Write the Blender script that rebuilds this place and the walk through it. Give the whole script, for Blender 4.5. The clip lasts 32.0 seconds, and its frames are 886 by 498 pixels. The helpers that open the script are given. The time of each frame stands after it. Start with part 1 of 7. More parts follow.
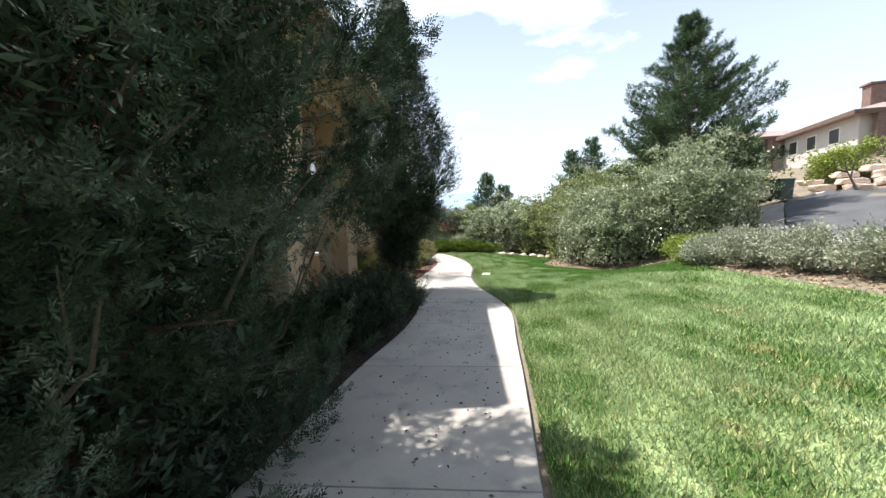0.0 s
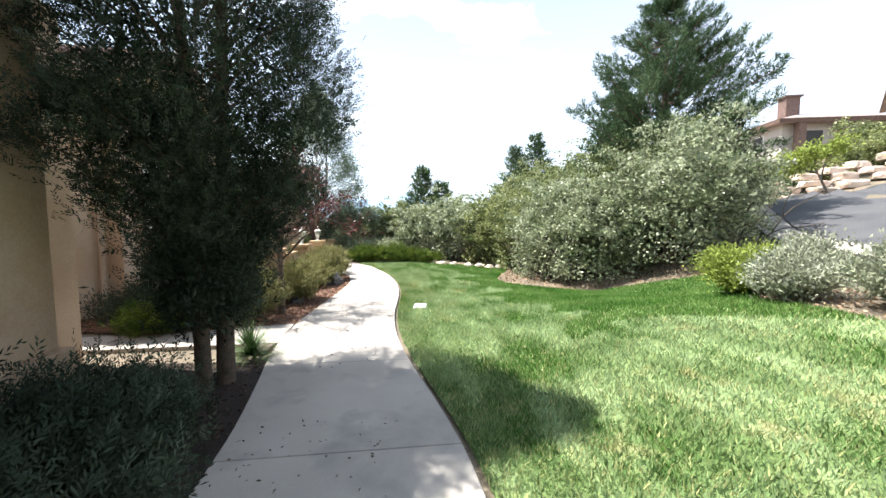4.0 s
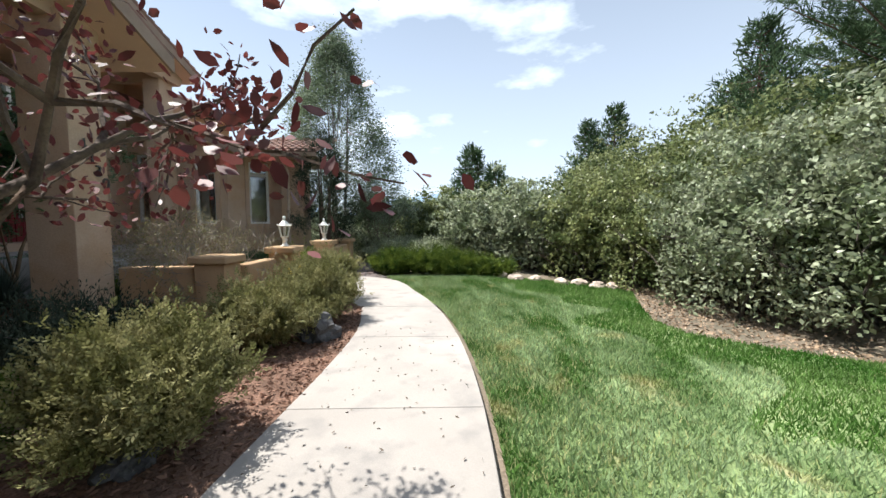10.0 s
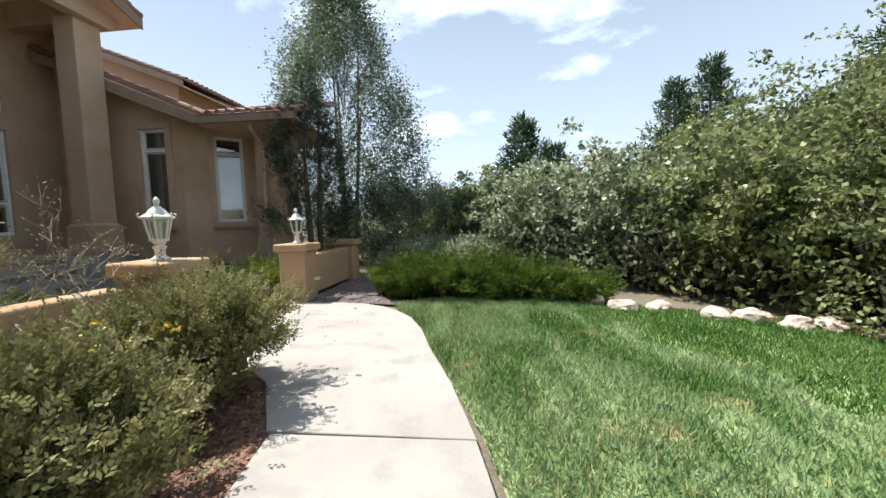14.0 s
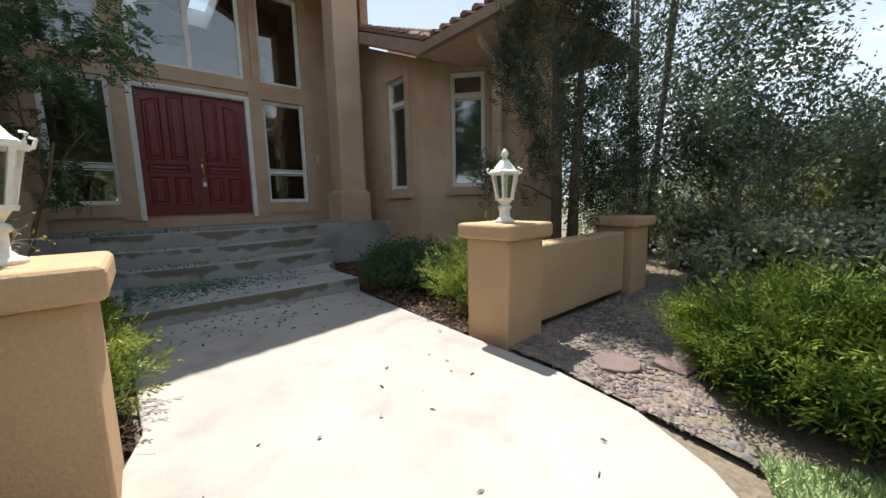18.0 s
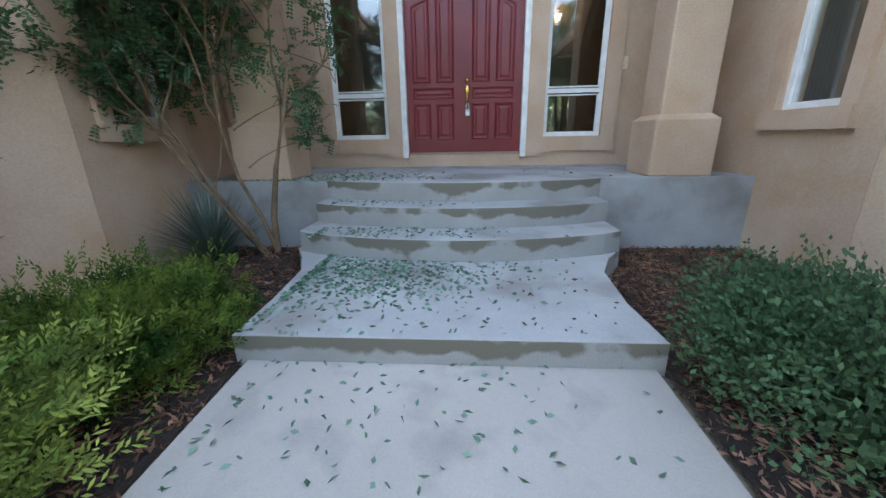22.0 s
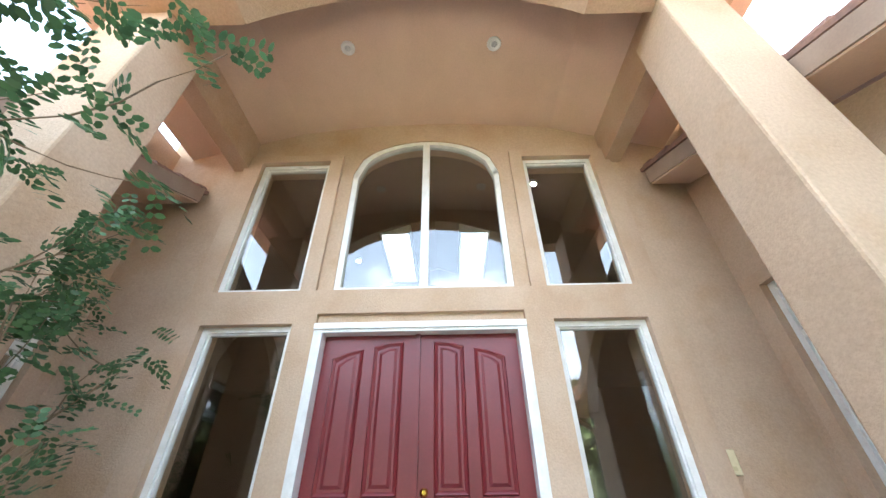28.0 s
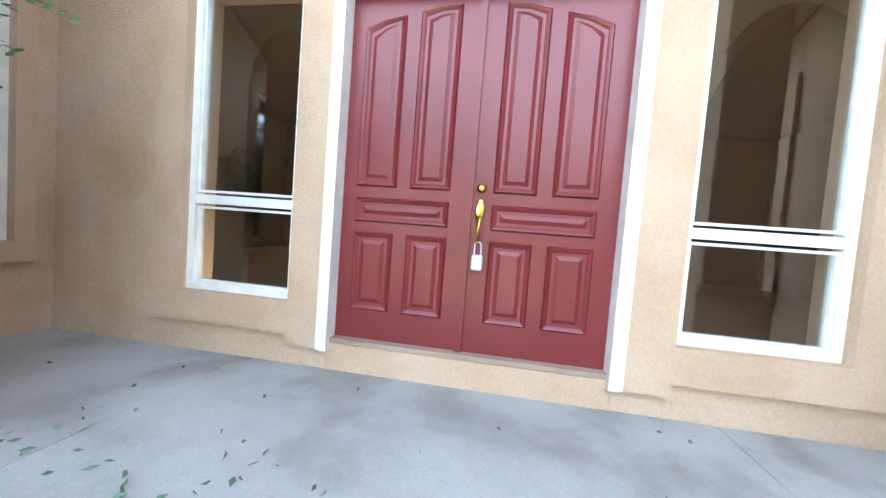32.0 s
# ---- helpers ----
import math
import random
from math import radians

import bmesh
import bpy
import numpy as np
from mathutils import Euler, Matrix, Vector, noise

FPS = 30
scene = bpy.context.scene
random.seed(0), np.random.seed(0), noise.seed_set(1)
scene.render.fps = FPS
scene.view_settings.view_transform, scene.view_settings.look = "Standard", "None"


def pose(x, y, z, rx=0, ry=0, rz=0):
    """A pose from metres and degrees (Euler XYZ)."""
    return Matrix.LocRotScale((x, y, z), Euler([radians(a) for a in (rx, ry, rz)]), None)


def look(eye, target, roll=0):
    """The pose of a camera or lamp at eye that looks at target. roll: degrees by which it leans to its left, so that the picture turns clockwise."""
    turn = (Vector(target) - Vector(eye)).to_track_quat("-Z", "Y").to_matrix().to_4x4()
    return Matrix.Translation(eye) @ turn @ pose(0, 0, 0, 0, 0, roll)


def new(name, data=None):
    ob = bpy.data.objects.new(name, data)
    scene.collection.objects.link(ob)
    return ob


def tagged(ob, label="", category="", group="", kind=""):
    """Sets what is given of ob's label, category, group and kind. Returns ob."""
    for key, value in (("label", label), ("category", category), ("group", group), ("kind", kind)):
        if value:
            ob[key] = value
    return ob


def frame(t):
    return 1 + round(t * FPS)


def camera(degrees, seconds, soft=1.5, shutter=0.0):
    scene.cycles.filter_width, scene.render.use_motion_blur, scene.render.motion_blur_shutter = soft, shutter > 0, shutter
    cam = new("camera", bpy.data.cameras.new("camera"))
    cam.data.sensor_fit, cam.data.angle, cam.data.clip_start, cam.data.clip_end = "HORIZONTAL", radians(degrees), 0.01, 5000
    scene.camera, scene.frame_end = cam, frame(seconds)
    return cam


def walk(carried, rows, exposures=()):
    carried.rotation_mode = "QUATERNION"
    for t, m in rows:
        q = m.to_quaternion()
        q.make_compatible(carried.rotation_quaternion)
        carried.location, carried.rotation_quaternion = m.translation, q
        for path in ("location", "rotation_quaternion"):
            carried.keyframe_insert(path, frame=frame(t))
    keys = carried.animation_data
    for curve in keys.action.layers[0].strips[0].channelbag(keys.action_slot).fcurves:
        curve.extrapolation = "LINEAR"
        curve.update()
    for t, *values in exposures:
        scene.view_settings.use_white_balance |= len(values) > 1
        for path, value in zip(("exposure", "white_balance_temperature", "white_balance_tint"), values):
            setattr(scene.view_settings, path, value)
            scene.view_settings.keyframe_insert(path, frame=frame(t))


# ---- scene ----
cam = camera(102.0, 32.0)
METRES, EYE, TILT, LEAN, TURN = 26.9, 1.45, 0.0, 0.0, 3.4
ROWS = [
    (0.0, 0.0, 0.0, 0.0, -0.07, -4.27, 0.94),
    (0.5, 0.0051, 0.0186, -0.0001, -2.42, -5.31, 0.56),
    (1.0, 0.0081, 0.0395, -0.0011, -6.89, -7.61, 0.14),
    (1.5, 0.0097, 0.0623, -0.0021, -9.65, -6.61, 1.26),
    (2.0, 0.0105, 0.0853, -0.0016, -11.71, -6.11, 1.85),
    (2.5, 0.0127, 0.1091, -0.0016, -14.7, -6.55, 1.37),
    (3.0, 0.0149, 0.1314, -0.0018, -9.3, -8.07, 0.65),
    (3.5, 0.0185, 0.1528, -0.0012, -12.62, -4.75, -1.37),
    (4.0, 0.0225, 0.1726, -0.0023, -10.2, -4.07, 0.14),
    (4.5, 0.0231, 0.1932, -0.0025, -5.07, -3.9, 1.12),
    (6.5, 0.0205, 0.2631, -0.0082, 2.76, -7.53, -2.57),
    (7.0, 0.0207, 0.2795, -0.0091, 4.42, -9.05, 0.32),
    (7.5, 0.0217, 0.299, -0.0105, -2.4, -6.8, -1.25),
    (8.0, 0.0223, 0.318, -0.0108, -0.74, -5.47, -0.71),
    (8.5, 0.0203, 0.3368, -0.0099, 2.62, -4.69, 0.76),
    (9.0, 0.019, 0.3563, -0.0107, -3.62, -6.04, 0.24),
    (9.5, 0.019, 0.376, -0.0123, -1.09, -7.7, 0.03),
    (10.0, 0.0199, 0.3962, -0.0126, -4.61, -3.98, 0.11),
    (10.5, 0.0224, 0.4156, -0.0127, -6.32, -3.09, 0.46),
    (11.0, 0.0258, 0.4346, -0.0135, -2.49, -4.17, 1.42),
    (11.5, 0.0298, 0.4546, -0.0143, -7.67, -4.61, 1.26),
    (12.0, 0.0322, 0.4737, -0.0159, -2.05, -5.2, 1.24),
    (12.5, 0.0331, 0.494, -0.0173, -3.63, -3.03, 0.06),
    (13.0, 0.0332, 0.5129, -0.0177, -3.35, -1.36, 0.33),
    (13.5, 0.0316, 0.5321, -0.018, 0.72, -4.35, 1.94),
    (15.5, 0.0268, 0.6091, -0.0209, 5.08, -3.12, -0.08),
    (16.0, 0.0222, 0.6281, -0.022, 15.53, -6.87, 2.19),
    (16.5, 0.0181, 0.6474, -0.0226, 15.68, -9.06, 1.85),
    (17.0, 0.0126, 0.6639, -0.0239, 30.64, -11.21, 1.31),
    (17.5, 0.0047, 0.6783, -0.0234, 38.31, -7.32, 1.07),
    (18.0, -0.0045, 0.6899, -0.0224, 46.16, -7.46, 1.26),
    (18.5, -0.0131, 0.7022, -0.0224, 56.2, -7.68, 3.24),
    (19.0, -0.0236, 0.7124, -0.0229, 60.13, -6.74, 1.89),
    (19.5, -0.0335, 0.7187, -0.0225, 64.88, -10.37, 3.02),
    (20.0, -0.0451, 0.7255, -0.0216, 79.01, -14.56, 3.39),
    (20.5, -0.0564, 0.7293, -0.0211, 85.64, -15.37, 2.01),
    (21.0, -0.0709, 0.731, -0.0208, 84.04, -17.22, -0.68),
    (21.5, -0.0864, 0.735, -0.0209, 85.33, -16.2, 0.34),
    (22.0, -0.1016, 0.7385, -0.0193, 90.29, -17.17, 0.97),
    (22.5, -0.1173, 0.7402, -0.0194, 87.94, -16.86, 0.04),
    (23.0, -0.1321, 0.7436, -0.0197, 85.84, -16.44, -0.91),
    (23.5, -0.1468, 0.7469, -0.0189, 87.33, -17.35, 0.69),
    (24.0, -0.163, 0.7494, -0.0182, 83.31, -15.37, 0.52),
    (24.5, -0.1791, 0.7522, -0.0181, 85.14, -13.02, -0.57),
    (25.0, -0.1927, 0.7536, -0.01, 88.66, -11.15, -0.7),
    (25.5, -0.2025, 0.7516, -0.0065, 89.43, -2.87, 1.17),
    (27.5, -0.2116, 0.7531, 0.0106, 87.5, 27.87, 0.89),
    (28.0, -0.2112, 0.7533, 0.0136, 87.92, 34.24, 0.65),
    (28.5, -0.2098, 0.7531, 0.016, 88.29, 41.08, 0.5),
    (29.0, -0.2087, 0.7525, 0.0174, 87.95, 45.25, -0.57),
    (29.5, -0.2107, 0.7519, 0.0153, 88.35, 37.81, -0.96),
    (30.0, -0.2147, 0.751, 0.0096, 88.2, 23.18, 0.66),
    (30.5, -0.2171, 0.7497, 0.001, 85.88, 9.16, -0.13),
    (31.0, -0.2244, 0.7511, -0.0041, 89.39, -1.24, -1.92),
    (31.5, -0.2376, 0.7531, 0.0003, 95.12, -2.96, -5.97),
    (32.0, -0.2465, 0.7531, 0.0025, 96.12, -2.9, -4.4),
]
walk(cam, [(t, pose(0, 0, EYE, TILT, LEAN, TURN) @ pose(METRES * x, METRES * y, METRES * z, 90 + pitch, roll, yaw)) for t, x, y, z, yaw, pitch, roll in ROWS],
     [(0, 1.28, 6400, 10), (4, 1.62, 6400, 10), (6.5, 1.5, 6400, 10), (8, 1.1, 6350, 10), (9, 1.0, 6300, 10), (13, 0.95, 6200, 8), (16, 0.95, 6500, 10), (18, 1.1, 6500, 10), (19, 1.25, 6500, 10), (20, 1.65, 6200, 10), (21, 1.55, 5750, 10), (22, 2.85, 5600, 8), (23, 3.5, 5950, 8), (24, 3.75, 6150, 9), (25.5, 3.75, 6400, 11), (28, 3.7, 6100, 9), (29, 3.3, 5750, 8), (30, 2.95, 5600, 8), (31, 3.55, 6000, 8), (32, 4.40, 5900, 6)])

# ---- world and sun ----
SUN_AZ, SUN_EL = 160.0, 63.0     # degrees counter-clockwise from +x; height above the horizon
world = bpy.data.worlds.new("sky")
scene.world = world
world.use_nodes = True
wn = world.node_tree
wbg = wn.nodes["Background"]
sky = wn.nodes.new("ShaderNodeTexSky")
sky.sky_type, sky.sun_disc = "NISHITA", False
sky.sun_elevation, sky.sun_rotation = radians(SUN_EL), radians(90 - SUN_AZ)
sky.air_density, sky.dust_density, sky.altitude = 1.1, 1.2, 1900
wcoord = wn.nodes.new("ShaderNodeTexCoord")
wmap = wn.nodes.new("ShaderNodeMapping")
wmap.inputs["Scale"].default_value = (1.0, 1.0, 2.6)
wnoise = wn.nodes.new("ShaderNodeTexNoise")
wnoise.inputs["Scale"].default_value, wnoise.inputs["Detail"].default_value, wnoise.inputs["Roughness"].default_value = 2.1, 7, 0.55
wramp = wn.nodes.new("ShaderNodeValToRGB")
wramp.color_ramp.elements[0].position, wramp.color_ramp.elements[1].position = 0.47, 0.62
wramp.color_ramp.elements[0].color = (0.0, 0.0, 0.0, 1)
wsep = wn.nodes.new("ShaderNodeSeparateXYZ")
whaze = wn.nodes.new("ShaderNodeMapRange")
for key, v in (("From Min", 0.0), ("From Max", 0.7), ("To Min", 0.7), ("To Max", 0.22)):
    whaze.inputs[key].default_value = v
wmax = wn.nodes.new("ShaderNodeMath")
wmax.operation = "MAXIMUM"
wmix = wn.nodes.new("ShaderNodeMix")
wmix.data_type = "RGBA"
wmix.inputs["B"].default_value = (10.4, 11.6, 12.7, 1)
wn.links.new(wcoord.outputs["Generated"], wmap.inputs["Vector"])
wn.links.new(wcoord.outputs["Generated"], wsep.inputs["Vector"])
wn.links.new(wsep.outputs["Z"], whaze.inputs["Value"])
wn.links.new(wmap.outputs["Vector"], wnoise.inputs["Vector"])
wn.links.new(wnoise.outputs["Fac"], wramp.inputs["Fac"])
wn.links.new(wramp.outputs["Color"], wmax.inputs[0])
wn.links.new(whaze.outputs["Result"], wmax.inputs[1])
wn.links.new(wmax.outputs[0], wmix.inputs["Factor"])
wn.links.new(sky.outputs["Color"], wmix.inputs["A"])
wn.links.new(wmix.outputs["Result"], wbg.inputs["Color"])
wbg.inputs["Strength"].default_value = 0.062
sun = new("sun", bpy.data.lights.new("sun", "SUN"))
sun.data.energy, sun.data.angle, sun.data.color = 4.4, radians(0.6), (1.0, 0.95, 0.87)
sun.matrix_world = look((0, 0, 30), (-math.cos(radians(SUN_AZ)) * math.cos(radians(SUN_EL)), -math.sin(radians(SUN_AZ)) * math.cos(radians(SUN_EL)), 30 - math.sin(radians(SUN_EL))))

# ---- materials ----
def material(name, color, rough=0.8, metal=0.0, second=None, scale=3.0, spread=(0.35, 0.65), fine=0.0, fine_scale=60.0, bump=0.0, bump_scale=80.0, each=0.0, island=0.0, spec=0.5, sheer=0.0, stains=None, streak=None, band=None):
    """A surface with variation at two scales: broad patches towards a second colour, and fine grain; bump gives relief."""
    m = bpy.data.materials.new(name)
    m.use_nodes = True
    n, l = m.node_tree.nodes, m.node_tree.links
    b = n["Principled BSDF"]
    b.inputs["Roughness"].default_value, b.inputs["Metallic"].default_value = rough, metal
    b.inputs["Specular IOR Level"].default_value = spec
    coord = n.new("ShaderNodeTexCoord")
    geo = n.new("ShaderNodeNewGeometry")
    pos = geo.outputs["Position"]

    def noise_tex(s, detail=5.0):
        t = n.new("ShaderNodeTexNoise")
        t.inputs["Scale"].default_value, t.inputs["Detail"].default_value = s, detail
        l.new(pos, t.inputs["Vector"])
        return t.outputs["Fac"]

    def ramp(src, lo, hi):
        r = n.new("ShaderNodeMapRange")
        r.inputs["From Min"].default_value, r.inputs["From Max"].default_value = lo, hi
        l.new(src, r.inputs["Value"])
        return r.outputs["Result"]

    def mix(fac, a, c, kind="MIX"):
        x = n.new("ShaderNodeMix")
        x.data_type, x.blend_type = "RGBA", kind
        for key, v in (("Factor", fac), ("A", a), ("B", c)):
            if isinstance(v, (int, float)):
                x.inputs[key].default_value = v
            elif isinstance(v, tuple):
                x.inputs[key].default_value = (*v, 1)
            else:
                l.new(v, x.inputs[key])
        return x.outputs["Result"]

    def value_shift(src, amount, col):
        h = n.new("ShaderNodeHueSaturation")
        r = n.new("ShaderNodeMapRange")
        r.inputs["To Min"].default_value, r.inputs["To Max"].default_value = 1 - amount, 1 + amount
        l.new(src, r.inputs["Value"])
        l.new(r.outputs["Result"], h.inputs["Value"])
        if isinstance(col, tuple):
            h.inputs["Color"].default_value = (*col, 1)
        else:
            l.new(col, h.inputs["Color"])
        return h.outputs["Color"]

    col = color
    if second:
        col = mix(ramp(noise_tex(scale), *spread), color, second)
    if streak:
        kcol, turn, kx, ky, lo, hi = streak[:6]
        mp = n.new("ShaderNodeMapping")
        mp.inputs["Rotation"].default_value, mp.inputs["Scale"].default_value = (0, 0, radians(turn)), (kx, ky, streak[6] if len(streak) > 6 else 1)
        l.new(pos, mp.inputs["Vector"])
        t = n.new("ShaderNodeTexNoise")
        t.inputs["Scale"].default_value, t.inputs["Detail"].default_value = 1.0, 4.0
        l.new(mp.outputs["Vector"], t.inputs["Vector"])
        col = mix(ramp(t.outputs["Fac"], lo, hi), col, kcol)
    if stains:
        scol, sscale, slo, shi = stains
        col = mix(ramp(noise_tex(sscale, 8.0), slo, shi), col, scol)
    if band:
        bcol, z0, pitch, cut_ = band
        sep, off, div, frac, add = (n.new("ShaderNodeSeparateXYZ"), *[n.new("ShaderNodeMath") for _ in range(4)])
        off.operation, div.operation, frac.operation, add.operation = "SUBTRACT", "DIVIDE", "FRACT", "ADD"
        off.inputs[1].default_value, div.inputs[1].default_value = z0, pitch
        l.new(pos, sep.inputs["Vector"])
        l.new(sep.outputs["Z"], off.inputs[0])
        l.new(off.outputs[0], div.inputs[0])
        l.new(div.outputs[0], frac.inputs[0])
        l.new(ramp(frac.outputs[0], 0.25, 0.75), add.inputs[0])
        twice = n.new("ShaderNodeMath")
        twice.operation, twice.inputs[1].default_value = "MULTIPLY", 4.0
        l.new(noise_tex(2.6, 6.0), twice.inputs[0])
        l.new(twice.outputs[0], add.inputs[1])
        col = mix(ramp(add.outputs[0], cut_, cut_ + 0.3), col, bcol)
    if fine:
        col = value_shift(ramp(noise_tex(fine_scale, 3.0), 0.3, 0.7), fine, col)
    if each:
        info = n.new("ShaderNodeObjectInfo")
        col = value_shift(info.outputs["Random"], each, col)
    if island:
        col = value_shift(geo.outputs["Random Per Island"], island, col)
    if isinstance(col, tuple):
        b.inputs["Base Color"].default_value = (*col, 1)
    else:
        l.new(col, b.inputs["Base Color"])
    if bump:
        bn = n.new("ShaderNodeBump")
        bn.inputs["Strength"].default_value, bn.inputs["Distance"].default_value = bump, 0.02
        l.new(noise_tex(bump_scale, 6.0), bn.inputs["Height"])
        l.new(bn.outputs["Normal"], b.inputs["Normal"])
    if sheer:
        tr = n.new("ShaderNodeBsdfTranslucent")
        if isinstance(col, tuple):
            tr.inputs["Color"].default_value = (*col, 1)
        else:
            l.new(col, tr.inputs["Color"])
        ms = n.new("ShaderNodeMixShader")
        ms.inputs["Fac"].default_value = sheer
        l.new(b.outputs["BSDF"], ms.inputs[1])
        l.new(tr.outputs["BSDF"], ms.inputs[2])
        l.new(ms.outputs["Shader"], n["Material Output"].inputs["Surface"])
    return m


def glow(name, color, strength):
    m = bpy.data.materials.new(name)
    m.use_nodes = True
    b = m.node_tree.nodes["Principled BSDF"]
    b.inputs["Base Color"].default_value = (*color, 1)
    b.inputs["Emission Color"].default_value, b.inputs["Emission Strength"].default_value = (*color, 1), strength
    return m


def glass_material(name, tint=(0.9, 0.95, 0.95), rough=0.0):
    m = bpy.data.materials.new(name)
    m.use_nodes = True
    n, l = m.node_tree.nodes, m.node_tree.links
    n.remove(n["Principled BSDF"])
    clear, gloss, fres, ms = n.new("ShaderNodeBsdfTransparent"), n.new("ShaderNodeBsdfGlossy"), n.new("ShaderNodeLayerWeight"), n.new("ShaderNodeMixShader")
    power, gain = n.new("ShaderNodeMath"), n.new("ShaderNodeMath")
    power.operation, gain.operation = "POWER", "MULTIPLY_ADD"
    power.inputs[1].default_value, gain.inputs[1].default_value, gain.inputs[2].default_value = 3.0, 0.7, 0.14
    clear.inputs["Color"].default_value = (*tint, 1)
    gloss.inputs["Roughness"].default_value = rough
    fres.inputs["Blend"].default_value = 0.5
    l.new(fres.outputs["Facing"], power.inputs[0])
    l.new(power.outputs[0], gain.inputs[0])
    l.new(gain.outputs[0], ms.inputs["Fac"])
    l.new(clear.outputs["BSDF"], ms.inputs[1])
    l.new(gloss.outputs["BSDF"], ms.inputs[2])
    l.new(ms.outputs["Shader"], n["Material Output"].inputs["Surface"])
    return m


STUCCO = material("stucco", (0.56, 0.42, 0.305), 0.93, second=(0.48, 0.345, 0.24), scale=1.0, fine=0.07, fine_scale=45, bump=0.35, bump_scale=70, spec=0.2, stains=((0.46, 0.3, 0.17), 1.4, 0.5, 0.8))
STUCCO_TRIM = material("stucco_trim", (0.55, 0.41, 0.3), 0.92, second=(0.49, 0.345, 0.235), scale=1.8, fine=0.06, bump=0.3, bump_scale=75, spec=0.2)
STUCCO_WALL = material("stucco_garden_wall", (0.5, 0.34, 0.2), 0.93, second=(0.45, 0.3, 0.18), scale=1.5, fine=0.06, bump=0.3, bump_scale=75, spec=0.2)
CONCRETE = material("walk_concrete", (0.4, 0.365, 0.33), 0.9, second=(0.34, 0.31, 0.28), scale=1.1, fine=0.06, fine_scale=120, bump=0.12, bump_scale=160, each=0.05, stains=((0.25, 0.235, 0.22), 3.0, 0.52, 0.78))
PORCH_CONC = material("porch_concrete", (0.38, 0.38, 0.375), 0.86, second=(0.29, 0.285, 0.28), scale=1.6, fine=0.07, fine_scale=90, bump=0.12, bump_scale=120, stains=((0.22, 0.205, 0.19), 1.6, 0.52, 0.72))
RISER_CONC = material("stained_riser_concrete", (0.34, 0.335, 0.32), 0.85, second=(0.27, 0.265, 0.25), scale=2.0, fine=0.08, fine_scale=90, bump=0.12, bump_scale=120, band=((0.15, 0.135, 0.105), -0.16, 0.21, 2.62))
WHITE = material("white_paint", (0.8, 0.8, 0.78), 0.45, second=(0.7, 0.69, 0.66), scale=8, fine=0.03)
LAMP_WHITE = material("lantern_white_paint", (0.78, 0.77, 0.73), 0.5, second=(0.6, 0.57, 0.5), scale=14, spread=(0.5, 0.75), fine=0.04)
RED = material("door_red_paint", (0.15, 0.015, 0.02), 0.36, second=(0.175, 0.02, 0.024), scale=2.5, fine=0.05, fine_scale=40, bump=0.05, bump_scale=50)
BRASS = material("polished_brass", (0.8, 0.52, 0.13), 0.22, 1.0, second=(0.65, 0.4, 0.1), scale=30)
GREYBOX = material("lockbox_grey", (0.55, 0.56, 0.56), 0.4, 0.2, second=(0.4, 0.42, 0.43), scale=40)
TILE = material("clay_roof_tile", (0.3, 0.17, 0.125), 0.85, second=(0.2, 0.13, 0.11), scale=4, fine=0.15, fine_scale=30, island=0.2, bump=0.2, bump_scale=60)
FASCIA = material("fascia_paint", (0.34, 0.25, 0.19), 0.75, second=(0.28, 0.2, 0.15), scale=3, fine=0.05)
SOFFIT = material("soffit_paint", (0.68, 0.49, 0.36), 0.85, second=(0.63, 0.445, 0.33), scale=2, fine=0.04)
GLASS = glass_material("window_glass", (0.92, 0.95, 0.94))
LAMP_GLASS = glass_material("lantern_glass", (0.85, 0.87, 0.86), 0.08)
# room walls behind glass: the dimness of unlit rooms is in this colour
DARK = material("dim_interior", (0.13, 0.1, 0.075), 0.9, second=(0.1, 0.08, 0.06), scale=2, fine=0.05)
ROOM_FLOOR = material("interior_floor", (0.2, 0.13, 0.08), 0.5, second=(0.15, 0.1, 0.06), scale=5, fine=0.08)
CURTAIN = material("curtain_cloth", (0.66, 0.76, 0.8), 0.9, second=(0.56, 0.66, 0.7), scale=6, fine=0.05)
# plaster colour taken far down, so the hall looks unlit through the glass
HALL = material("dimmed_hall_plaster", (0.11, 0.088, 0.06), 0.9, second=(0.09, 0.07, 0.048), scale=2, fine=0.04)
ROOF_GREY = material("far_roof_shingle", (0.3, 0.235, 0.22), 0.9, second=(0.23, 0.18, 0.17), scale=1.2, fine=0.2, fine_scale=6)
# dark mulch, lowered further to carry the deep shade under the junipers
MULCH_DARK_SHADE = material("dark_shaded_bark_mulch", (0.03, 0.018, 0.013), 0.95, second=(0.018, 0.012, 0.009), scale=5, fine=0.35, fine_scale=55, bump=0.8, bump_scale=60)
BULB = glow("warm_bulb", (1.0, 0.62, 0.3), 2.0)
BLACK = material("black_metal", (0.03, 0.03, 0.03), 0.5, second=(0.05, 0.045, 0.04), scale=20)
BARK_DARK = material("juniper_bark", (0.075, 0.052, 0.04), 0.95, second=(0.13, 0.095, 0.07), scale=14, fine=0.25, fine_scale=80, bump=0.5, bump_scale=60)
BARK_GREY = material("grey_bark", (0.2, 0.17, 0.14), 0.95, second=(0.13, 0.11, 0.09), scale=12, fine=0.2, fine_scale=70, bump=0.4, bump_scale=60)
BARK_PINE = material("pine_bark", (0.17, 0.1, 0.07), 0.95, second=(0.09, 0.06, 0.05), scale=9, fine=0.25, bump=0.5, bump_scale=40)
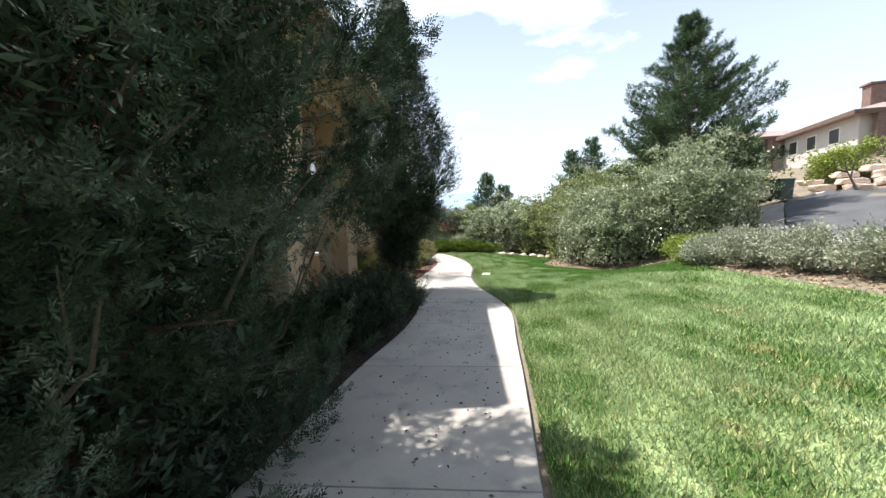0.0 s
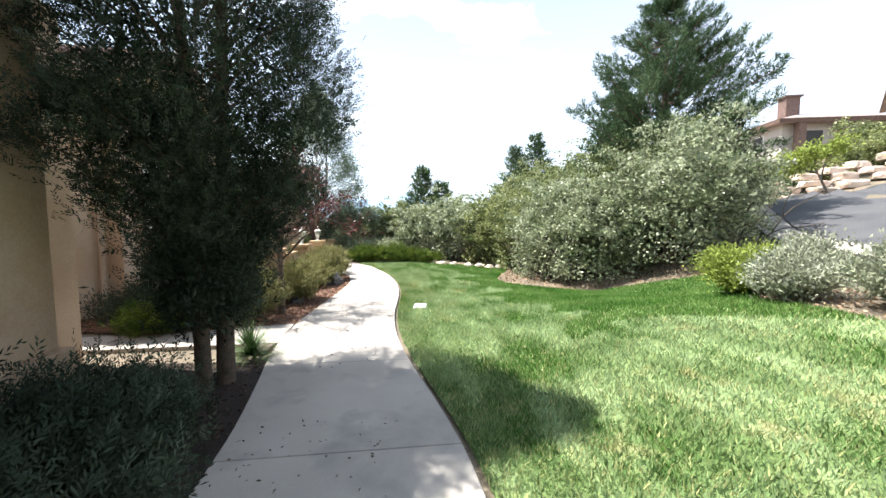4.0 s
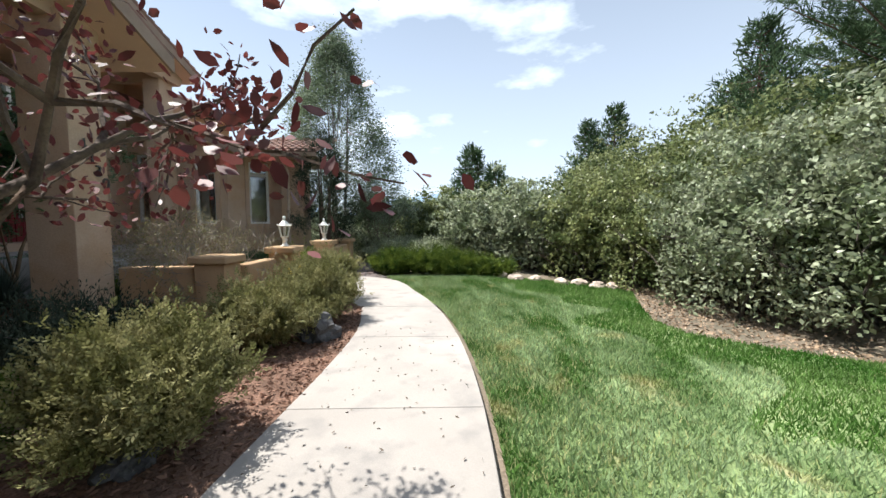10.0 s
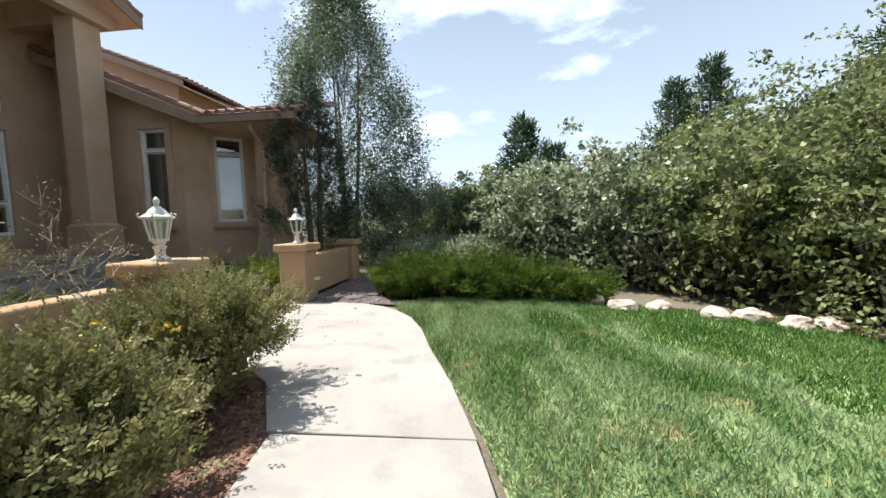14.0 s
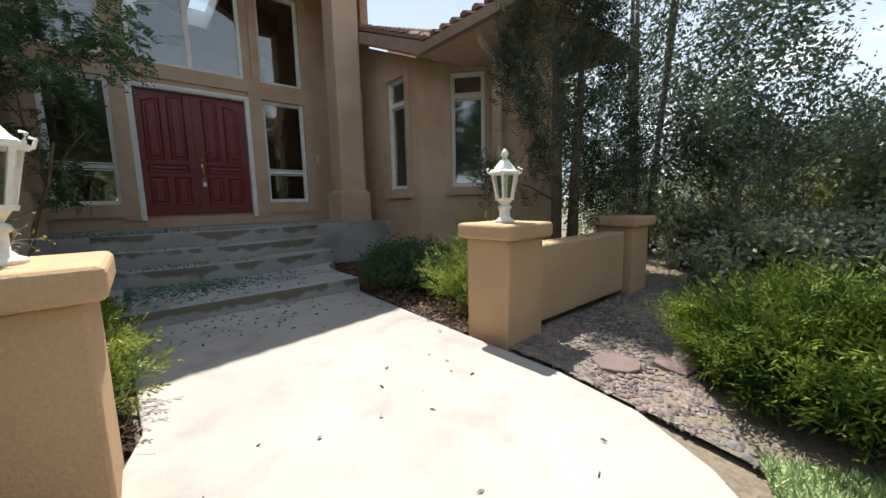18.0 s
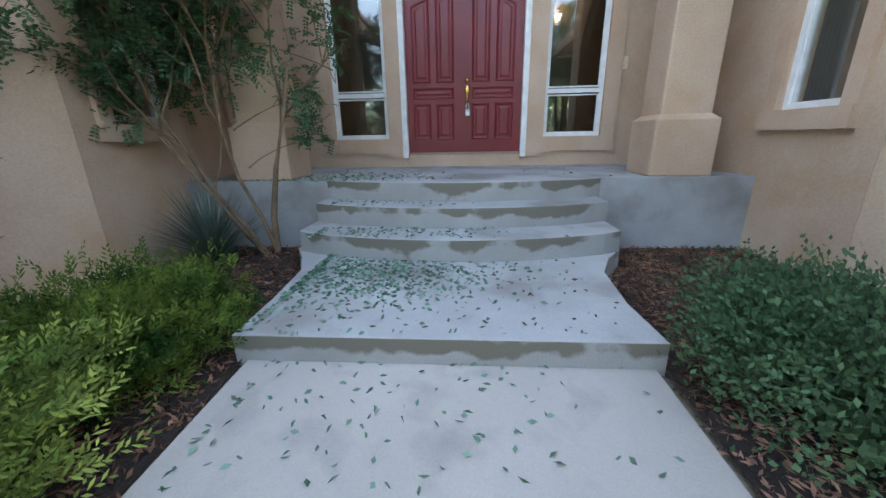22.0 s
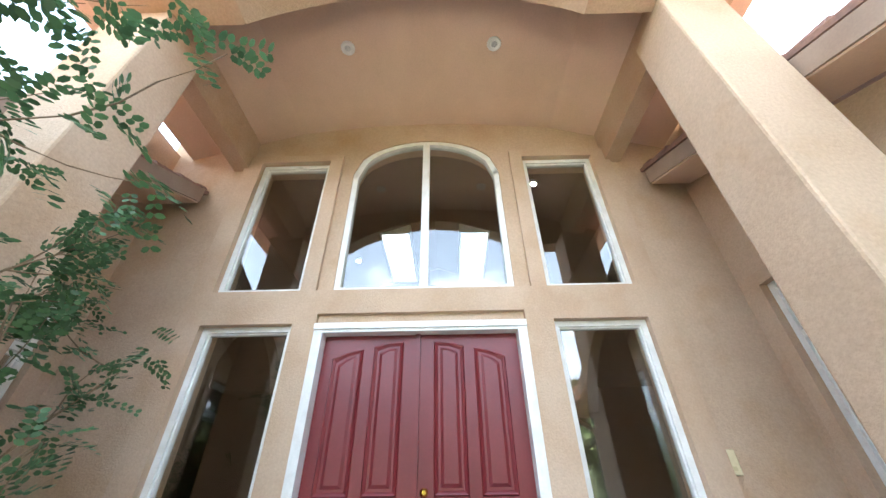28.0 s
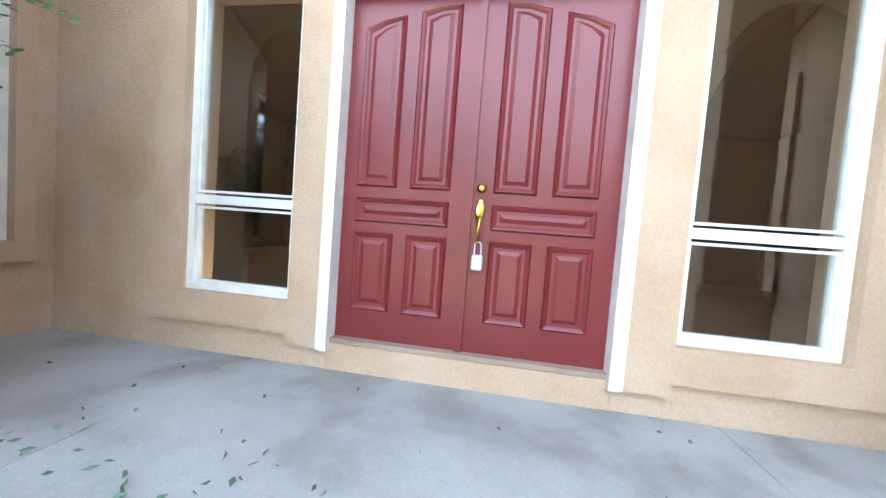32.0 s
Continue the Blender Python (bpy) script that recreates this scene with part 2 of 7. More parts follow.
BARK_OAK = material("oak_bark", (0.1, 0.08, 0.065), 0.95, second=(0.06, 0.05, 0.042), scale=12, fine=0.2, fine_scale=70, bump=0.4, bump_scale=60)
YELLOW = material("yellow_petals", (0.75, 0.58, 0.04), 0.6, second=(0.65, 0.45, 0.03), scale=8, island=0.2)
BARK_TAN = material("tan_bark", (0.24, 0.16, 0.09), 0.9, second=(0.14, 0.1, 0.06), scale=9, fine=0.2, fine_scale=70, bump=0.4, bump_scale=60)
TWIG = material("dry_twig", (0.24, 0.2, 0.17), 0.95, second=(0.34, 0.29, 0.25), scale=10, fine=0.2)
JUNIPER = material("juniper_needles", (0.035, 0.058, 0.036), 0.75, second=(0.19, 0.235, 0.2), scale=3.4, island=0.35, sheer=0.06, spec=0.12, spread=(0.5, 0.74))
JUNIPER_DARK = material("dark_juniper_needles", (0.018, 0.03, 0.019), 0.75, second=(0.075, 0.095, 0.066), scale=2.0, island=0.35, sheer=0.06, spec=0.12)
JUNIPER_BRIGHT = material("bright_juniper_needles", (0.06, 0.105, 0.02), 0.7, second=(0.31, 0.36, 0.08), scale=4.5, island=0.35, sheer=0.25, spec=0.12)
SPREAD_JUNIPER = material("spreading_juniper_needles", (0.025, 0.06, 0.011), 0.7, second=(0.165, 0.215, 0.035), scale=4.5, island=0.3, sheer=0.25, spec=0.12)
PINE = material("pine_needles", (0.04, 0.075, 0.034), 0.7, second=(0.1, 0.15, 0.075), scale=1.0, island=0.35, sheer=0.15, spec=0.12)
OAK = material("scrub_oak_leaves", (0.09, 0.125, 0.045), 0.38, second=(0.31, 0.335, 0.145), scale=1.3, island=0.5, sheer=0.35, spec=0.3)
OAK_GREY = material("dusty_oak_leaves", (0.15, 0.19, 0.095), 0.34, second=(0.43, 0.465, 0.32), scale=1.6, island=0.55, sheer=0.35, spec=0.3)
SAGE = material("sage_leaves", (0.27, 0.29, 0.2), 0.8, second=(0.37, 0.39, 0.3), scale=2, island=0.3, sheer=0.2, spec=0.12)
SHRUB = material("olive_shrub_leaves", (0.15, 0.155, 0.055), 0.6, second=(0.33, 0.31, 0.15), scale=4.0, island=0.35, sheer=0.3, spec=0.12)
SHRUB_GREEN = material("green_shrub_leaves", (0.055, 0.1, 0.045), 0.6, second=(0.095, 0.15, 0.075), scale=3, island=0.35, sheer=0.25, spec=0.12)
LIME = material("lime_shrub_leaves", (0.3, 0.36, 0.08), 0.6, second=(0.24, 0.3, 0.07), scale=3, island=0.3, sheer=0.3, spec=0.12)
ASH = material("ash_leaves", (0.12, 0.165, 0.09), 0.5, second=(0.22, 0.27, 0.18), scale=1.2, island=0.4, sheer=0.35, spec=0.3)
LOCUST = material("locust_leaves", (0.06, 0.13, 0.05), 0.5, second=(0.085, 0.17, 0.07), scale=3, island=0.35, sheer=0.3)
PLUM = material("plum_leaves", (0.075, 0.02, 0.022), 0.5, second=(0.15, 0.035, 0.03), scale=2.5, island=0.45, sheer=0.3, spec=0.5)
GRASS = material("lawn_grass", (0.085, 0.18, 0.036), 0.7, second=(0.24, 0.33, 0.16), scale=0.9, spread=(0.4, 0.58), island=0.35, sheer=0.25, stains=((0.42, 0.38, 0.17), 1.9, 0.62, 0.76), streak=((0.34, 0.44, 0.24), 38, 2.6, 0.8, 0.46, 0.68), spec=0.12)
GRASS_LUSH = material("lush_lawn_grass", (0.06, 0.15, 0.024), 0.7, second=(0.15, 0.25, 0.07), scale=1.1, island=0.35, sheer=0.25, spec=0.12)
GRASS_DRY = material("dry_lawn_grass", (0.34, 0.41, 0.17), 0.8, second=(0.46, 0.44, 0.22), scale=1.5, island=0.3, sheer=0.25, spec=0.12)
LAWN_SOIL = material("lawn_thatch", (0.065, 0.12, 0.025), 0.95, second=(0.14, 0.2, 0.065), scale=0.9, spread=(0.4, 0.62), fine=0.3, fine_scale=55, bump=0.6, bump_scale=90, stains=((0.36, 0.32, 0.17), 1.9, 0.6, 0.74), streak=((0.3, 0.38, 0.17), 38, 2.6, 0.8, 0.46, 0.68))
BLADE = material("ornamental_grass", (0.07, 0.14, 0.04), 0.6, second=(0.11, 0.18, 0.06), scale=4, island=0.3, sheer=0.25)
YUCCA = material("yucca_blades", (0.07, 0.11, 0.085), 0.6, second=(0.12, 0.15, 0.11), scale=4, island=0.3)
MULCH = material("bark_mulch", (0.23, 0.13, 0.09), 0.95, second=(0.13, 0.075, 0.05), scale=5, fine=0.35, fine_scale=55, bump=0.8, bump_scale=60)
CHIP = material("mulch_chips", (0.3, 0.17, 0.115), 0.95, second=(0.17, 0.095, 0.065), scale=3, island=0.45)
# bark chips with the juniper shade put into their colour
CHIP_SHADE = material("shaded_bed_chips", (0.04, 0.024, 0.016), 0.9, second=(0.07, 0.04, 0.028), scale=5, island=0.5)
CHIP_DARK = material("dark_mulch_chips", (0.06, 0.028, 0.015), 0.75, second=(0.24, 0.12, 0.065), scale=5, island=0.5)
STRAW = material("dry_leaf_litter", (0.4, 0.29, 0.2), 0.95, second=(0.28, 0.2, 0.13), scale=4, island=0.4)
EARTH = material("dry_earth", (0.21, 0.165, 0.12), 0.95, second=(0.14, 0.12, 0.085), scale=0.9, fine=0.25, fine_scale=40, bump=0.6, bump_scale=40)
ROCK = material("grey_boulder", (0.12, 0.117, 0.12), 0.9, second=(0.065, 0.063, 0.065), scale=6, fine=0.25, fine_scale=40, bump=0.6, bump_scale=30)
PALE_ROCK = material("pale_sandstone", (0.62, 0.51, 0.43), 0.92, second=(0.5, 0.4, 0.33), scale=2, fine=0.15, fine_scale=20, bump=0.5, bump_scale=15, each=0.12)
COBBLE = material("river_cobbles", (0.12, 0.11, 0.108), 0.75, second=(0.21, 0.155, 0.145), scale=8, island=0.4, fine=0.1)
SANDSTONE = material("red_flagstone", (0.17, 0.125, 0.115), 0.9, second=(0.14, 0.1, 0.09), scale=6, fine=0.15, bump=0.3, bump_scale=50)
ASPHALT = material("asphalt", (0.06, 0.062, 0.07), 0.85, second=(0.085, 0.085, 0.09), scale=1, fine=0.2, fine_scale=200, bump=0.2, bump_scale=200)
FAR_WALL = material("far_stucco", (0.55, 0.5, 0.46), 0.9, second=(0.47, 0.43, 0.4), scale=0.5, fine=0.04)
BRICK_RED = material("chimney_brick", (0.2, 0.13, 0.11), 0.9, second=(0.14, 0.09, 0.075), scale=6, fine=0.2, fine_scale=20)
BIN_GREEN = material("bin_plastic", (0.02, 0.04, 0.025), 0.5, second=(0.03, 0.05, 0.03), scale=6)
COVER = material("utility_cover", (0.58, 0.57, 0.53), 0.8, second=(0.48, 0.47, 0.43), scale=7, fine=0.08, bump=0.1)
# the blue of distant air is put into the mountain's surface colour
MOUNTAIN = material("far_mountain", (0.28, 0.4, 0.55), 1.0, second=(0.33, 0.45, 0.6), scale=0.01)

# ---- building blocks ----
def link(bm, name, mat, smooth=False):
    me = bpy.data.meshes.new(name)
    bm.to_mesh(me)
    bm.free()
    for m in (mat if isinstance(mat, (list, tuple)) else [mat]):
        me.materials.append(m)
    if smooth:
        me.polygons.foreach_set("use_smooth", [True] * len(me.polygons))
    return new(name, me)


def part(name, bm, mat, parent, label="", smooth=False):
    ob = link(bm, name, mat, smooth)
    ob.parent = parent
    if label:
        ob["label"] = label
    return ob


def thing(name, label, category, group="", at=(0, 0, 0), turn=0.0, kind=""):
    e = new(name)
    e.empty_display_size = 0.1
    e.matrix_world = pose(*at, 0, 0, turn)
    return tagged(e, label, category, group, kind)


def structure(name, bm, mat, label, category="wall", smooth=False):
    return tagged(link(bm, name, mat, smooth), label, category, "", "structure")


def bevel(bm, r, seg=2):
    bmesh.ops.bevel(bm, geom=bm.edges[:], offset=r, segments=seg, affect="EDGES", profile=0.5)
    return bm


def box(bm, x0, x1, y0, y1, z0, z1):
    v = [bm.verts.new(p) for p in ((x0, y0, z0), (x1, y0, z0), (x1, y1, z0), (x0, y1, z0), (x0, y0, z1), (x1, y0, z1), (x1, y1, z1), (x0, y1, z1))]
    for f in ((3, 2, 1, 0), (4, 5, 6, 7), (0, 1, 5, 4), (1, 2, 6, 5), (2, 3, 7, 6), (3, 0, 4, 7)):
        bm.faces.new([v[i] for i in f])
    return bm


def boxed(*b, r=0.0, seg=2):
    bm = box(bmesh.new(), *b)
    return bevel(bm, r, seg) if r else bm


def prism(bm, outline, a, b, place):
    """A solid between the depths a and b of a flat outline; place(u, v, depth) gives the world point."""
    lo, hi = [bm.verts.new(place(u, v, a)) for u, v in outline], [bm.verts.new(place(u, v, b)) for u, v in outline]
    n = len(outline)
    bm.faces.new(lo)
    bm.faces.new(hi[::-1])
    for i in range(n):
        bm.faces.new((lo[(i + 1) % n], lo[i], hi[i], hi[(i + 1) % n]))
    bmesh.ops.recalc_face_normals(bm, faces=bm.faces[:])
    return bm


def lathe(bm, rings, sides=12, at=(0, 0, 0)):
    """A turned solid from (radius, height) rings."""
    loops = [[bm.verts.new((at[0] + r * math.cos(2 * math.pi * k / sides), at[1] + r * math.sin(2 * math.pi * k / sides), at[2] + z)) for k in range(sides)] for r, z in rings]
    for a, b in zip(loops[:-1], loops[1:]):
        for k in range(sides):
            bm.faces.new((a[k], a[(k + 1) % sides], b[(k + 1) % sides], b[k]))
    bm.faces.new(loops[0][::-1])
    bm.faces.new(loops[-1])
    return bm


def tube(bm, pts, radii, sides=6):
    """A limb along points, with a radius for each."""
    loops = []
    for i, p in enumerate(pts):
        p = Vector(p)
        d = (Vector(pts[min(i + 1, len(pts) - 1)]) - Vector(pts[max(i - 1, 0)])).normalized()
        a = d.orthogonal().normalized()
        b = d.cross(a)
        loops.append([bm.verts.new(p + radii[i] * (a * math.cos(2 * math.pi * k / sides) + b * math.sin(2 * math.pi * k / sides))) for k in range(sides)])
    for a, b in zip(loops[:-1], loops[1:]):
        da = min(range(sides), key=lambda s: (a[0].co - b[s].co).length)
        for k in range(sides):
            bm.faces.new((a[k], a[(k + 1) % sides], b[(k + 1 + da) % sides], b[(k + da) % sides]))
    return bm


# the way a wall faces: world point from (along, height, depth behind the face)
def faces_x(c):
    return lambda u, v, d: (c - d, u, v)


def faces_minus_y(c):
    return lambda u, v, d: (u, c + d, v)


def faces_plus_y(c):
    return lambda u, v, d: (u, c - d, v)


def faces_turned(x, y, turn):
    """A wall face that starts at (x, y) and runs along the bearing turn (degrees from +x), facing to the right of that bearing."""
    c, s = math.cos(radians(turn)), math.sin(radians(turn))
    return lambda u, v, d: (x + u * c - d * s, y + u * s + d * c, v)


def slab(bm, place, u0, u1, v0, v1, d0, d1):
    c = [bm.verts.new(place(u, v, d)) for v in (v0, v1) for u, d in ((u0, d0), (u1, d0), (u1, d1), (u0, d1))]
    f = [bm.faces.new([c[i] for i in k]) for k in ((3, 2, 1, 0), (4, 5, 6, 7), (0, 1, 5, 4), (1, 2, 6, 5), (2, 3, 7, 6), (3, 0, 4, 7))]
    bmesh.ops.recalc_face_normals(bm, faces=f)
    return bm


def wall(name, place, u0, u1, v0, v1, holes=(), thick=0.25, mat=None, label="tan stucco wall of the house"):
    """A wall with thickness, with rectangular openings (u0, u1, v0, v1) through it."""
    bm = bmesh.new()
    us = sorted({u0, u1, *[h for o in holes for h in o[:2]]})
    for a, b in zip(us[:-1], us[1:]):
        mid = (a + b) / 2
        cuts = sorted((o[2], o[3]) for o in holes if o[0] < mid < o[1])
        lo = v0
        for c, d in cuts:
            if c > lo:
                slab(bm, place, a, b, lo, c, 0, thick)
            lo = d
        if lo < v1:
            slab(bm, place, a, b, lo, v1, 0, thick)
    bmesh.ops.remove_doubles(bm, verts=bm.verts[:], dist=0.0005)
    return structure(name, bm, mat or STUCCO, label)


WINDOWS = [0]


def window(place, u0, u1, v0, v1, rails=(), stiles=(), width=0.055, label="white vinyl window with clear glass", inset=0.08):
    """A window set into an opening: frame pieces and one pane in each field."""
    WINDOWS[0] += 1
    top = thing(f"window_{WINDOWS[0]}", label, "window", at=place(u0, v0, inset), kind="structure")
    inv = top.matrix_world.inverted()
    local = lambda u, v, d: inv @ Vector(place(u, v, d))
    bm = bmesh.new()
    for a, b, c, d in ((u0, u1, v0, v0 + width), (u0, u1, v1 - width, v1), (u0, u0 + width, v0 + width, v1 - width), (u1 - width, u1, v0 + width, v1 - width)):
        slab(bm, local, a, b, c, d, inset - 0.055, inset + 0.03)
    for r in rails:
        slab(bm, local, u0 + width, u1 - width, r - width * 0.6, r + width * 0.6, inset - 0.05, inset + 0.03)
    for s in stiles:
        slab(bm, local, s - width * 0.55, s + width * 0.55, v0 + width, v1 - width, inset - 0.05, inset + 0.03)
    part("window_frame", bm, WHITE, top)
    # inner sash line
    vs, us = [v0, *rails, v1], [u0, *stiles, u1]
    for a, b in zip(us[:-1], us[1:]):
        for c, d in zip(vs[:-1], vs[1:]):
            sb = bmesh.new()
            w, k = width * 0.95, 0.018
            for p, q, r, s in ((a + w, b - w, c + w, c + w + k), (a + w, b - w, d - w - k, d - w), (a + w, a + w + k, c + w + k, d - w - k), (b - w - k, b - w, c + w + k, d - w - k)):
                slab(sb, local, p, q, r, s, inset - 0.03, inset + 0.02)
            part("sash", sb, WHITE, top)
            pb = bmesh.new()
            slab(pb, local, a + w, b - w, c + w, d - w, inset - 0.004, inset + 0.004)
            pane = part("pane", pb, GLASS, top)
            pane.visible_shadow = False
    return top


def surround(name, place, u0, u1, v0, v1, band=0.16, proud=0.05, sill=True, label="raised stucco band round a window"):
    bm = bmesh.new()
    for a, b, c, d in ((u0 - band, u0, v0, v1 + band), (u1, u1 + band, v0, v1 + band), (u0, u1, v1, v1 + band)):
        slab(bm, place, a, b, c, d, -proud, 0.002)
    if sill:
        slab(bm, place, u0 - band, u1 + band, v0 - band * 1.25, v0, -proud - 0.03, 0.002)
    return structure(name, bm, STUCCO_TRIM, label, "trim")


def smooth_step(a, b, v):
    t = min(1.0, max(0.0, (v - a) / (b - a)))
    return t * t * (3 - 2 * t)


def base_z(y):
    return -0.33 * smooth_step(1, 14, y)


def ground_z(x, y):
    """The height of the land: falls gently along the walk, rises to the hill on the far side of the lawn."""
    s = 0.11 - 0.18 * smooth_step(8, 16, y)
    z = base_z(y) + min(max(0.0, x - 0.9), 5.1) * s
    if x > 6:
        z += (min(x, 60) - 6) * (0.12 + 0.2 * smooth_step(8, 16, y)) * (1 if x < 16 else 0.8)
    z -= 0.04 * max(0.0, y - 24) * (1 - smooth_step(2, 8, x))
    return z


# ---- ground: one sheet out to the horizon ----
gx = [-4000, -1500, -500, -200, -100, -60, -40, -25, -16] + [-12 + 0.75 * i for i in range(60)] + [34, 40, 50, 60, 80, 120, 250, 500, 1500, 4000]
gy = [-4000, -1500, -500, -200, -80, -40, -20, -12] + [-8 + 0.75 * i for i in range(64)] + [42, 46, 52, 60, 80, 120, 250, 500, 1500, 4000]
bm = bmesh.new()
grid = [[bm.verts.new((x, y, (ground_z(x, min(y, 60)) if -60 < x < 130 and y > -60 else ground_z(max(min(x, 60), -60), max(min(y, 60), -60))) - 0.06)) for x in gx] for y in gy]
for a, b in zip(grid[:-1], grid[1:]):
    for i in range(len(gx) - 1):
        bm.faces.new((a[i], a[i + 1], b[i + 1], b[i]))
structure("ground", bm, EARTH, "dry brown earth and leaf litter under the planting", "ground", True)

# ---- entry facade ----
DOOR_X, MID = -10.19, 19.63
FX = faces_x(DOOR_X)
PORCH_Z = 0.47
Lw, Rw = (17.45, 18.36), (20.9, 21.81)
holes = [(18.64, 20.58, PORCH_Z - 0.2, 3.14), (*Lw, 0.93, 3.2), (*Rw, 0.93, 3.2), (*Lw, 3.56, 5.5), (*Rw, 3.56, 5.5), (18.68, 20.58, 3.56, 6.1)]
wall("wall_entry", FX, 16.1, 22.88, -0.6, 6.9, holes, 0.28, label="tall tan stucco entry wall with door and windows")
# the arched head of the middle window, closed above by stucco
def arch_curve(u, half=0.95, z0=5.3, rise=0.62):
    return z0 + rise * max(0.0, 1 - ((u - MID) / half) ** 2) ** 0.5


us = [18.68 + 1.9 * k / 20 for k in range(21)]
structure("wall_arch_head", prism(bmesh.new(), [(u, arch_curve(u)) for u in us] + [(20.58, 6.1), (18.68, 6.1)], 0, 0.28, FX), STUCCO, "stucco above the arched window")
WINDOWS[0] += 1
aw = thing("window_1", "white arched double window above the red doors", "window", at=(DOOR_X, MID, 3.56), kind="structure")
inv = aw.matrix_world.inverted()
AL = lambda u, v, d: inv @ Vector(FX(u, v, d))
bm = bmesh.new()
out = [(u, arch_curve(u)) for u in us]
inn = [(MID + (u - MID) * 0.93, arch_curve(u) - 0.06) for u in us]
for k in range(20):
    prism(bm, [out[k], out[k + 1], inn[k + 1], inn[k]], 0.02, 0.11, AL)
slab(bm, AL, 18.68, 20.58, 3.56, 3.62, 0.02, 0.11)
for u in (18.68, 20.58 - 0.065):
    slab(bm, AL, u, u + 0.065, 3.62, 5.3, 0.02, 0.11)
slab(bm, AL, MID - 0.045, MID + 0.045, 3.62, 5.88, 0.015, 0.11)
part("window_frame", bm, WHITE, aw)
for side in (0, 1):
    ku = us[:11] if side == 0 else us[10:]
    ol = [(MID + (u - MID) * 0.93 + (0.0 if abs(u - MID) > 0.05 else (-0.045 if side == 0 else 0.045)), arch_curve(u) - 0.06) for u in ku]
    a, b = ol[0][0], ol[-1][0]
    pane = part("pane", prism(bmesh.new(), ol + [(b, 3.62), (a, 3.62)], 0.066, 0.074, AL), GLASS, aw)
    pane.visible_shadow = False
for name, lo, hi in (("window_left", Lw, 0), ("window_right", Rw, 0)):
    window(FX, *lo, 0.93, 3.2, rails=(1.62,), label="tall white side window beside the red entry doors")
    window(FX, *lo, 3.56, 5.5, label="upper white window above the porch")

# raised stucco bands round door and windows
bm = bmesh.new()
for u0, u1, v0, v1 in ((17.22, 17.45, 0.7, 5.62), (18.36, 18.52, 0.62, 5.62), (20.74, 20.9, 0.62, 5.62), (21.81, 22.04, 0.7, 5.62), (17.45, 18.36, 3.2, 3.56), (20.9, 21.81, 3.2, 3.56), (17.45, 18.36, 0.7, 0.93), (20.9, 21.81, 0.7, 0.93), (18.52, 18.59, 0.62, 3.3), (20.63, 20.74, 0.62, 3.3), (18.52, 20.74, 3.3, 3.56), (17.45, 18.36, 5.5, 5.62), (20.9, 21.81, 5.5, 5.62)):
    slab(bm, FX, u0, u1, v0, v1, -0.05, 0.002)
structure("trim_entry", bm, STUCCO_TRIM, "raised stucco bands round the entry windows", "trim")
structure("trim_sill", boxed(DOOR_X - 0.24, DOOR_X + 0.012, 18.642, 20.578, PORCH_Z - 0.02, 0.665, r=0.006), STUCCO_TRIM, "stucco threshold below the red doors", "trim")

# ---- red double doors ----
def door_leaf(sign, u0, u1, parent):
    z0, z1 = 0.7, 3.1
    inv = parent.matrix_world.inverted()
    P = lambda u, v, d: inv @ Vector(FX(u, v, d))
    leaf = part("door_leaf", slab(bmesh.new(), P, u0, u1, z0, z1, 0.06, 0.1), RED, parent)
    w = u1 - u0
    cols = [(u0 + 0.1, u0 + 0.39), (u1 - 0.43, u1 - 0.145)] if sign < 0 else [(u0 + 0.135, u0 + 0.42), (u1 - 0.42, u1 - 0.13)]
    fields = []
    for n, (a, b) in enumerate(cols):
        outer = (n == 0) if sign < 0 else (n == 1)
        lift_a, lift_b = (0.0, 0.16) if (sign < 0) == outer and outer else (0.0, 0.0)
        ta = 2.88 if (outer and sign < 0) else (2.985 if sign < 0 else (3.03 if not outer else 2.965))
        tb = 2.965 if (outer and sign < 0) else (3.03 if sign < 0 else (2.985 if not outer else 2.88))
        fields += [[(a, 1.79), (b, 1.79), (b, tb), ((a + b) / 2, (ta + tb) / 2 + 0.015), (a, ta)], [(a, 0.91), (b, 0.91), (b, 1.47), (a, 1.47)]]
    fields.append([(cols[0][0], 1.54), (cols[1][1], 1.54), (cols[1][1], 1.715), (cols[0][0], 1.715)])
    for f in fields:
        cu, cv = sum(p[0] for p in f) / len(f), sum(p[1] for p in f) / len(f)

        def shrink(k):
            return [(u + (0.0 if abs(u - cu) < 1e-4 else math.copysign(k, cu - u)), v + math.copysign(k, cv - v)) for u, v in f]
        bm = bmesh.new()
        rings = [(shrink(0.0), 0.06), (shrink(0.012), 0.043), (shrink(0.028), 0.052), (shrink(0.04), 0.062), (shrink(0.055), 0.062), (shrink(0.085), 0.047)]
        loops = [[bm.verts.new(P(u, v, d)) for u, v in r] for r, d in rings]
        for a_, b_ in zip(loops[:-1], loops[1:]):
            for k in range(len(f)):
                bm.faces.new((a_[k], a_[(k + 1) % len(f)], b_[(k + 1) % len(f)], b_[k]))
        bm.faces.new(loops[-1])
        bmesh.ops.recalc_face_normals(bm, faces=bm.faces[:])
        panel = part("door_panel", bm, RED, leaf)
    return leaf


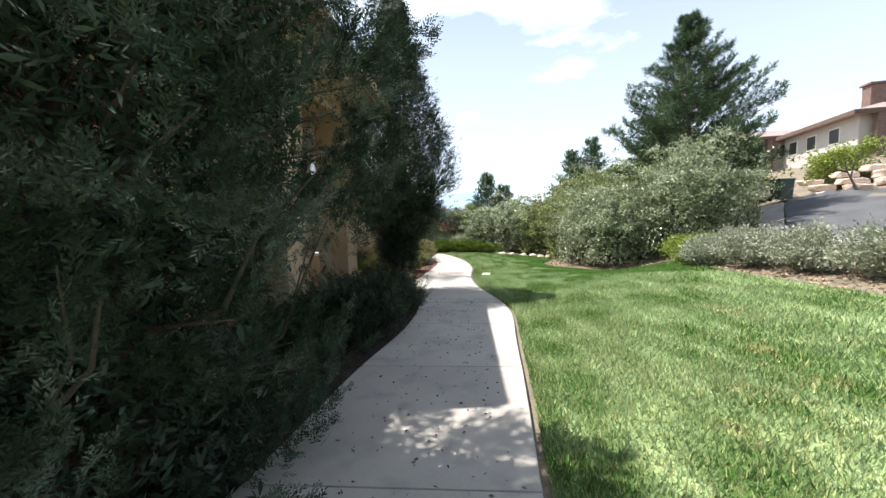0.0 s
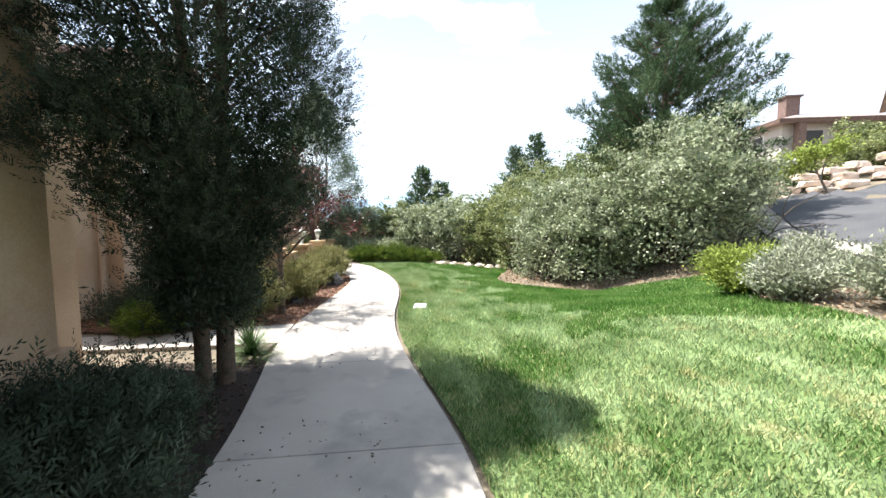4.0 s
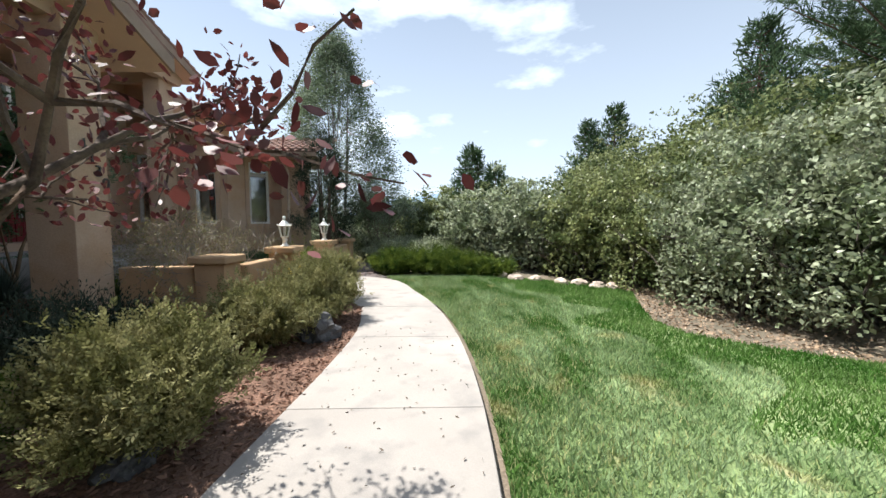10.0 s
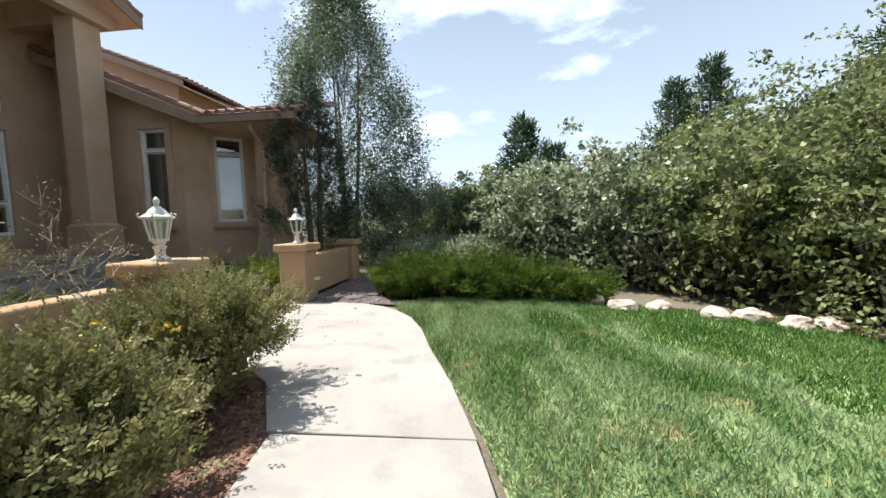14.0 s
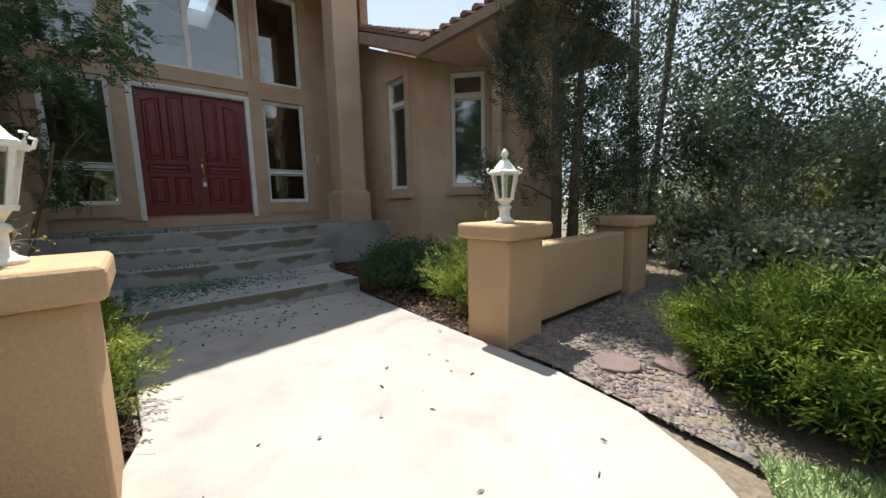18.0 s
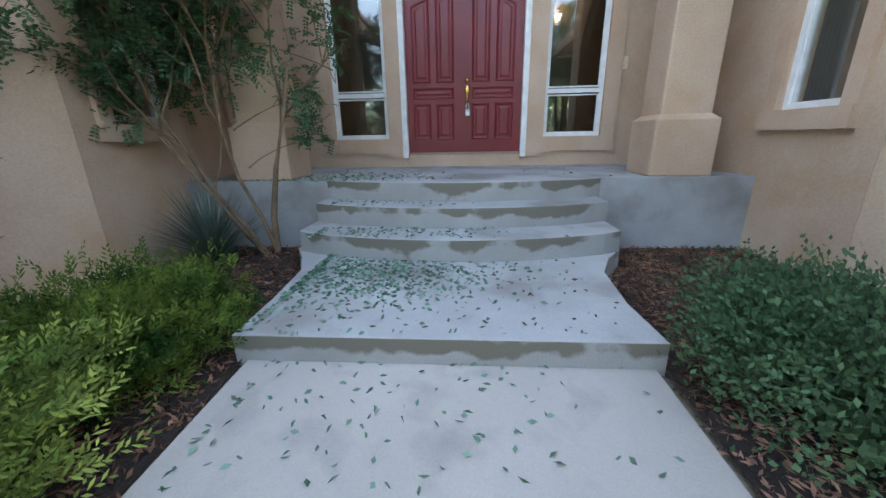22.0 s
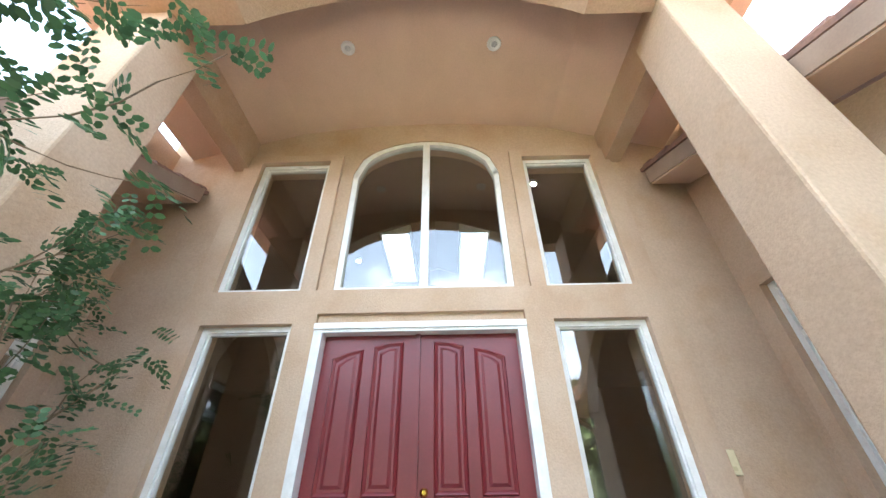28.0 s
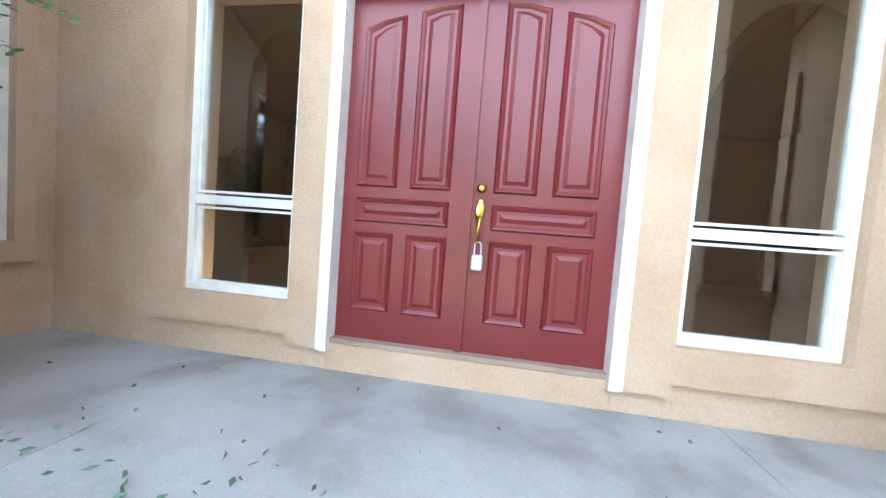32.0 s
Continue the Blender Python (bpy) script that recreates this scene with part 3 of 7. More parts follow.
doors = thing("door_1", "closed red raised-panel double entry doors with brass handle", "door", at=(DOOR_X, MID, 0.7), kind="structure")
door_leaf(-1, 18.68, 19.596, doors)
door_leaf(1, 19.604, 20.54, doors)
dinv = doors.matrix_world.inverted()
DP = lambda u, v, d: dinv @ Vector(FX(u, v, d))
part("astragal", slab(bmesh.new(), DP, 19.565, 19.61, 0.7, 3.1, 0.03, 0.062), RED, doors)
bm = bmesh.new()
for u0, u1, v0, v1 in ((18.59, 18.68, 0.62, 3.1), (20.54, 20.63, 0.62, 3.1), (18.59, 20.63, 3.1, 3.19)):
    slab(bm, DP, u0, u1, v0, v1, -0.055, 0.1)
    if v1 - v0 > 1:
        m = (u0 + u1) / 2
        slab(bm, DP, u0 + (0.03 if u0 < MID else 0.0), u1 - (0.0 if u0 < MID else 0.03), v0, v1, -0.075, -0.053)
    else:
        slab(bm, DP, u0, u1, v0 + 0.03, v1, -0.075, -0.053)
part("door_frame", bm, WHITE, doors, "white painted door casing")
part("threshold", slab(bmesh.new(), DP, 18.68, 20.54, 0.668, 0.7, -0.02, 0.2), FASCIA, doors)
h = part("door_handle", lathe(bmesh.new(), [(0.001, 0), (0.03, 0.002), (0.033, 0.012), (0.018, 0.03), (0.016, 0.034)], 14), BRASS, doors, "polished brass grip handle set")
h.matrix_basis = dinv @ Matrix.Translation(FX(19.665, 1.82, 0.055)) @ pose(0, 0, 0, 0, 90, 0)
bm = bmesh.new()
lathe(bm, [(0.001, 0), (0.04, 0.002), (0.042, 0.01), (0.03, 0.02), (0.001, 0.024)], 14)
plate = part("escutcheon", bm, BRASS, doors, "brass lever plate")
plate.matrix_basis = dinv @ Matrix.Translation(FX(19.665, 1.67, 0.055)) @ pose(0, 0, 0, 0, 90, 0) @ Matrix.Diagonal((1.8, 0.8, 1, 1))
bm = bmesh.new()
tube(bm, [DP(19.665, 1.65, 0.05), DP(19.665, 1.62, -0.005), DP(19.665, 1.55, -0.015), DP(19.665, 1.48, 0.0), DP(19.665, 1.45, 0.05)], [0.012, 0.011, 0.013, 0.011, 0.01], 8)
part("grip", bm, BRASS, doors, "curved brass grip", True)
lock = thing("key_lockbox", "grey estate-agent key lockbox hanging from the door handle", "lockbox", at=FX(19.672, 1.29, 0.02))
part("body", bevel(box(bmesh.new(), -0.02, 0.025, -0.038, 0.038, -0.02, 0.085), 0.012), GREYBOX, lock)
part("shackle", tube(bmesh.new(), [(0.0, -0.022, 0.085), (0.0, -0.022, 0.15), (0, -0.01, 0.17), (0, 0.01, 0.17), (0, 0.022, 0.15), (0, 0.022, 0.085)], [0.006] * 6, 6), GREYBOX, lock)
part("label", box(bmesh.new(), 0.025, 0.027, -0.028, 0.028, -0.005, 0.05), WHITE, lock, "pale label")
bell = thing("doorbell", "tan doorbell plate on the stucco entry wall", "doorbell", at=FX(22.06, 1.99, 0))
part("plate", bevel(box(bmesh.new(), 0.0, 0.03, -0.06, 0.06, -0.09, 0.09), 0.01), material("bell_plastic", (0.74, 0.64, 0.42), 0.5, second=(0.68, 0.57, 0.36), scale=20), bell)
part("button", box(bmesh.new(), 0.03, 0.036, -0.025, 0.025, -0.06, -0.03), material("bell_button", (0.6, 0.5, 0.3), 0.4), bell)

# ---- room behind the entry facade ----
structure("wall_hall", boxed(-18, -17.8, 13.0, 26.3, -0.2, 5.8), HALL, "hall wall seen through the entry windows, darkened in colour for an unlit hall")
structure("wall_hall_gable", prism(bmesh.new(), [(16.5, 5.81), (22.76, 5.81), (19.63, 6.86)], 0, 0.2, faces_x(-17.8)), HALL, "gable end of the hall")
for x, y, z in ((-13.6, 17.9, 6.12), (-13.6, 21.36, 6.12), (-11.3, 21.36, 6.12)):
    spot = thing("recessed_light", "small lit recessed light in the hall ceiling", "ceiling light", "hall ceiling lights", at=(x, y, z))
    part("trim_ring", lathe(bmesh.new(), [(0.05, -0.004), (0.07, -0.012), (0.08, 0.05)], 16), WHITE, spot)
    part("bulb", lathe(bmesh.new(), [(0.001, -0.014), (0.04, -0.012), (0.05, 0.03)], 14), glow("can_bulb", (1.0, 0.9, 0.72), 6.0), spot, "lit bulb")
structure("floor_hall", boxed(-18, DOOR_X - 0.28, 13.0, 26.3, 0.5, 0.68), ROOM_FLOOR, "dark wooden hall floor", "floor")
# inner wall with two archways
def arch_wall(place, u0, u1, openings):
    bm = bmesh.new()
    us_ = sorted({u0, u1, *[v for o in openings for v in (o[0], o[1])]})
    for a, b in zip(us_[:-1], us_[1:]):
        o = next((o for o in openings if o[0] <= (a + b) / 2 <= o[1]), None)
        if o is None:
            slab(bm, place, a, b, 0.68, 5.75, 0, 0.2)
        else:
            n = 12
            cv = [(a + (b - a) * k / n, o[2] + o[3] * math.sin(math.pi * k / n) ** 0.7) for k in range(n + 1)]
            prism(bm, cv + [(b, 5.75), (a, 5.75)], 0, 0.2, place)
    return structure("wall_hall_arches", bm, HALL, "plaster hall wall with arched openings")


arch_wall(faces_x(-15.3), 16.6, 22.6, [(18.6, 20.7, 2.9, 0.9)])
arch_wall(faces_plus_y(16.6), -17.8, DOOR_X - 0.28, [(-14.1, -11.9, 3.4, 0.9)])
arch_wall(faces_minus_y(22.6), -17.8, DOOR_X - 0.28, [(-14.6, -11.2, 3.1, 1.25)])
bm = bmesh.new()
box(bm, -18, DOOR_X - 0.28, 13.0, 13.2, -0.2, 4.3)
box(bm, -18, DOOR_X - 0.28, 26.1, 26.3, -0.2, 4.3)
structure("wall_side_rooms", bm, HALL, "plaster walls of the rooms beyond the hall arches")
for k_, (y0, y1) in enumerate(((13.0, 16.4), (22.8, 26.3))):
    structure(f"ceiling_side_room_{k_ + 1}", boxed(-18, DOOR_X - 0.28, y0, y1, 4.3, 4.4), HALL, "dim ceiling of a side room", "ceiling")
for xx, yy, zz, tn in ((-12.5, 13.2, 3.75, 90), (-15.3, 22.1, 3.95, 0)):
    sc = thing("wall_sconce", "lit warm hall wall sconce seen through the window", "sconce", "hall sconces", at=(xx, yy, zz), turn=tn)
    bulb_light = bpy.data.lights.new("sconce_light", "POINT")
    bulb_light.energy, bulb_light.color, bulb_light.shadow_soft_size = (3.0 if tn else 1.3), (1.0, 0.62, 0.32), 0.05
    lamp = new("sconce_light", bulb_light)
    lamp.matrix_world = pose(xx, yy, zz, 0, 0, tn) @ pose(0.2, 0, 0.2)
    part("bracket", box(bmesh.new(), 0.0, 0.03, -0.05, 0.05, -0.12, 0.1), BRASS, sc)
    part("shade", lathe(bmesh.new(), [(0.04, 0.0), (0.085, 0.13), (0.07, 0.13), (0.03, 0.01)], 12, (0.11, 0, -0.02)), BULB, sc, "glowing amber shade")

# ---- portico: columns, arch beam, ceiling, gable ----
def column(name, y0, y1, x0=-8.85, x1=-8.22, z0=PORCH_Z, plinth=0.63, top=5.45, label="square tan stucco porch column on a wider plinth"):
    e = thing(name, label, "column", "porch columns", at=((x0 + x1) / 2, (y0 + y1) / 2, z0))
    hx, hy = (x1 - x0) / 2, (y1 - y0) / 2
    bm = boxed(-hx, hx, -hy, hy, 0, plinth, r=0.02)
    part("plinth", bm, STUCCO, e)
    bm = bmesh.new()
    a, b = [bm.verts.new((sx * (hx - 0.002), sy * (hy - 0.002), plinth - 0.021)) for sx, sy in ((-1, -1), (1, -1), (1, 1), (-1, 1))], [bm.verts.new((sx * (hx - 0.07), sy * (hy - 0.07), plinth + 0.045)) for sx, sy in ((-1, -1), (1, -1), (1, 1), (-1, 1))]
    for k in range(4):
        bm.faces.new((a[k], a[(k + 1) % 4], b[(k + 1) % 4], b[k]))
    bm.faces.new(b)
    part("chamfer", bm, STUCCO, e)
    part("shaft", boxed(-hx + 0.07, hx - 0.07, -hy + 0.07, hy - 0.07, plinth + 0.02, top - z0, r=0.02), STUCCO, e)
    return e


column("porch_column", 21.74, 22.43)
column("porch_column", 16.83, 17.52)
BX0, BX1 = -8.42, -8.15
beam = [(16.75, 5.45), (18.06, 5.45)] + [(18.06 + 3.14 * k / 20, 5.45 + 0.55 * math.sin(math.pi * k / 20) ** 0.8) for k in range(1, 20)] + [(21.2, 5.45), (22.51, 5.45), (22.7, 5.82), (MID, 6.85), (16.56, 5.82)]
structure("wall_porch_arch", prism(bmesh.new(), beam, 0, BX1 - BX0, faces_x(BX1)), STUCCO, "tan stucco arch beam carrying the porch gable")
for y0, y1 in ((16.9, 17.45), (21.81, 22.36)):
    structure("wall_porch_beam", boxed(DOOR_X, BX0, y0 + 0.17, y1 - 0.17, 5.4, 5.95), STUCCO, "side beam of the porch")
ceil = [(16.9, 5.95)] + [(16.9 + 5.46 * k / 16, 5.97 + 0.32 * math.sin(math.pi * k / 16)) for k in range(17)] + [(22.36, 5.95), (22.36, 6.55), (16.9, 6.55)]
structure("ceiling_porch", prism(bmesh.new(), ceil[1:], 0.0, BX0 - DOOR_X, faces_x(BX0)), SOFFIT, "smooth painted porch ceiling, gently vaulted", "ceiling")
for yy in (18.75, 20.5):
    can = thing("ceiling_can_light", "small round recessed porch can light", "ceiling light", "porch can lights", at=(-9.05, yy, 6.235))
    part("trim_ring", lathe(bmesh.new(), [(0.05, 0.0), (0.075, -0.012), (0.085, 0.0), (0.085, 0.02), (0.05, 0.02)], 18), WHITE, can)
    part("bulb", lathe(bmesh.new(), [(0.002, -0.004), (0.03, -0.006), (0.045, 0.008), (0.045, 0.02)], 14), GREYBOX, can, "unlit reflector bulb")


def tile_roof(name, a, b, run, rise, label, tile_w=0.24, course=0.36, thick=0.09, edge=True):
    """A roof plane from eave a-b (points), going up by run (horizontal vector) and rise; barrel tiles as ribs over a slab."""
    a, b, up = Vector(a), Vector(b), Vector((*run, rise))
    along = (b - a)
    n = max(1, round(along.length / tile_w))
    nrm = along.cross(up).normalized()
    if nrm.z < 0:
        nrm = -nrm
    bm = bmesh.new()
    lo = [bm.verts.new(p) for p in (a, b, b + up, a + up)]
    hi = [bm.verts.new(p + nrm * 0.05) for p in (a, b, b + up, a + up)]
    bm.faces.new(lo)
    bm.faces.new(hi)
    for k in range(4):
        bm.faces.new((lo[k], lo[(k + 1) % 4], hi[(k + 1) % 4], hi[k]))
    bmesh.ops.recalc_face_normals(bm, faces=bm.faces[:])
    e = tagged(link(bm, name, TILE), label, "roof", "", "structure")
    rows = max(1, round(up.length / course))
    verts, faces = [], []
    av, uv, r = along / n, up / rows, tile_w * 0.36
    for i in range(n):
        for j in range(rows):
            base = a + av * (i + 0.5) + uv * j + nrm * 0.05
            k0 = len(verts)
            for s, lift in ((-0.06, 0.03), (1.08, 0.004)):
                for q in range(5):
                    t = math.pi * q / 4
                    verts.append(base + uv * s + av.normalized() * (r * math.cos(t) * (1.0 if s < 0 else 0.85)) + nrm * (lift + r * 0.75 * math.sin(t)))
            for q in range(4):
                faces.append((k0 + q, k0 + q + 1, k0 + q + 6, k0 + q + 5))
            faces.append((k0, k0 + 1, k0 + 2, k0 + 3, k0 + 4))
    me = bpy.data.meshes.new("roof_tiles")
    me.from_pydata(verts, [], faces)
    me.materials.append(TILE)
    t = tagged(new("roof_tiles", me), "", "", "", "stuff")
    t.parent = e
    return e


def fascia(name, a, b, h=0.2, t=0.03, label="brown painted fascia board and gutter"):
    a, b = Vector(a), Vector(b)
    d = (b - a).normalized()
    side = Vector((0, 0, 1)).cross(d).normalized() * t
    bm = bmesh.new()
    v = [bm.verts.new(p) for p in (a - side, b - side, b + side, a + side)] + [bm.verts.new(p + Vector((0, 0, h))) for p in (a - side, b - side, b + side, a + side)]
    for f in ((3, 2, 1, 0), (4, 5, 6, 7), (0, 1, 5, 4), (1, 2, 6, 5), (2, 3, 7, 6), (3, 0, 4, 7)):
        bm.faces.new([v[i] for i in f])
    return structure(name, bm, FASCIA, label, "trim")


def gable_x(front, back, y0, y1, z_eave, pitch, label, soffit=True, lining=None):
    """A gable roof whose gable end faces +x at x=front."""
    mid, half = (y0 + y1) / 2, (y1 - y0) / 2
    rise = half * pitch
    tile_roof("roof", (front, y0, z_eave), (back, y0, z_eave), (0, half), rise, label)
    tile_roof("roof", (back, y1, z_eave), (front, y1, z_eave), (0, -half), rise, label)
    if soffit:
        for s, y in ((1, y0), (-1, y1)):
            bm = bmesh.new()
            prism(bm, [(y, z_eave - 0.2), (mid, z_eave + rise - 0.2), (mid, z_eave + rise - 0.012), (y, z_eave - 0.012)], 0.03, front - back, faces_x(front))
            structure("soffit", bm, lining or SOFFIT, "painted soffit under the tile roof", "soffit")
        for s, y in ((1, y0), (-1, y1)):
            bm = bmesh.new()
            prism(bm, [(y, z_eave - 0.22), (mid, z_eave + rise - 0.22), (mid, z_eave + rise + 0.0), (y, z_eave + 0.0)], -0.01, 0.03, faces_x(front))
            structure("fascia_board", bm, FASCIA, "brown rake board of the gable", "trim")


def rake_tiles(front, y0, y1, z_eave, pitch):
    """A row of barrel tiles along both sloping edges of a gable end."""
    mid, half = (y0 + y1) / 2, (y1 - y0) / 2
    for s, y in ((1, y0), (-1, y1)):
        row = thing("rake_tiles", "row of brown clay barrel tiles along the gable edge", "roof", kind="structure")
        n = 12
        for k in range(n):
            a, b = k / n, (k + 1.12) / n
            p = [(front - 0.06, y + s * half * t, z_eave + half * pitch * t + lift) for t, lift in ((a, 0.08), (b, 0.05))]
            part("tile", tube(bmesh.new(), p, [0.1, 0.085], 9), TILE, row)


rake_tiles(-7.72, 16.42, 22.84, 5.84, 0.345)
SKY_X, SKY_Y = (-15.0, -12.9), (18.5, 19.08)
gable_x(-7.72, DOOR_X - 0.03, 16.42, 22.84, 5.84, 0.345, "brown clay tile gable roof over the entry")
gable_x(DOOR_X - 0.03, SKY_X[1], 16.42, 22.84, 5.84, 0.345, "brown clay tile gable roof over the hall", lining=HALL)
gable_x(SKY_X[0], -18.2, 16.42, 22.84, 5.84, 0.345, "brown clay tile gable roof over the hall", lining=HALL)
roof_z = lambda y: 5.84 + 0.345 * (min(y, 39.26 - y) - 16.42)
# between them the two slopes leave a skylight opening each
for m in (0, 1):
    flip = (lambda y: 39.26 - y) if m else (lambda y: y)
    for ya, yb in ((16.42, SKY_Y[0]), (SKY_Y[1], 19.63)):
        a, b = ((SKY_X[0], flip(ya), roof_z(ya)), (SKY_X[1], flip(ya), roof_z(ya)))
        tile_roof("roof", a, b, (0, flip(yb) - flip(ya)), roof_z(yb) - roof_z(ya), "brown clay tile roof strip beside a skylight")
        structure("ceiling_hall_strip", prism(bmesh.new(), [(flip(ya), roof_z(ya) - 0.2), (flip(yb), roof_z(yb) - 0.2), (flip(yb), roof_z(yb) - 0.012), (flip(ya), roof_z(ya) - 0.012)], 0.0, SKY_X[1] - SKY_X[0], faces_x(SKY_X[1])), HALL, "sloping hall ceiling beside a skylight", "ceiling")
    frame_ = bmesh.new()
    y0, y1 = sorted((flip(SKY_Y[0]), flip(SKY_Y[1])))
    zc = roof_z((y0 + y1) / 2)
    for b in ((SKY_X[0], SKY_X[0] + 0.04, y0, y1), (SKY_X[1] - 0.04, SKY_X[1], y0, y1), (SKY_X[0], SKY_X[1], y0 - 0.03, y0 + 0.005), (SKY_X[0], SKY_X[1], y1 - 0.005, y1 + 0.03)):
        box(frame_, *b, zc - 0.32, zc + 0.16)
    tagged(link(frame_, "skylight", WHITE), "white skylight frame in the hall roof, open to the sky", "skylight", "hall skylights", "structure")

for p_, y_ in ((faces_minus_y, 22.864), (faces_plus_y, 16.216)):
    structure("wall_porch_side", slab(bmesh.new(), p_(y_), DOOR_X + 0.002, -9.1, 4.4, 5.72, 0, 0.2), STUCCO, "stucco side wall of the porch above the wing roof")

# ---- wing beyond the entry: bay windows, raked tile edge, gutter and downspout ----
A_Y = 22.86
FA = faces_minus_y(A_Y)
CORNER_X, BAY = -7.0, 40.0
wall("wall_nook_a", FA, DOOR_X, CORNER_X, -0.7, 3.45, [(-9.92, -9.26, 1.2, 3.4), (-8.06, -7.38, 1.14, 3.36)], 0.25)
window(FA, -8.06, -7.38, 1.14, 3.36, rails=(2.86,), label="white nook window with a transom and pale curtain")
surround("trim_window", FA, -8.06, -7.38, 1.14, 3.36, band=0.15)
window(FA, -9.92, -9.26, 1.2, 3.4, rails=(2.9,), label="white porch side window with a transom")
surround("trim_window", FA, -9.92, -9.26, 1.2, 3.4, band=0.12)
FB = faces_turned(CORNER_X, A_Y, BAY)
wall("wall_nook_b", FB, 0.004, 1.75, -0.7, 3.6, [(0.64, 1.28, 1.13, 3.24)], 0.25, label="slanted tan stucco wall of the breakfast bay")
window(FB, 0.64, 1.28, 1.13, 3.24, rails=(2.82,), label="white bay window with a transom in shade under the eave")
surround("trim_window", FB, 0.64, 1.28, 1.13, 3.24, band=0.12)
DX_, DY_ = FB(1.75, 0, 0)[:2]
FD = faces_x(DX_)
wall("wall_nook_c", FD, DY_ + 0.004, 25.8, -0.7, 3.6, [(24.3, 24.95, 1.13, 3.24)], 0.25)
window(FD, 24.3, 24.95, 1.13, 3.24, rails=(2.82,), label="dark white-framed bay window beside the corner post")
structure("wall_corner_post", boxed(-5.36, -4.62, 23.14, 23.85, -0.7, 3.3, r=0.012), STUCCO, "square stucco corner post under the eave")
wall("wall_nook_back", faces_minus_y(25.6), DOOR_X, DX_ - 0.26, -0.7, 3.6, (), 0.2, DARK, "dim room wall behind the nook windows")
structure("floor_nook", boxed(-10, -7.2, 23.13, 25.6, 0.3, 0.6), ROOM_FLOOR, "dark floor of the nook room", "floor")


def curtain(pts, z0, z1):
    bm = bmesh.new()
    lo, hi = [bm.verts.new((x, y, z0)) for x, y in pts], [bm.verts.new((x, y, z1)) for x, y in pts]
    for k in range(len(pts) - 1):
        bm.faces.new((lo[k], lo[k + 1], hi[k + 1], hi[k]))
    bmesh.ops.solidify(bm, geom=bm.faces[:], thickness=0.006)
    return tagged(link(bm, "curtain", CURTAIN, True), "pale blue-grey pleated curtain hanging inside the nook window", "curtain", "nook curtains")


for x0, x1 in ((-8.05, -7.74), (-7.56, -7.39)):
    curtain([(x0 + (x1 - x0) * k / 20, A_Y + 0.2 + 0.028 * math.sin(k * 2.1)) for k in range(21)], 1.16, 3.34)
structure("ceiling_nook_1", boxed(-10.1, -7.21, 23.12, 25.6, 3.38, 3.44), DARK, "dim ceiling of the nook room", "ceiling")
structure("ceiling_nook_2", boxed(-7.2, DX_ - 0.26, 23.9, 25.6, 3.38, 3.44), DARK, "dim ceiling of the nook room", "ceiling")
# raked roof over wall a, and the level eave
tile_roof("roof", (-6.1, 22.4, 3.46), (-6.1, 27.5, 3.46), (-4.35, 0), 1.85, "brown clay tile roof of the far wing")
tile_roof("roof", (-6.25, 22.42, 3.42), (-3.9, 22.42, 3.42), (0, 2.6), 0.94, "brown clay tile roof of the far wing")
bm = bmesh.new()
prism(bm, [(-10.1, 4.92), (-6.2, 3.28), (-6.2, 3.48), (-10.1, 5.12)], 0.0, 0.04, faces_minus_y(22.38))
structure("fascia_board", bm, FASCIA, "brown rake board over the nook window", "trim")
bm = bmesh.new()
prism(bm, [(-10.1, 4.9), (-6.2, 3.26), (-6.2, 3.29), (-10.1, 4.93)], 0.02, 0.48, faces_minus_y(22.38))
structure("soffit", bm, SOFFIT, "painted soffit over the nook window", "soffit")
structure("soffit", boxed(-6.25, -3.95, 22.45, 25.4, 3.3, 3.33), SOFFIT, "painted soffit over the shaded nook window", "soffit")


def gutter(a, b):
    a, b = Vector(a), Vector(b)
    d = (b - a).normalized()
    side = d.cross(Vector((0, 0, 1))).normalized()
    prof = [(0.0, 0.13), (0.012, 0.13), (0.012, 0.012), (0.09, 0.012), (0.115, 0.125), (0.128, 0.125), (0.1, 0.0), (0.0, 0.0)]
    bm = bmesh.new()
    lo, hi = [bm.verts.new(a + side * s + Vector((0, 0, z))) for s, z in prof], [bm.verts.new(b + side * s + Vector((0, 0, z))) for s, z in prof]
    for k in range(len(prof)):
        bm.faces.new((lo[k], lo[(k + 1) % 8], hi[(k + 1) % 8], hi[k]))
    bm.faces.new(lo)
    bm.faces.new(hi[::-1])
    bmesh.ops.recalc_face_normals(bm, faces=bm.faces[:])
    return tagged(link(bm, "gutter", FASCIA), "brown metal rain gutter along the eave", "gutter")


gutter((-6.25, 22.42, 3.27), (-3.9, 22.42, 3.27))


def downspout(pts, mat, label):
    bm = bmesh.new()
    tube(bm, pts, [0.05] * len(pts), 8)
    return tagged(link(bm, "downspout", mat), label, "downspout")


SPOUT = material("downspout_paint", (0.5, 0.4, 0.31), 0.6, second=(0.44, 0.34, 0.26), scale=6)
downspout([(-5.05, 22.5, 3.28), (-5.05, 22.55, 3.15), (-5.05, 22.9, 2.92), (-5.05, 22.98, 2.8), (-5.05, 22.98, -0.2), (-5.05, 22.9, -0.28)], SPOUT, "pale tan metal downspout on the wing wall")
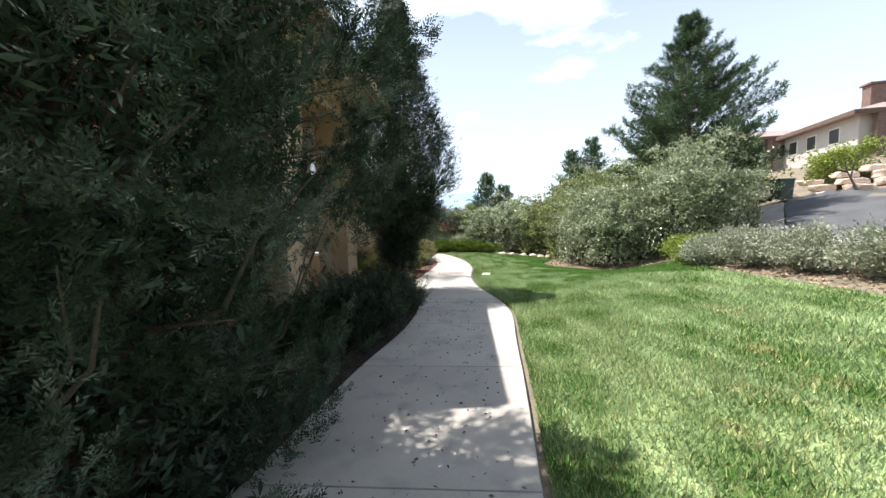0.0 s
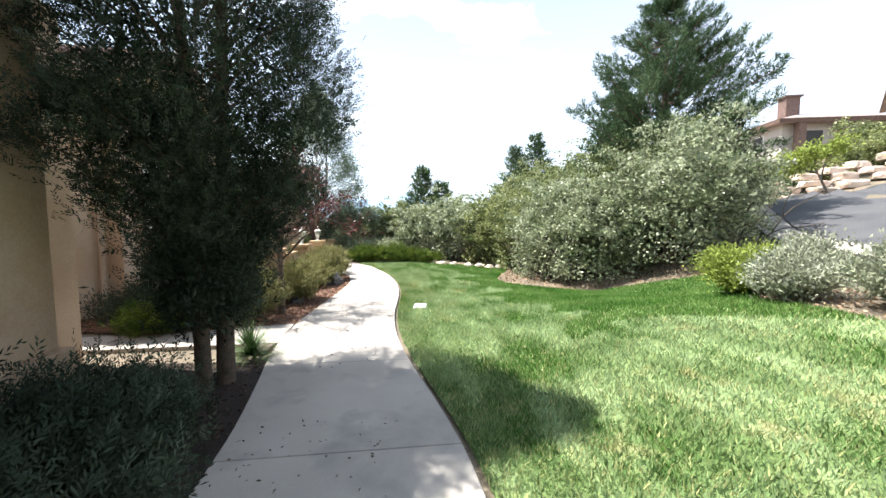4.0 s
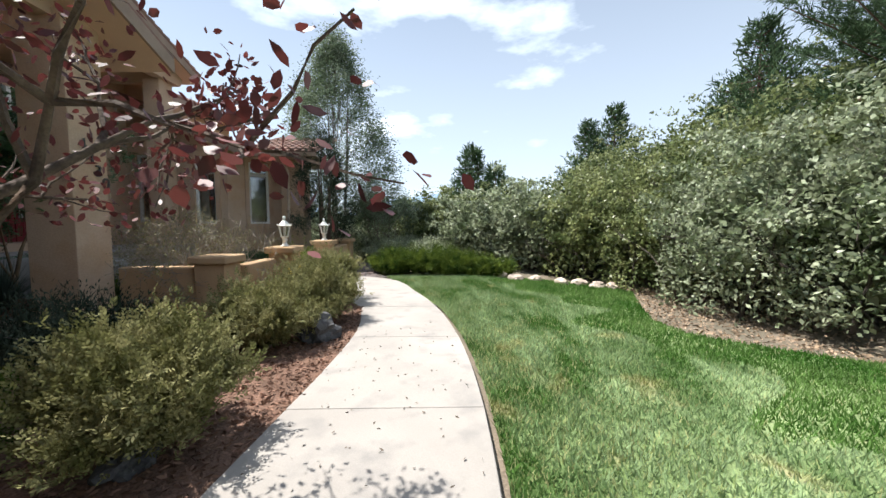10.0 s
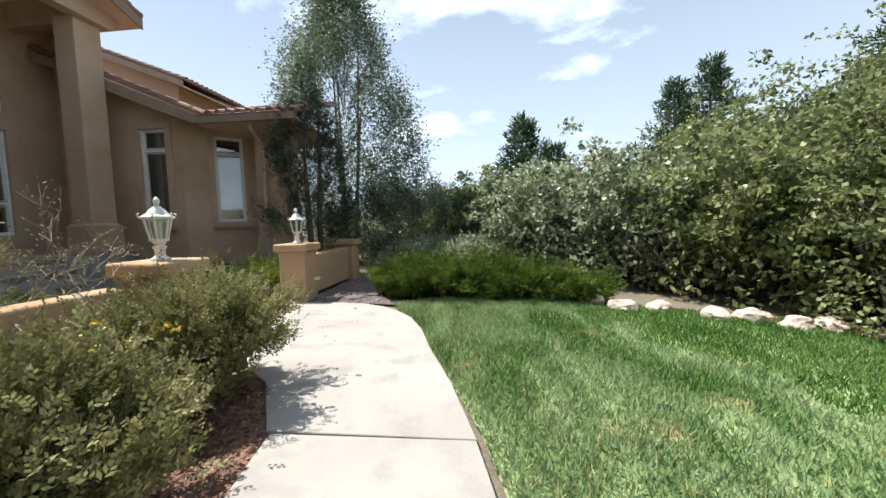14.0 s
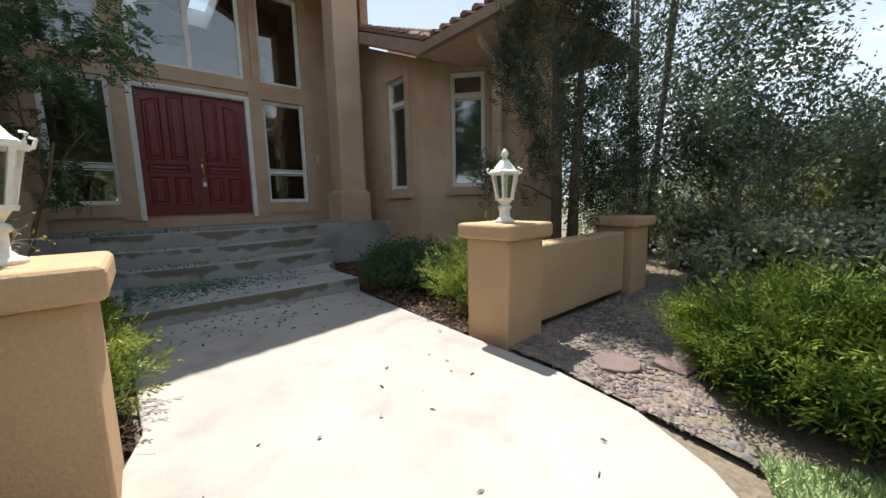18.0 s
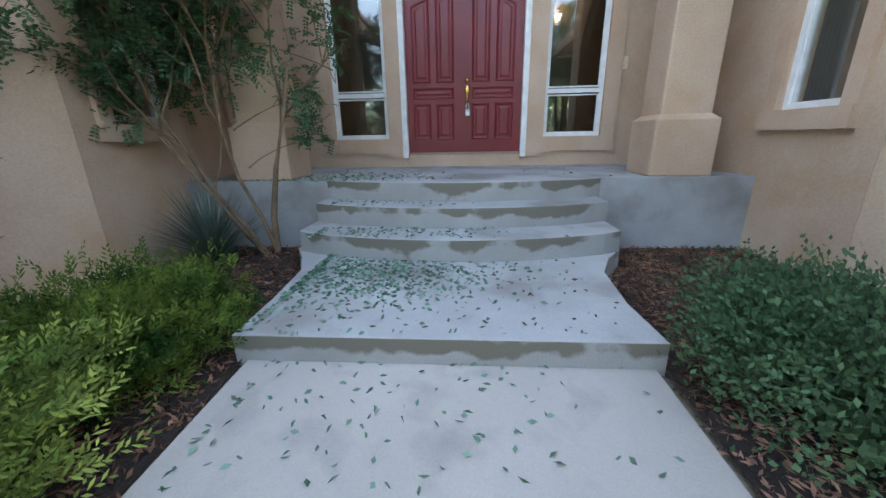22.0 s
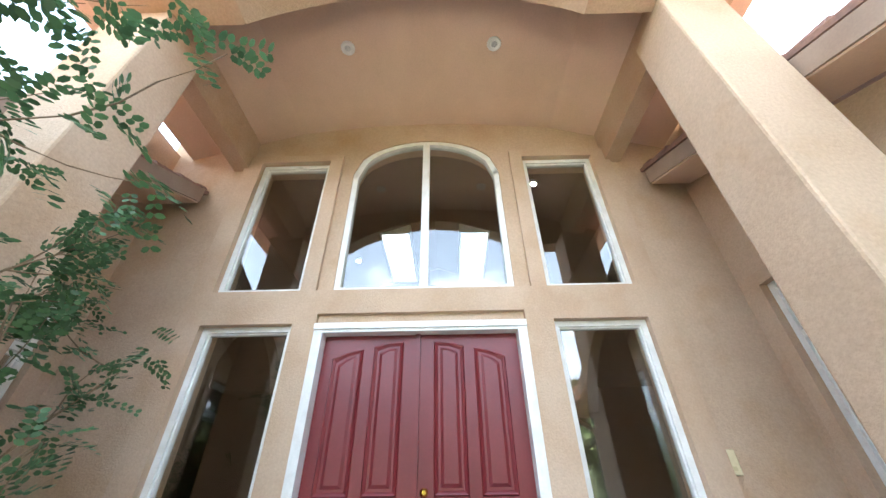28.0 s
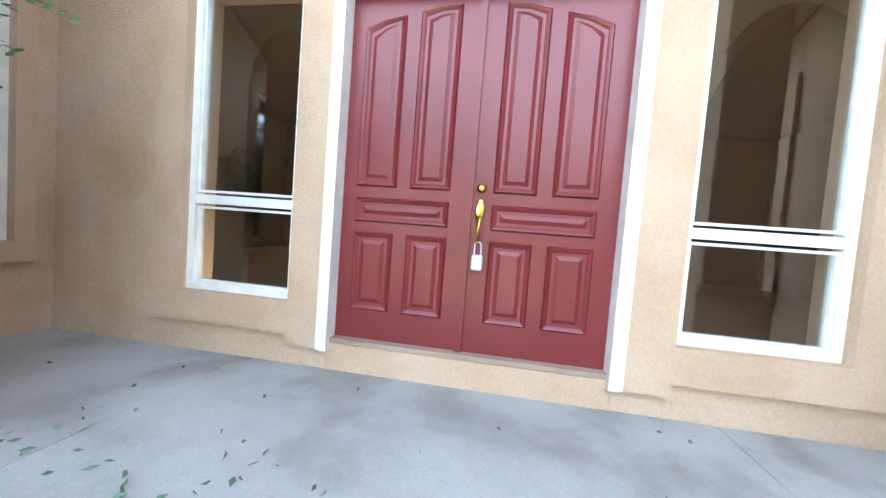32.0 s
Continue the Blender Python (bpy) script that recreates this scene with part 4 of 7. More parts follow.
# higher roof and wall behind
structure("wall_upper", prism(bmesh.new(), [(-16, 3.5), (-11.4, 3.5), (-11.4, 6.45), (-16, 8.3)], 0, 3.0, faces_minus_y(28.0)), material("upper_stucco", (0.5, 0.33, 0.22), 0.9, second=(0.46, 0.3, 0.2), scale=1), "upper stucco wall behind the entry")
structure("soffit", prism(bmesh.new(), [(-16, 8.28), (-10.72, 6.2), (-10.72, 6.24), (-16, 8.32)], 0.03, 4.0, faces_minus_y(27.4)), SOFFIT, "upper rake soffit", "soffit")
structure("fascia_board", prism(bmesh.new(), [(-16, 8.28), (-10.7, 6.2), (-10.7, 6.42), (-16, 8.5)], 0.0, 0.03, faces_minus_y(27.4)), FASCIA, "brown rake board of the upper roof", "trim")
tile_roof("roof", (-10.65, 27.38, 6.42), (-10.65, 33, 6.42), (-5.3, 0), 2.08, "brown clay tile upper roof")

structure("wall_nook_rake", prism(bmesh.new(), [(DOOR_X, 3.452), (CORNER_X, 3.452), (CORNER_X, 3.56), (DOOR_X, 4.9)], 0, 0.25, FA), STUCCO, "raked top of the nook wall under the tile roof")
# ---- near side of the entry court, the bay mirrored ----
C_Y = 16.22
FC = faces_plus_y(C_Y)
structure("wall_court_rake", prism(bmesh.new(), [(DOOR_X, 3.402), (CORNER_X, 3.402), (CORNER_X, 3.5), (DOOR_X, 4.85)], 0, 0.3, FC), STUCCO, "raked top of the court wall under the tile roof")
wall("wall_court_a", FC, DOOR_X, CORNER_X, -0.7, 3.4, [(-9.92, -9.26, 1.2, 3.36), (-8.06, -7.38, 1.14, 3.3)], 0.3)
window(FC, -8.06, -7.38, 1.14, 3.3, rails=(2.84,), label="dark court window behind the locust tree")
surround("trim_window", FC, -8.06, -7.38, 1.14, 3.3, band=0.15)
window(FC, -9.92, -9.26, 1.2, 3.36, rails=(2.9,), label="white porch side window with a transom")
surround("trim_window", FC, -9.92, -9.26, 1.2, 3.36, band=0.12)
FE = faces_turned(CORNER_X + 1.5 * math.cos(radians(BAY)), C_Y - 1.5 * math.sin(radians(BAY)), 180 - BAY)
wall("wall_court_b", FE, 0, 1.496, -0.7, 3.6, [(0.14, 0.86, 1.13, 3.24)], 0.25, label="slanted tan stucco wall of the near bay")
window(FE, 0.14, 0.86, 1.13, 3.24, rails=(2.82,), label="white near bay window reflecting trees")
surround("trim_window", FE, 0.14, 0.86, 1.13, 3.24, band=0.12)
structure("ceiling_court", boxed(-9.9, -7.2, 12.2, 15.9, 3.38, 3.44), DARK, "dim ceiling of the near bay room", "ceiling")

# raked roof edge over the near court wall, matching the far one
tile_roof("roof", (-6.6, 11.6, 3.4), (-6.6, 16.86, 3.4), (-4.2, 0), 1.85, "brown clay tile roof over the court window")
bm = bmesh.new()
prism(bm, [(-10.1, 4.79), (-6.6, 3.24), (-6.6, 3.44), (-10.1, 4.99)], 0.0, 0.04, faces_plus_y(16.88))
structure("fascia_board", bm, FASCIA, "brown rake board over the court window", "trim")
bm = bmesh.new()
prism(bm, [(-10.1, 4.77), (-6.6, 3.22), (-6.6, 3.25), (-10.1, 4.8)], 0.02, 0.75, faces_plus_y(16.88))
structure("soffit", bm, SOFFIT, "painted soffit over the court window", "soffit")

# ---- wing along the walk, with its own gable and house number pier ----
WX = -5.3
FW = faces_x(WX)
wall("wall_wing", FW, 11.3, 14.85, -0.6, 3.95, [(13.3, 14.25, 1.03, 2.75)], 0.3, label="shaded tan stucco wing wall facing the walk")
window(FW, 13.3, 14.25, 1.03, 2.75, stiles=(13.62,), label="white two-light window in the wing wall")
surround("trim_window", FW, 13.3, 14.25, 1.03, 2.75, band=0.13)
wall("wall_wing_side", faces_minus_y(11.3), -11, WX - 0.3, -0.6, 3.95, (), 0.3)
wall("wall_wing_niche", faces_x(-6.3), 14.85, 15.6, -0.6, 3.95, (), 0.3, label="recessed stucco niche beside the number pier")
structure("wall_number_pier", boxed(-5.75, -5.08, 15.75, 16.3, -0.6, 4.0, r=0.012), STUCCO, "tan stucco pier that carries the house number")
# relief arch over the wing window
bm = bmesh.new()
arc = [(12.75 + 2.0 * k / 16, 2.95 + 0.45 * math.sin(math.pi * k / 16) ** 0.7) for k in range(17)]
prism(bm, [(12.3, 2.95)] + arc + [(14.85, 2.95), (14.85, 3.95), (12.3, 3.95)], -0.28, 0.002, FW)
structure("wall_wing_arch", bm, STUCCO_TRIM, "stucco arch band projecting over the wing window")
structure("wall_wing_pilaster", boxed(WX, WX + 0.28, 12.3, 12.7, -0.6, 2.95), STUCCO, "stucco pilaster of the wing wall")
gable_x(-4.45, -7.2, 10.7, 16.95, 3.85, 0.42, "brown clay tile gable roof of the wing")
structure("wall_wing_gable", prism(bmesh.new(), [(11.2, 3.9), (16.4, 3.9), (13.82, 4.85)], -0.1, 0.2, FW), STUCCO, "stucco gable end of the wing")
downspout([(-4.95, 12.05, 3.8), (-5.2, 12.05, 3.6), (-5.2, 12.05, -0.25), (-5.1, 12.0, -0.3)], SPOUT, "pale tan metal downspout on the wing wall")
structure("wall_wing_room", boxed(-8.6, -8.4, 11.6, 16.0, -0.3, 3.9), DARK, "dim room wall behind the wing window")

# ---- garage wing at the start of the walk, with pilasters and recessed bays ----
GX = -3.5
FG = faces_x(GX)
wall("wall_garage", FG, -6, 9.1, -0.6, 3.8, [(8.1, 8.9, 0.7, 3.0)], 0.3, label="shaded tan stucco garage wing wall")
window(FG, 8.1, 8.9, 0.7, 3.0, label="tall dark window at the end of the garage wing")
ac = [(8.1 + 0.8 * k / 10, 2.62 + 0.38 * math.sin(math.pi * k / 10) ** 0.6) for k in range(11)]
structure("wall_garage_arch_head", prism(bmesh.new(), ac + [(8.9, 3.02), (8.1, 3.02)], 0.0, 0.05, FG), STUCCO, "arched stucco head over the garage wing window")
wall("wall_garage_room", faces_x(GX - 1.5), -2, 9.0, -0.4, 3.7, (), 0.1, DARK, "dim wall inside the garage wing")
wall("wall_garage_end", faces_plus_y(9.4), -11, GX, -0.6, 3.8, (), 0.3)
for y0 in (-1.6, 1.5, 4.68, 7.18):
    g = base_z(y0) - 0.15
    e = thing("pilaster", "tan stucco pilaster with a wider base on the garage wing", "pilaster", "garage wing pilasters", at=(-2.68, y0 + 0.31, g))
    part("base", boxed(-0.3, 0.38, -0.38, 0.38, 0, 0.4 - g, r=0.02), STUCCO, e)
    part("shaft", boxed(-0.3, 0.31, -0.31, 0.31, 0.4 - g, 3.4 - g, r=0.015), STUCCO, e)
    part("cap", boxed(-0.3, 0.34, -0.34, 0.34, 3.4 - g, 3.5 - g, r=0.01), STUCCO_TRIM, e)
    part("upper", boxed(-0.3, 0.31, -0.31, 0.31, 3.5 - g, 3.88 - g), STUCCO, e)
for y0, y1 in ((-0.98, 1.5), (2.12, 4.68), (5.3, 7.18)):
    structure("wall_garage_beam", boxed(-2.94, -2.42, y0 + 0.002, y1 - 0.002, 3.5, 3.86), STUCCO, "stucco beam between the pilasters")
structure("soffit", boxed(-11, -1.74, 3.5, 8.35, 3.86, 3.9), SOFFIT, "painted soffit of the garage wing", "soffit")
tile_roof("roof", (-1.67, 3.45, 3.92), (-1.67, 8.4, 3.92), (-4.5, 0), 1.6, "brown clay tile roof of the garage wing")
fascia("fascia_board", (-1.71, 3.5, 3.78), (-1.71, 8.4, 3.78), 0.18)
fascia("fascia_board", (-1.71, 8.4, 3.78), (-6, 8.4, 3.78), 0.18)
gutter((-1.675, 3.5, 3.82), (-1.675, 8.4, 3.82))

tile_roof("roof", (-10.75, 8.4, 3.92), (-10.75, 3.45, 3.92), (4.56, 0), 1.6, "brown clay tile roof of the garage wing")
structure("ceiling_garage_flat", boxed(-10.7, -3.0, -6.3, 3.44, 3.8, 3.86), SOFFIT, "flat roof of the lower garage block", "roof")
wall("wall_garage_back", faces_x(-10.4), -6, 9.1, -0.6, 3.8, (), 0.3)
wall("wall_garage_front", faces_minus_y(-6.0), -10.4, GX - 0.3, -0.6, 3.8, (), 0.3)

# ---- walk, pad and entry path ----
RIGHT = [(-6, 0.1), (0, 0.25), (1.9, 0.41), (3, 0.53), (4.8, 0.68), (5.8, 0.8), (6.5, 0.82), (7.4, 0.71), (8.8, 0.42), (10, 0.25), (11.5, 0.2), (13.3, 0.3), (14.6, 0.27), (15.7, 0.15), (16.9, -0.06), (18.6, -0.6)]
LEFT = [(-6, -1.5), (0, -1.45), (3.7, -1.1), (4.6, -0.92), (5.5, -0.84), (7, -0.87), (8.2, -1.08), (9.5, -1.36), (10.9, -1.45), (12.4, -1.36), (14.3, -1.2), (15.7, -1.15), (16.9, -1.42)]


def edge_at(table, y):
    ys, xs = [p[0] for p in table], [p[1] for p in table]
    return float(np.mean(np.interp([y + d for d in (-0.6, -0.4, -0.2, 0, 0.2, 0.4, 0.6)], ys, xs)))


def slab_piece(outline, parent, name="slab", mat=None, z=None, depth=0.12, gap=0.005, stained=True):
    """One cast slab: its outline, shrunk by the joint, with eased top edges."""
    c = (sum(p[0] for p in outline) / len(outline), sum(p[1] for p in outline) / len(outline))
    def inset(k):
        out = []
        n = len(outline)
        for i in range(n):
            a, b, d = Vector(outline[i - 1]), Vector(outline[i]), Vector(outline[(i + 1) % n])
            e1, e2 = (b - a).normalized(), (d - b).normalized()
            nn = Vector((-(e1.y + e2.y), e1.x + e2.x))
            nn = nn.normalized() if nn.length > 1e-6 else Vector((-e1.y, e1.x))
            out.append(b + nn * k)
        return out
    h = (lambda p: base_z(p[1])) if z is None else (lambda p: z)
    bm = bmesh.new()
    loops = [[bm.verts.new((p.x, p.y, h(p) - dz)) for p in inset(k)] for k, dz in ((gap, depth), (gap, 0.006), (gap + 0.006, 0.0))]
    n = len(outline)
    for a, b in zip(loops[:-1], loops[1:]):
        for i in range(n):
            bm.faces.new((a[i], a[(i + 1) % n], b[(i + 1) % n], b[i]))
    top = bm.faces.new(loops[-1])
    bmesh.ops.triangulate(bm, faces=[top])
    bmesh.ops.recalc_face_normals(bm, faces=bm.faces[:])
    ob = part(name, bm, mat or CONCRETE, parent)
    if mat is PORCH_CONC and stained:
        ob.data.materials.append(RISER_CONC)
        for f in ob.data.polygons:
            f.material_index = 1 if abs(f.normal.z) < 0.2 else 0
    return ob


walkway = thing("pavement", "pale broom-finished concrete garden walk in slabs", "pavement", kind="structure")
joints = [-6, -3.9, -1.9, 0.0, 1.85, 3.6, 5.35, 7.05, 8.85, 9.75, 11.5, 13.4, 15.2, 16.9]
for a, b in zip(joints[:-1], joints[1:]):
    n = max(2, int((b - a) / 0.22))
    ys = [a + (b - a) * k / n for k in range(n + 1)]
    slab_piece([(edge_at(RIGHT, y), y) for y in ys] + [(edge_at(LEFT, y), y) for y in ys[::-1]], walkway)
slab_piece([(-0.08, 16.9), (-0.3, 17.7), (-0.58, 18.5), (-0.75, 19.1), (-0.98, 19.65), (-1.25, 20.02), (-1.55, 20.32), (-1.95, 20.54), (-2.5, 20.64), (-3.55, 20.66), (-5.75, 20.74), (-5.75, 18.34), (-3.6, 18.42), (-2.9, 18.24), (-2.35, 18.0), (-1.85, 17.6), (-1.42, 16.92)], walkway)
slab_piece([(-1.36, 9.75), (-1.45, 10.85), (-3.2, 10.45), (-3.2, 9.75)], walkway)
slab_piece([(-3.2, 9.75), (-3.2, 10.45), (-6.2, 10.45), (-6.2, 9.75)], walkway)
tagged(slab_piece([(-1.4, 9.4), (-1.4, 9.72), (-1.78, 9.72), (-1.78, 9.4)], walkway, "paver", SANDSTONE), "red flagstone paver beside the walk")

for ox, oy, rx_, ry_, sd in ((-2.3, 21.05, 0.17, 0.15, 2), (-2.0, 21.3, 0.14, 0.13, 4)):
    ring = [(ox + rx_ * (1 + 0.22 * math.sin(sd * 3.1 + 2.3 * k)) * math.cos(2 * math.pi * k / 7), oy + ry_ * (1 + 0.22 * math.cos(sd * 1.7 + 1.9 * k)) * math.sin(2 * math.pi * k / 7)) for k in range(7)]
    flag = thing("flagstone", "pinkish irregular flagstone laid beside the cobbles", "flagstone", "flagstones by the far pier")
    slab_piece(ring, flag, "stone", SANDSTONE, base_z(oy) + 0.008, 0.08)

# porch and curved steps
def arc_front(x, y0, y1, bulge, n=18):
    return [(x + bulge * math.sin(math.pi * k / n) ** 0.75, y0 + (y1 - y0) * k / n) for k in range(n + 1)]


stairs = thing("stairs", "weathered grey concrete entry steps with curved treads", "stairs", kind="structure")
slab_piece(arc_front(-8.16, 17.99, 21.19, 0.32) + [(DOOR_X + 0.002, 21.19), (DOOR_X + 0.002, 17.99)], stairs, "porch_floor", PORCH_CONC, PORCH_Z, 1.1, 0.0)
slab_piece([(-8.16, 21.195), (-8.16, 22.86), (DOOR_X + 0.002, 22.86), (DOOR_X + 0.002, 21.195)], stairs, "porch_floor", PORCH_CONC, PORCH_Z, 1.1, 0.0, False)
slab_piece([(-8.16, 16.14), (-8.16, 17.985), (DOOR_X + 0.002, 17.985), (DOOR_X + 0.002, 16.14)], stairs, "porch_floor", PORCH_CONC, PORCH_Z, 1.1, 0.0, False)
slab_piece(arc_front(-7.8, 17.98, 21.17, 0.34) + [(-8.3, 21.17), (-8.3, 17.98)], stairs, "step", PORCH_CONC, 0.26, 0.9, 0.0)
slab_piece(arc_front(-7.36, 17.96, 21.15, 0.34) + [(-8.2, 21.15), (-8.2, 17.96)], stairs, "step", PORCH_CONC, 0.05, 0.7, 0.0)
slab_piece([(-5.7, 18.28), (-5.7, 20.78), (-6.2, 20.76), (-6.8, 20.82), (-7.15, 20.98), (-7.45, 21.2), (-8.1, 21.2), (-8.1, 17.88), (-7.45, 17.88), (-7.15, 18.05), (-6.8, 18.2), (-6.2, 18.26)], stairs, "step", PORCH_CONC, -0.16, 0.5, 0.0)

# ---- garden walls with capped piers, and lanterns ----
def pier(x, y, s=0.47, top=0.66, z0=-0.6, cap=0.6):
    e = thing("garden_pier", "orange-tan stucco garden pier with an overhanging cap", "pier", "garden piers", at=(x, y, z0))
    h = s / 2
    part("shaft", boxed(-h, h, -h, h, 0, top - 0.13 - z0, r=0.015), STUCCO_WALL, e)
    part("cap", boxed(-cap / 2, cap / 2, -cap / 2, cap / 2, top - 0.13 - z0, top - z0, r=0.03, seg=3), STUCCO_WALL, e, "weathered stucco cap")
    return e


PIER_L, PIER_R, PIER_A, PIER_R2 = (-3.2, 18.12), (-3.27, 20.97), (-3.6, 16.5), (-3.28, 23.35)
for p in (PIER_L, PIER_R):
    pier(*p)
pier(*PIER_A, top=0.62)
pier(*PIER_R2, top=0.62)


def low_wall(b, label="low tan stucco garden wall"):
    bm = boxed(*b, r=0.03, seg=3)
    return tagged(link(bm, "garden_wall", STUCCO_WALL), label, "garden wall", "", "structure")


low_wall((-3.5, -3.26, 16.78, 17.82, -0.6, 0.44))
low_wall((-5.08, -3.9, 16.36, 16.62, -0.6, 0.44))
low_wall((-3.36, -3.12, 21.26, 23.07, -0.3, 0.44))


def lantern(x, y, z):
    e = thing("lantern", "white six-sided coach lantern on a garden pier", "lantern", "pier lanterns", at=(x, y, z))
    part("base", lathe(bmesh.new(), [(0.085, 0), (0.085, 0.018), (0.06, 0.03), (0.045, 0.05), (0.045, 0.11), (0.06, 0.125), (0.055, 0.14), (0.04, 0.15), (0.06, 0.185), (0.075, 0.2)], 16), LAMP_WHITE, e, "", True)
    r0, r1, z0, z1 = 0.07, 0.115, 0.2, 0.42
    part("tray", lathe(bmesh.new(), [(r0 + 0.015, z0 - 0.01), (r0 + 0.02, z0 + 0.01), (r0 - 0.02, z0 + 0.012)], 6), LAMP_WHITE, e)
    for k in range(6):
        a, b = 2 * math.pi * k / 6, 2 * math.pi * (k + 1) / 6
        bm = tube(bmesh.new(), [(r0 * math.cos(a), r0 * math.sin(a), z0), (r1 * math.cos(a), r1 * math.sin(a), z1)], [0.011, 0.012], 5)
        part("bar", bm, LAMP_WHITE, e)
        bm = bmesh.new()
        q = [bm.verts.new((r * 0.95 * math.cos(t), r * 0.95 * math.sin(t), zz)) for r, t, zz in ((r0, a, z0), (r0, b, z0), (r1, b, z1), (r1, a, z1))]
        bm.faces.new(q)
        g = part("pane", bm, LAMP_GLASS, e)
        g.visible_shadow = False
        # scroll at each top corner
        bm = tube(bmesh.new(), [(r1 * math.cos(a), r1 * math.sin(a), z1 - 0.01), ((r1 + 0.035) * math.cos(a), (r1 + 0.035) * math.sin(a), z1 + 0.005), ((r1 + 0.045) * math.cos(a), (r1 + 0.045) * math.sin(a), z1 + 0.035), ((r1 + 0.025) * math.cos(a), (r1 + 0.025) * math.sin(a), z1 + 0.04)], [0.008, 0.008, 0.007, 0.006], 5)
        part("scroll", bm, LAMP_WHITE, e)
    part("candle", lathe(bmesh.new(), [(0.02, z0), (0.02, z0 + 0.1), (0.028, z0 + 0.13), (0.02, z0 + 0.18), (0.004, z0 + 0.2)], 10), LAMP_WHITE, e, "frosted bulb")
    part("roof", lathe(bmesh.new(), [(r1 + 0.022, z1 - 0.012), (r1 + 0.026, z1 + 0.01), (r1 - 0.01, z1 + 0.03), (0.07, z1 + 0.075), (0.045, z1 + 0.1), (0.04, z1 + 0.112)], 6), LAMP_WHITE, e)
    part("finial", lathe(bmesh.new(), [(0.028, z1 + 0.112), (0.018, z1 + 0.13), (0.03, z1 + 0.15), (0.034, z1 + 0.165), (0.022, z1 + 0.185), (0.006, z1 + 0.205)], 12), LAMP_WHITE, e, "", True)
    return e


lantern(*PIER_L, 0.66)
lantern(*PIER_R, 0.66)

# ---- house number ----
num = thing("house_number", "dark metal house number 4430 stepping down the pier", "house number", at=(-5.08, 16.02, 1.9))
for k, ch in enumerate("4430"):
    cu = bpy.data.curves.new("digit", "FONT")
    cu.body, cu.size, cu.extrude, cu.align_x, cu.align_y = ch, 0.24, 0.012, "CENTER", "CENTER"
    tmp = bpy.data.objects.new("digit_curve", cu)
    scene.collection.objects.link(tmp)
    me = bpy.data.meshes.new_from_object(tmp.evaluated_get(bpy.context.evaluated_depsgraph_get()))
    bpy.data.objects.remove(tmp)
    me.materials.clear()
    me.materials.append(BLACK)
    d = new("digit", me)
    d.parent = num
    d.matrix_basis = Matrix.Translation((0.014, -0.1 + 0.11 * k, 0.34 - 0.175 * k)) @ pose(0, 0, 0, 90, 0, 90)

# ---- utility cover in the lawn ----
cov = thing("utility_cover", "pale rectangular plastic utility cover set in the lawn", "utility cover", at=(0.72, 11.95, ground_z(0.72, 11.95)), turn=-8)
part("lid", boxed(-0.12, 0.12, -0.19, 0.19, -0.02, 0.022, r=0.012), COVER, cov)
part("rim", boxed(-0.135, 0.135, -0.205, 0.205, -0.06, 0.008, r=0.01), COVER, cov)
# thin black inlay stands for the dark inside a lifting hole
part("lift_hole", box(bmesh.new(), -0.015, 0.015, -0.15, -0.12, 0.02, 0.0235), BLACK, cov)


# ---- stones ----
def boulder(name, x, y, z, sx, sy, sz, mat, label, group="", seed=0, rough=0.25, blocky=1.0):
    bm = bmesh.new()
    bmesh.ops.create_icosphere(bm, subdivisions=3, radius=1)
    for v in bm.verts:
        d = noise.noise(v.co * 1.3 + Vector((seed * 7.1, 0, 0))) * rough * 1.4 + noise.noise(v.co * 3.5 + Vector((0, seed * 3.3, 0))) * rough * 0.6
        if blocky < 1:
            v.co = Vector([math.copysign(abs(c) ** blocky, c) for c in v.co]) * 0.85
        v.co *= 1 + d
        v.co.x, v.co.y, v.co.z = v.co.x * sx, v.co.y * sy, max(v.co.z, -0.55) * sz
    ob = link(bm, name, mat)
    ob.matrix_world = pose(x, y, z, 0, 0, seed * 47)
    return tagged(ob, label, "boulder" if "boulder" in name else "stone", group)


boulder("boulder", -1.56, 15.2, -0.24, 0.23, 0.19, 0.19, ROCK, "grey pitted boulder beside the walk", seed=1, rough=0.4)
boulder("boulder", -1.95, 12.75, -0.3, 0.16, 0.14, 0.1, ROCK, "small grey boulder under the olive shrubs", seed=2, rough=0.4)
for k in range(7):
    boulder("edging_stone", 1.75 + 0.5 * k + 0.1 * math.sin(k * 5), 20.75 - 0.12 * k + 0.1 * math.cos(k * 3), ground_z(1.75 + 0.5 * k, 20.7) + 0.02, 0.22, 0.16, 0.12, PALE_ROCK, "pale edging stone at the end of the lawn", "edging stones", seed=k + 3)

# ---- driveway, neighbour's wall, houses beyond ----
def draped(name, outline, lift, mat, label, category, thick=0.06):
    c = Vector((sum(p[0] for p in outline) / len(outline), sum(p[1] for p in outline) / len(outline)))
    bm = bmesh.new()
    bm.faces.new([bm.verts.new((*p, 0)) for p in outline])
    bmesh.ops.triangulate(bm, faces=bm.faces[:])
    for _ in range(3):
        bmesh.ops.subdivide_edges(bm, edges=bm.edges[:], cuts=1, use_grid_fill=True)
    for v in bm.verts:
        v.co.z = ground_z(v.co.x, v.co.y) + lift
    return structure(name, bm, mat, label, category, True)


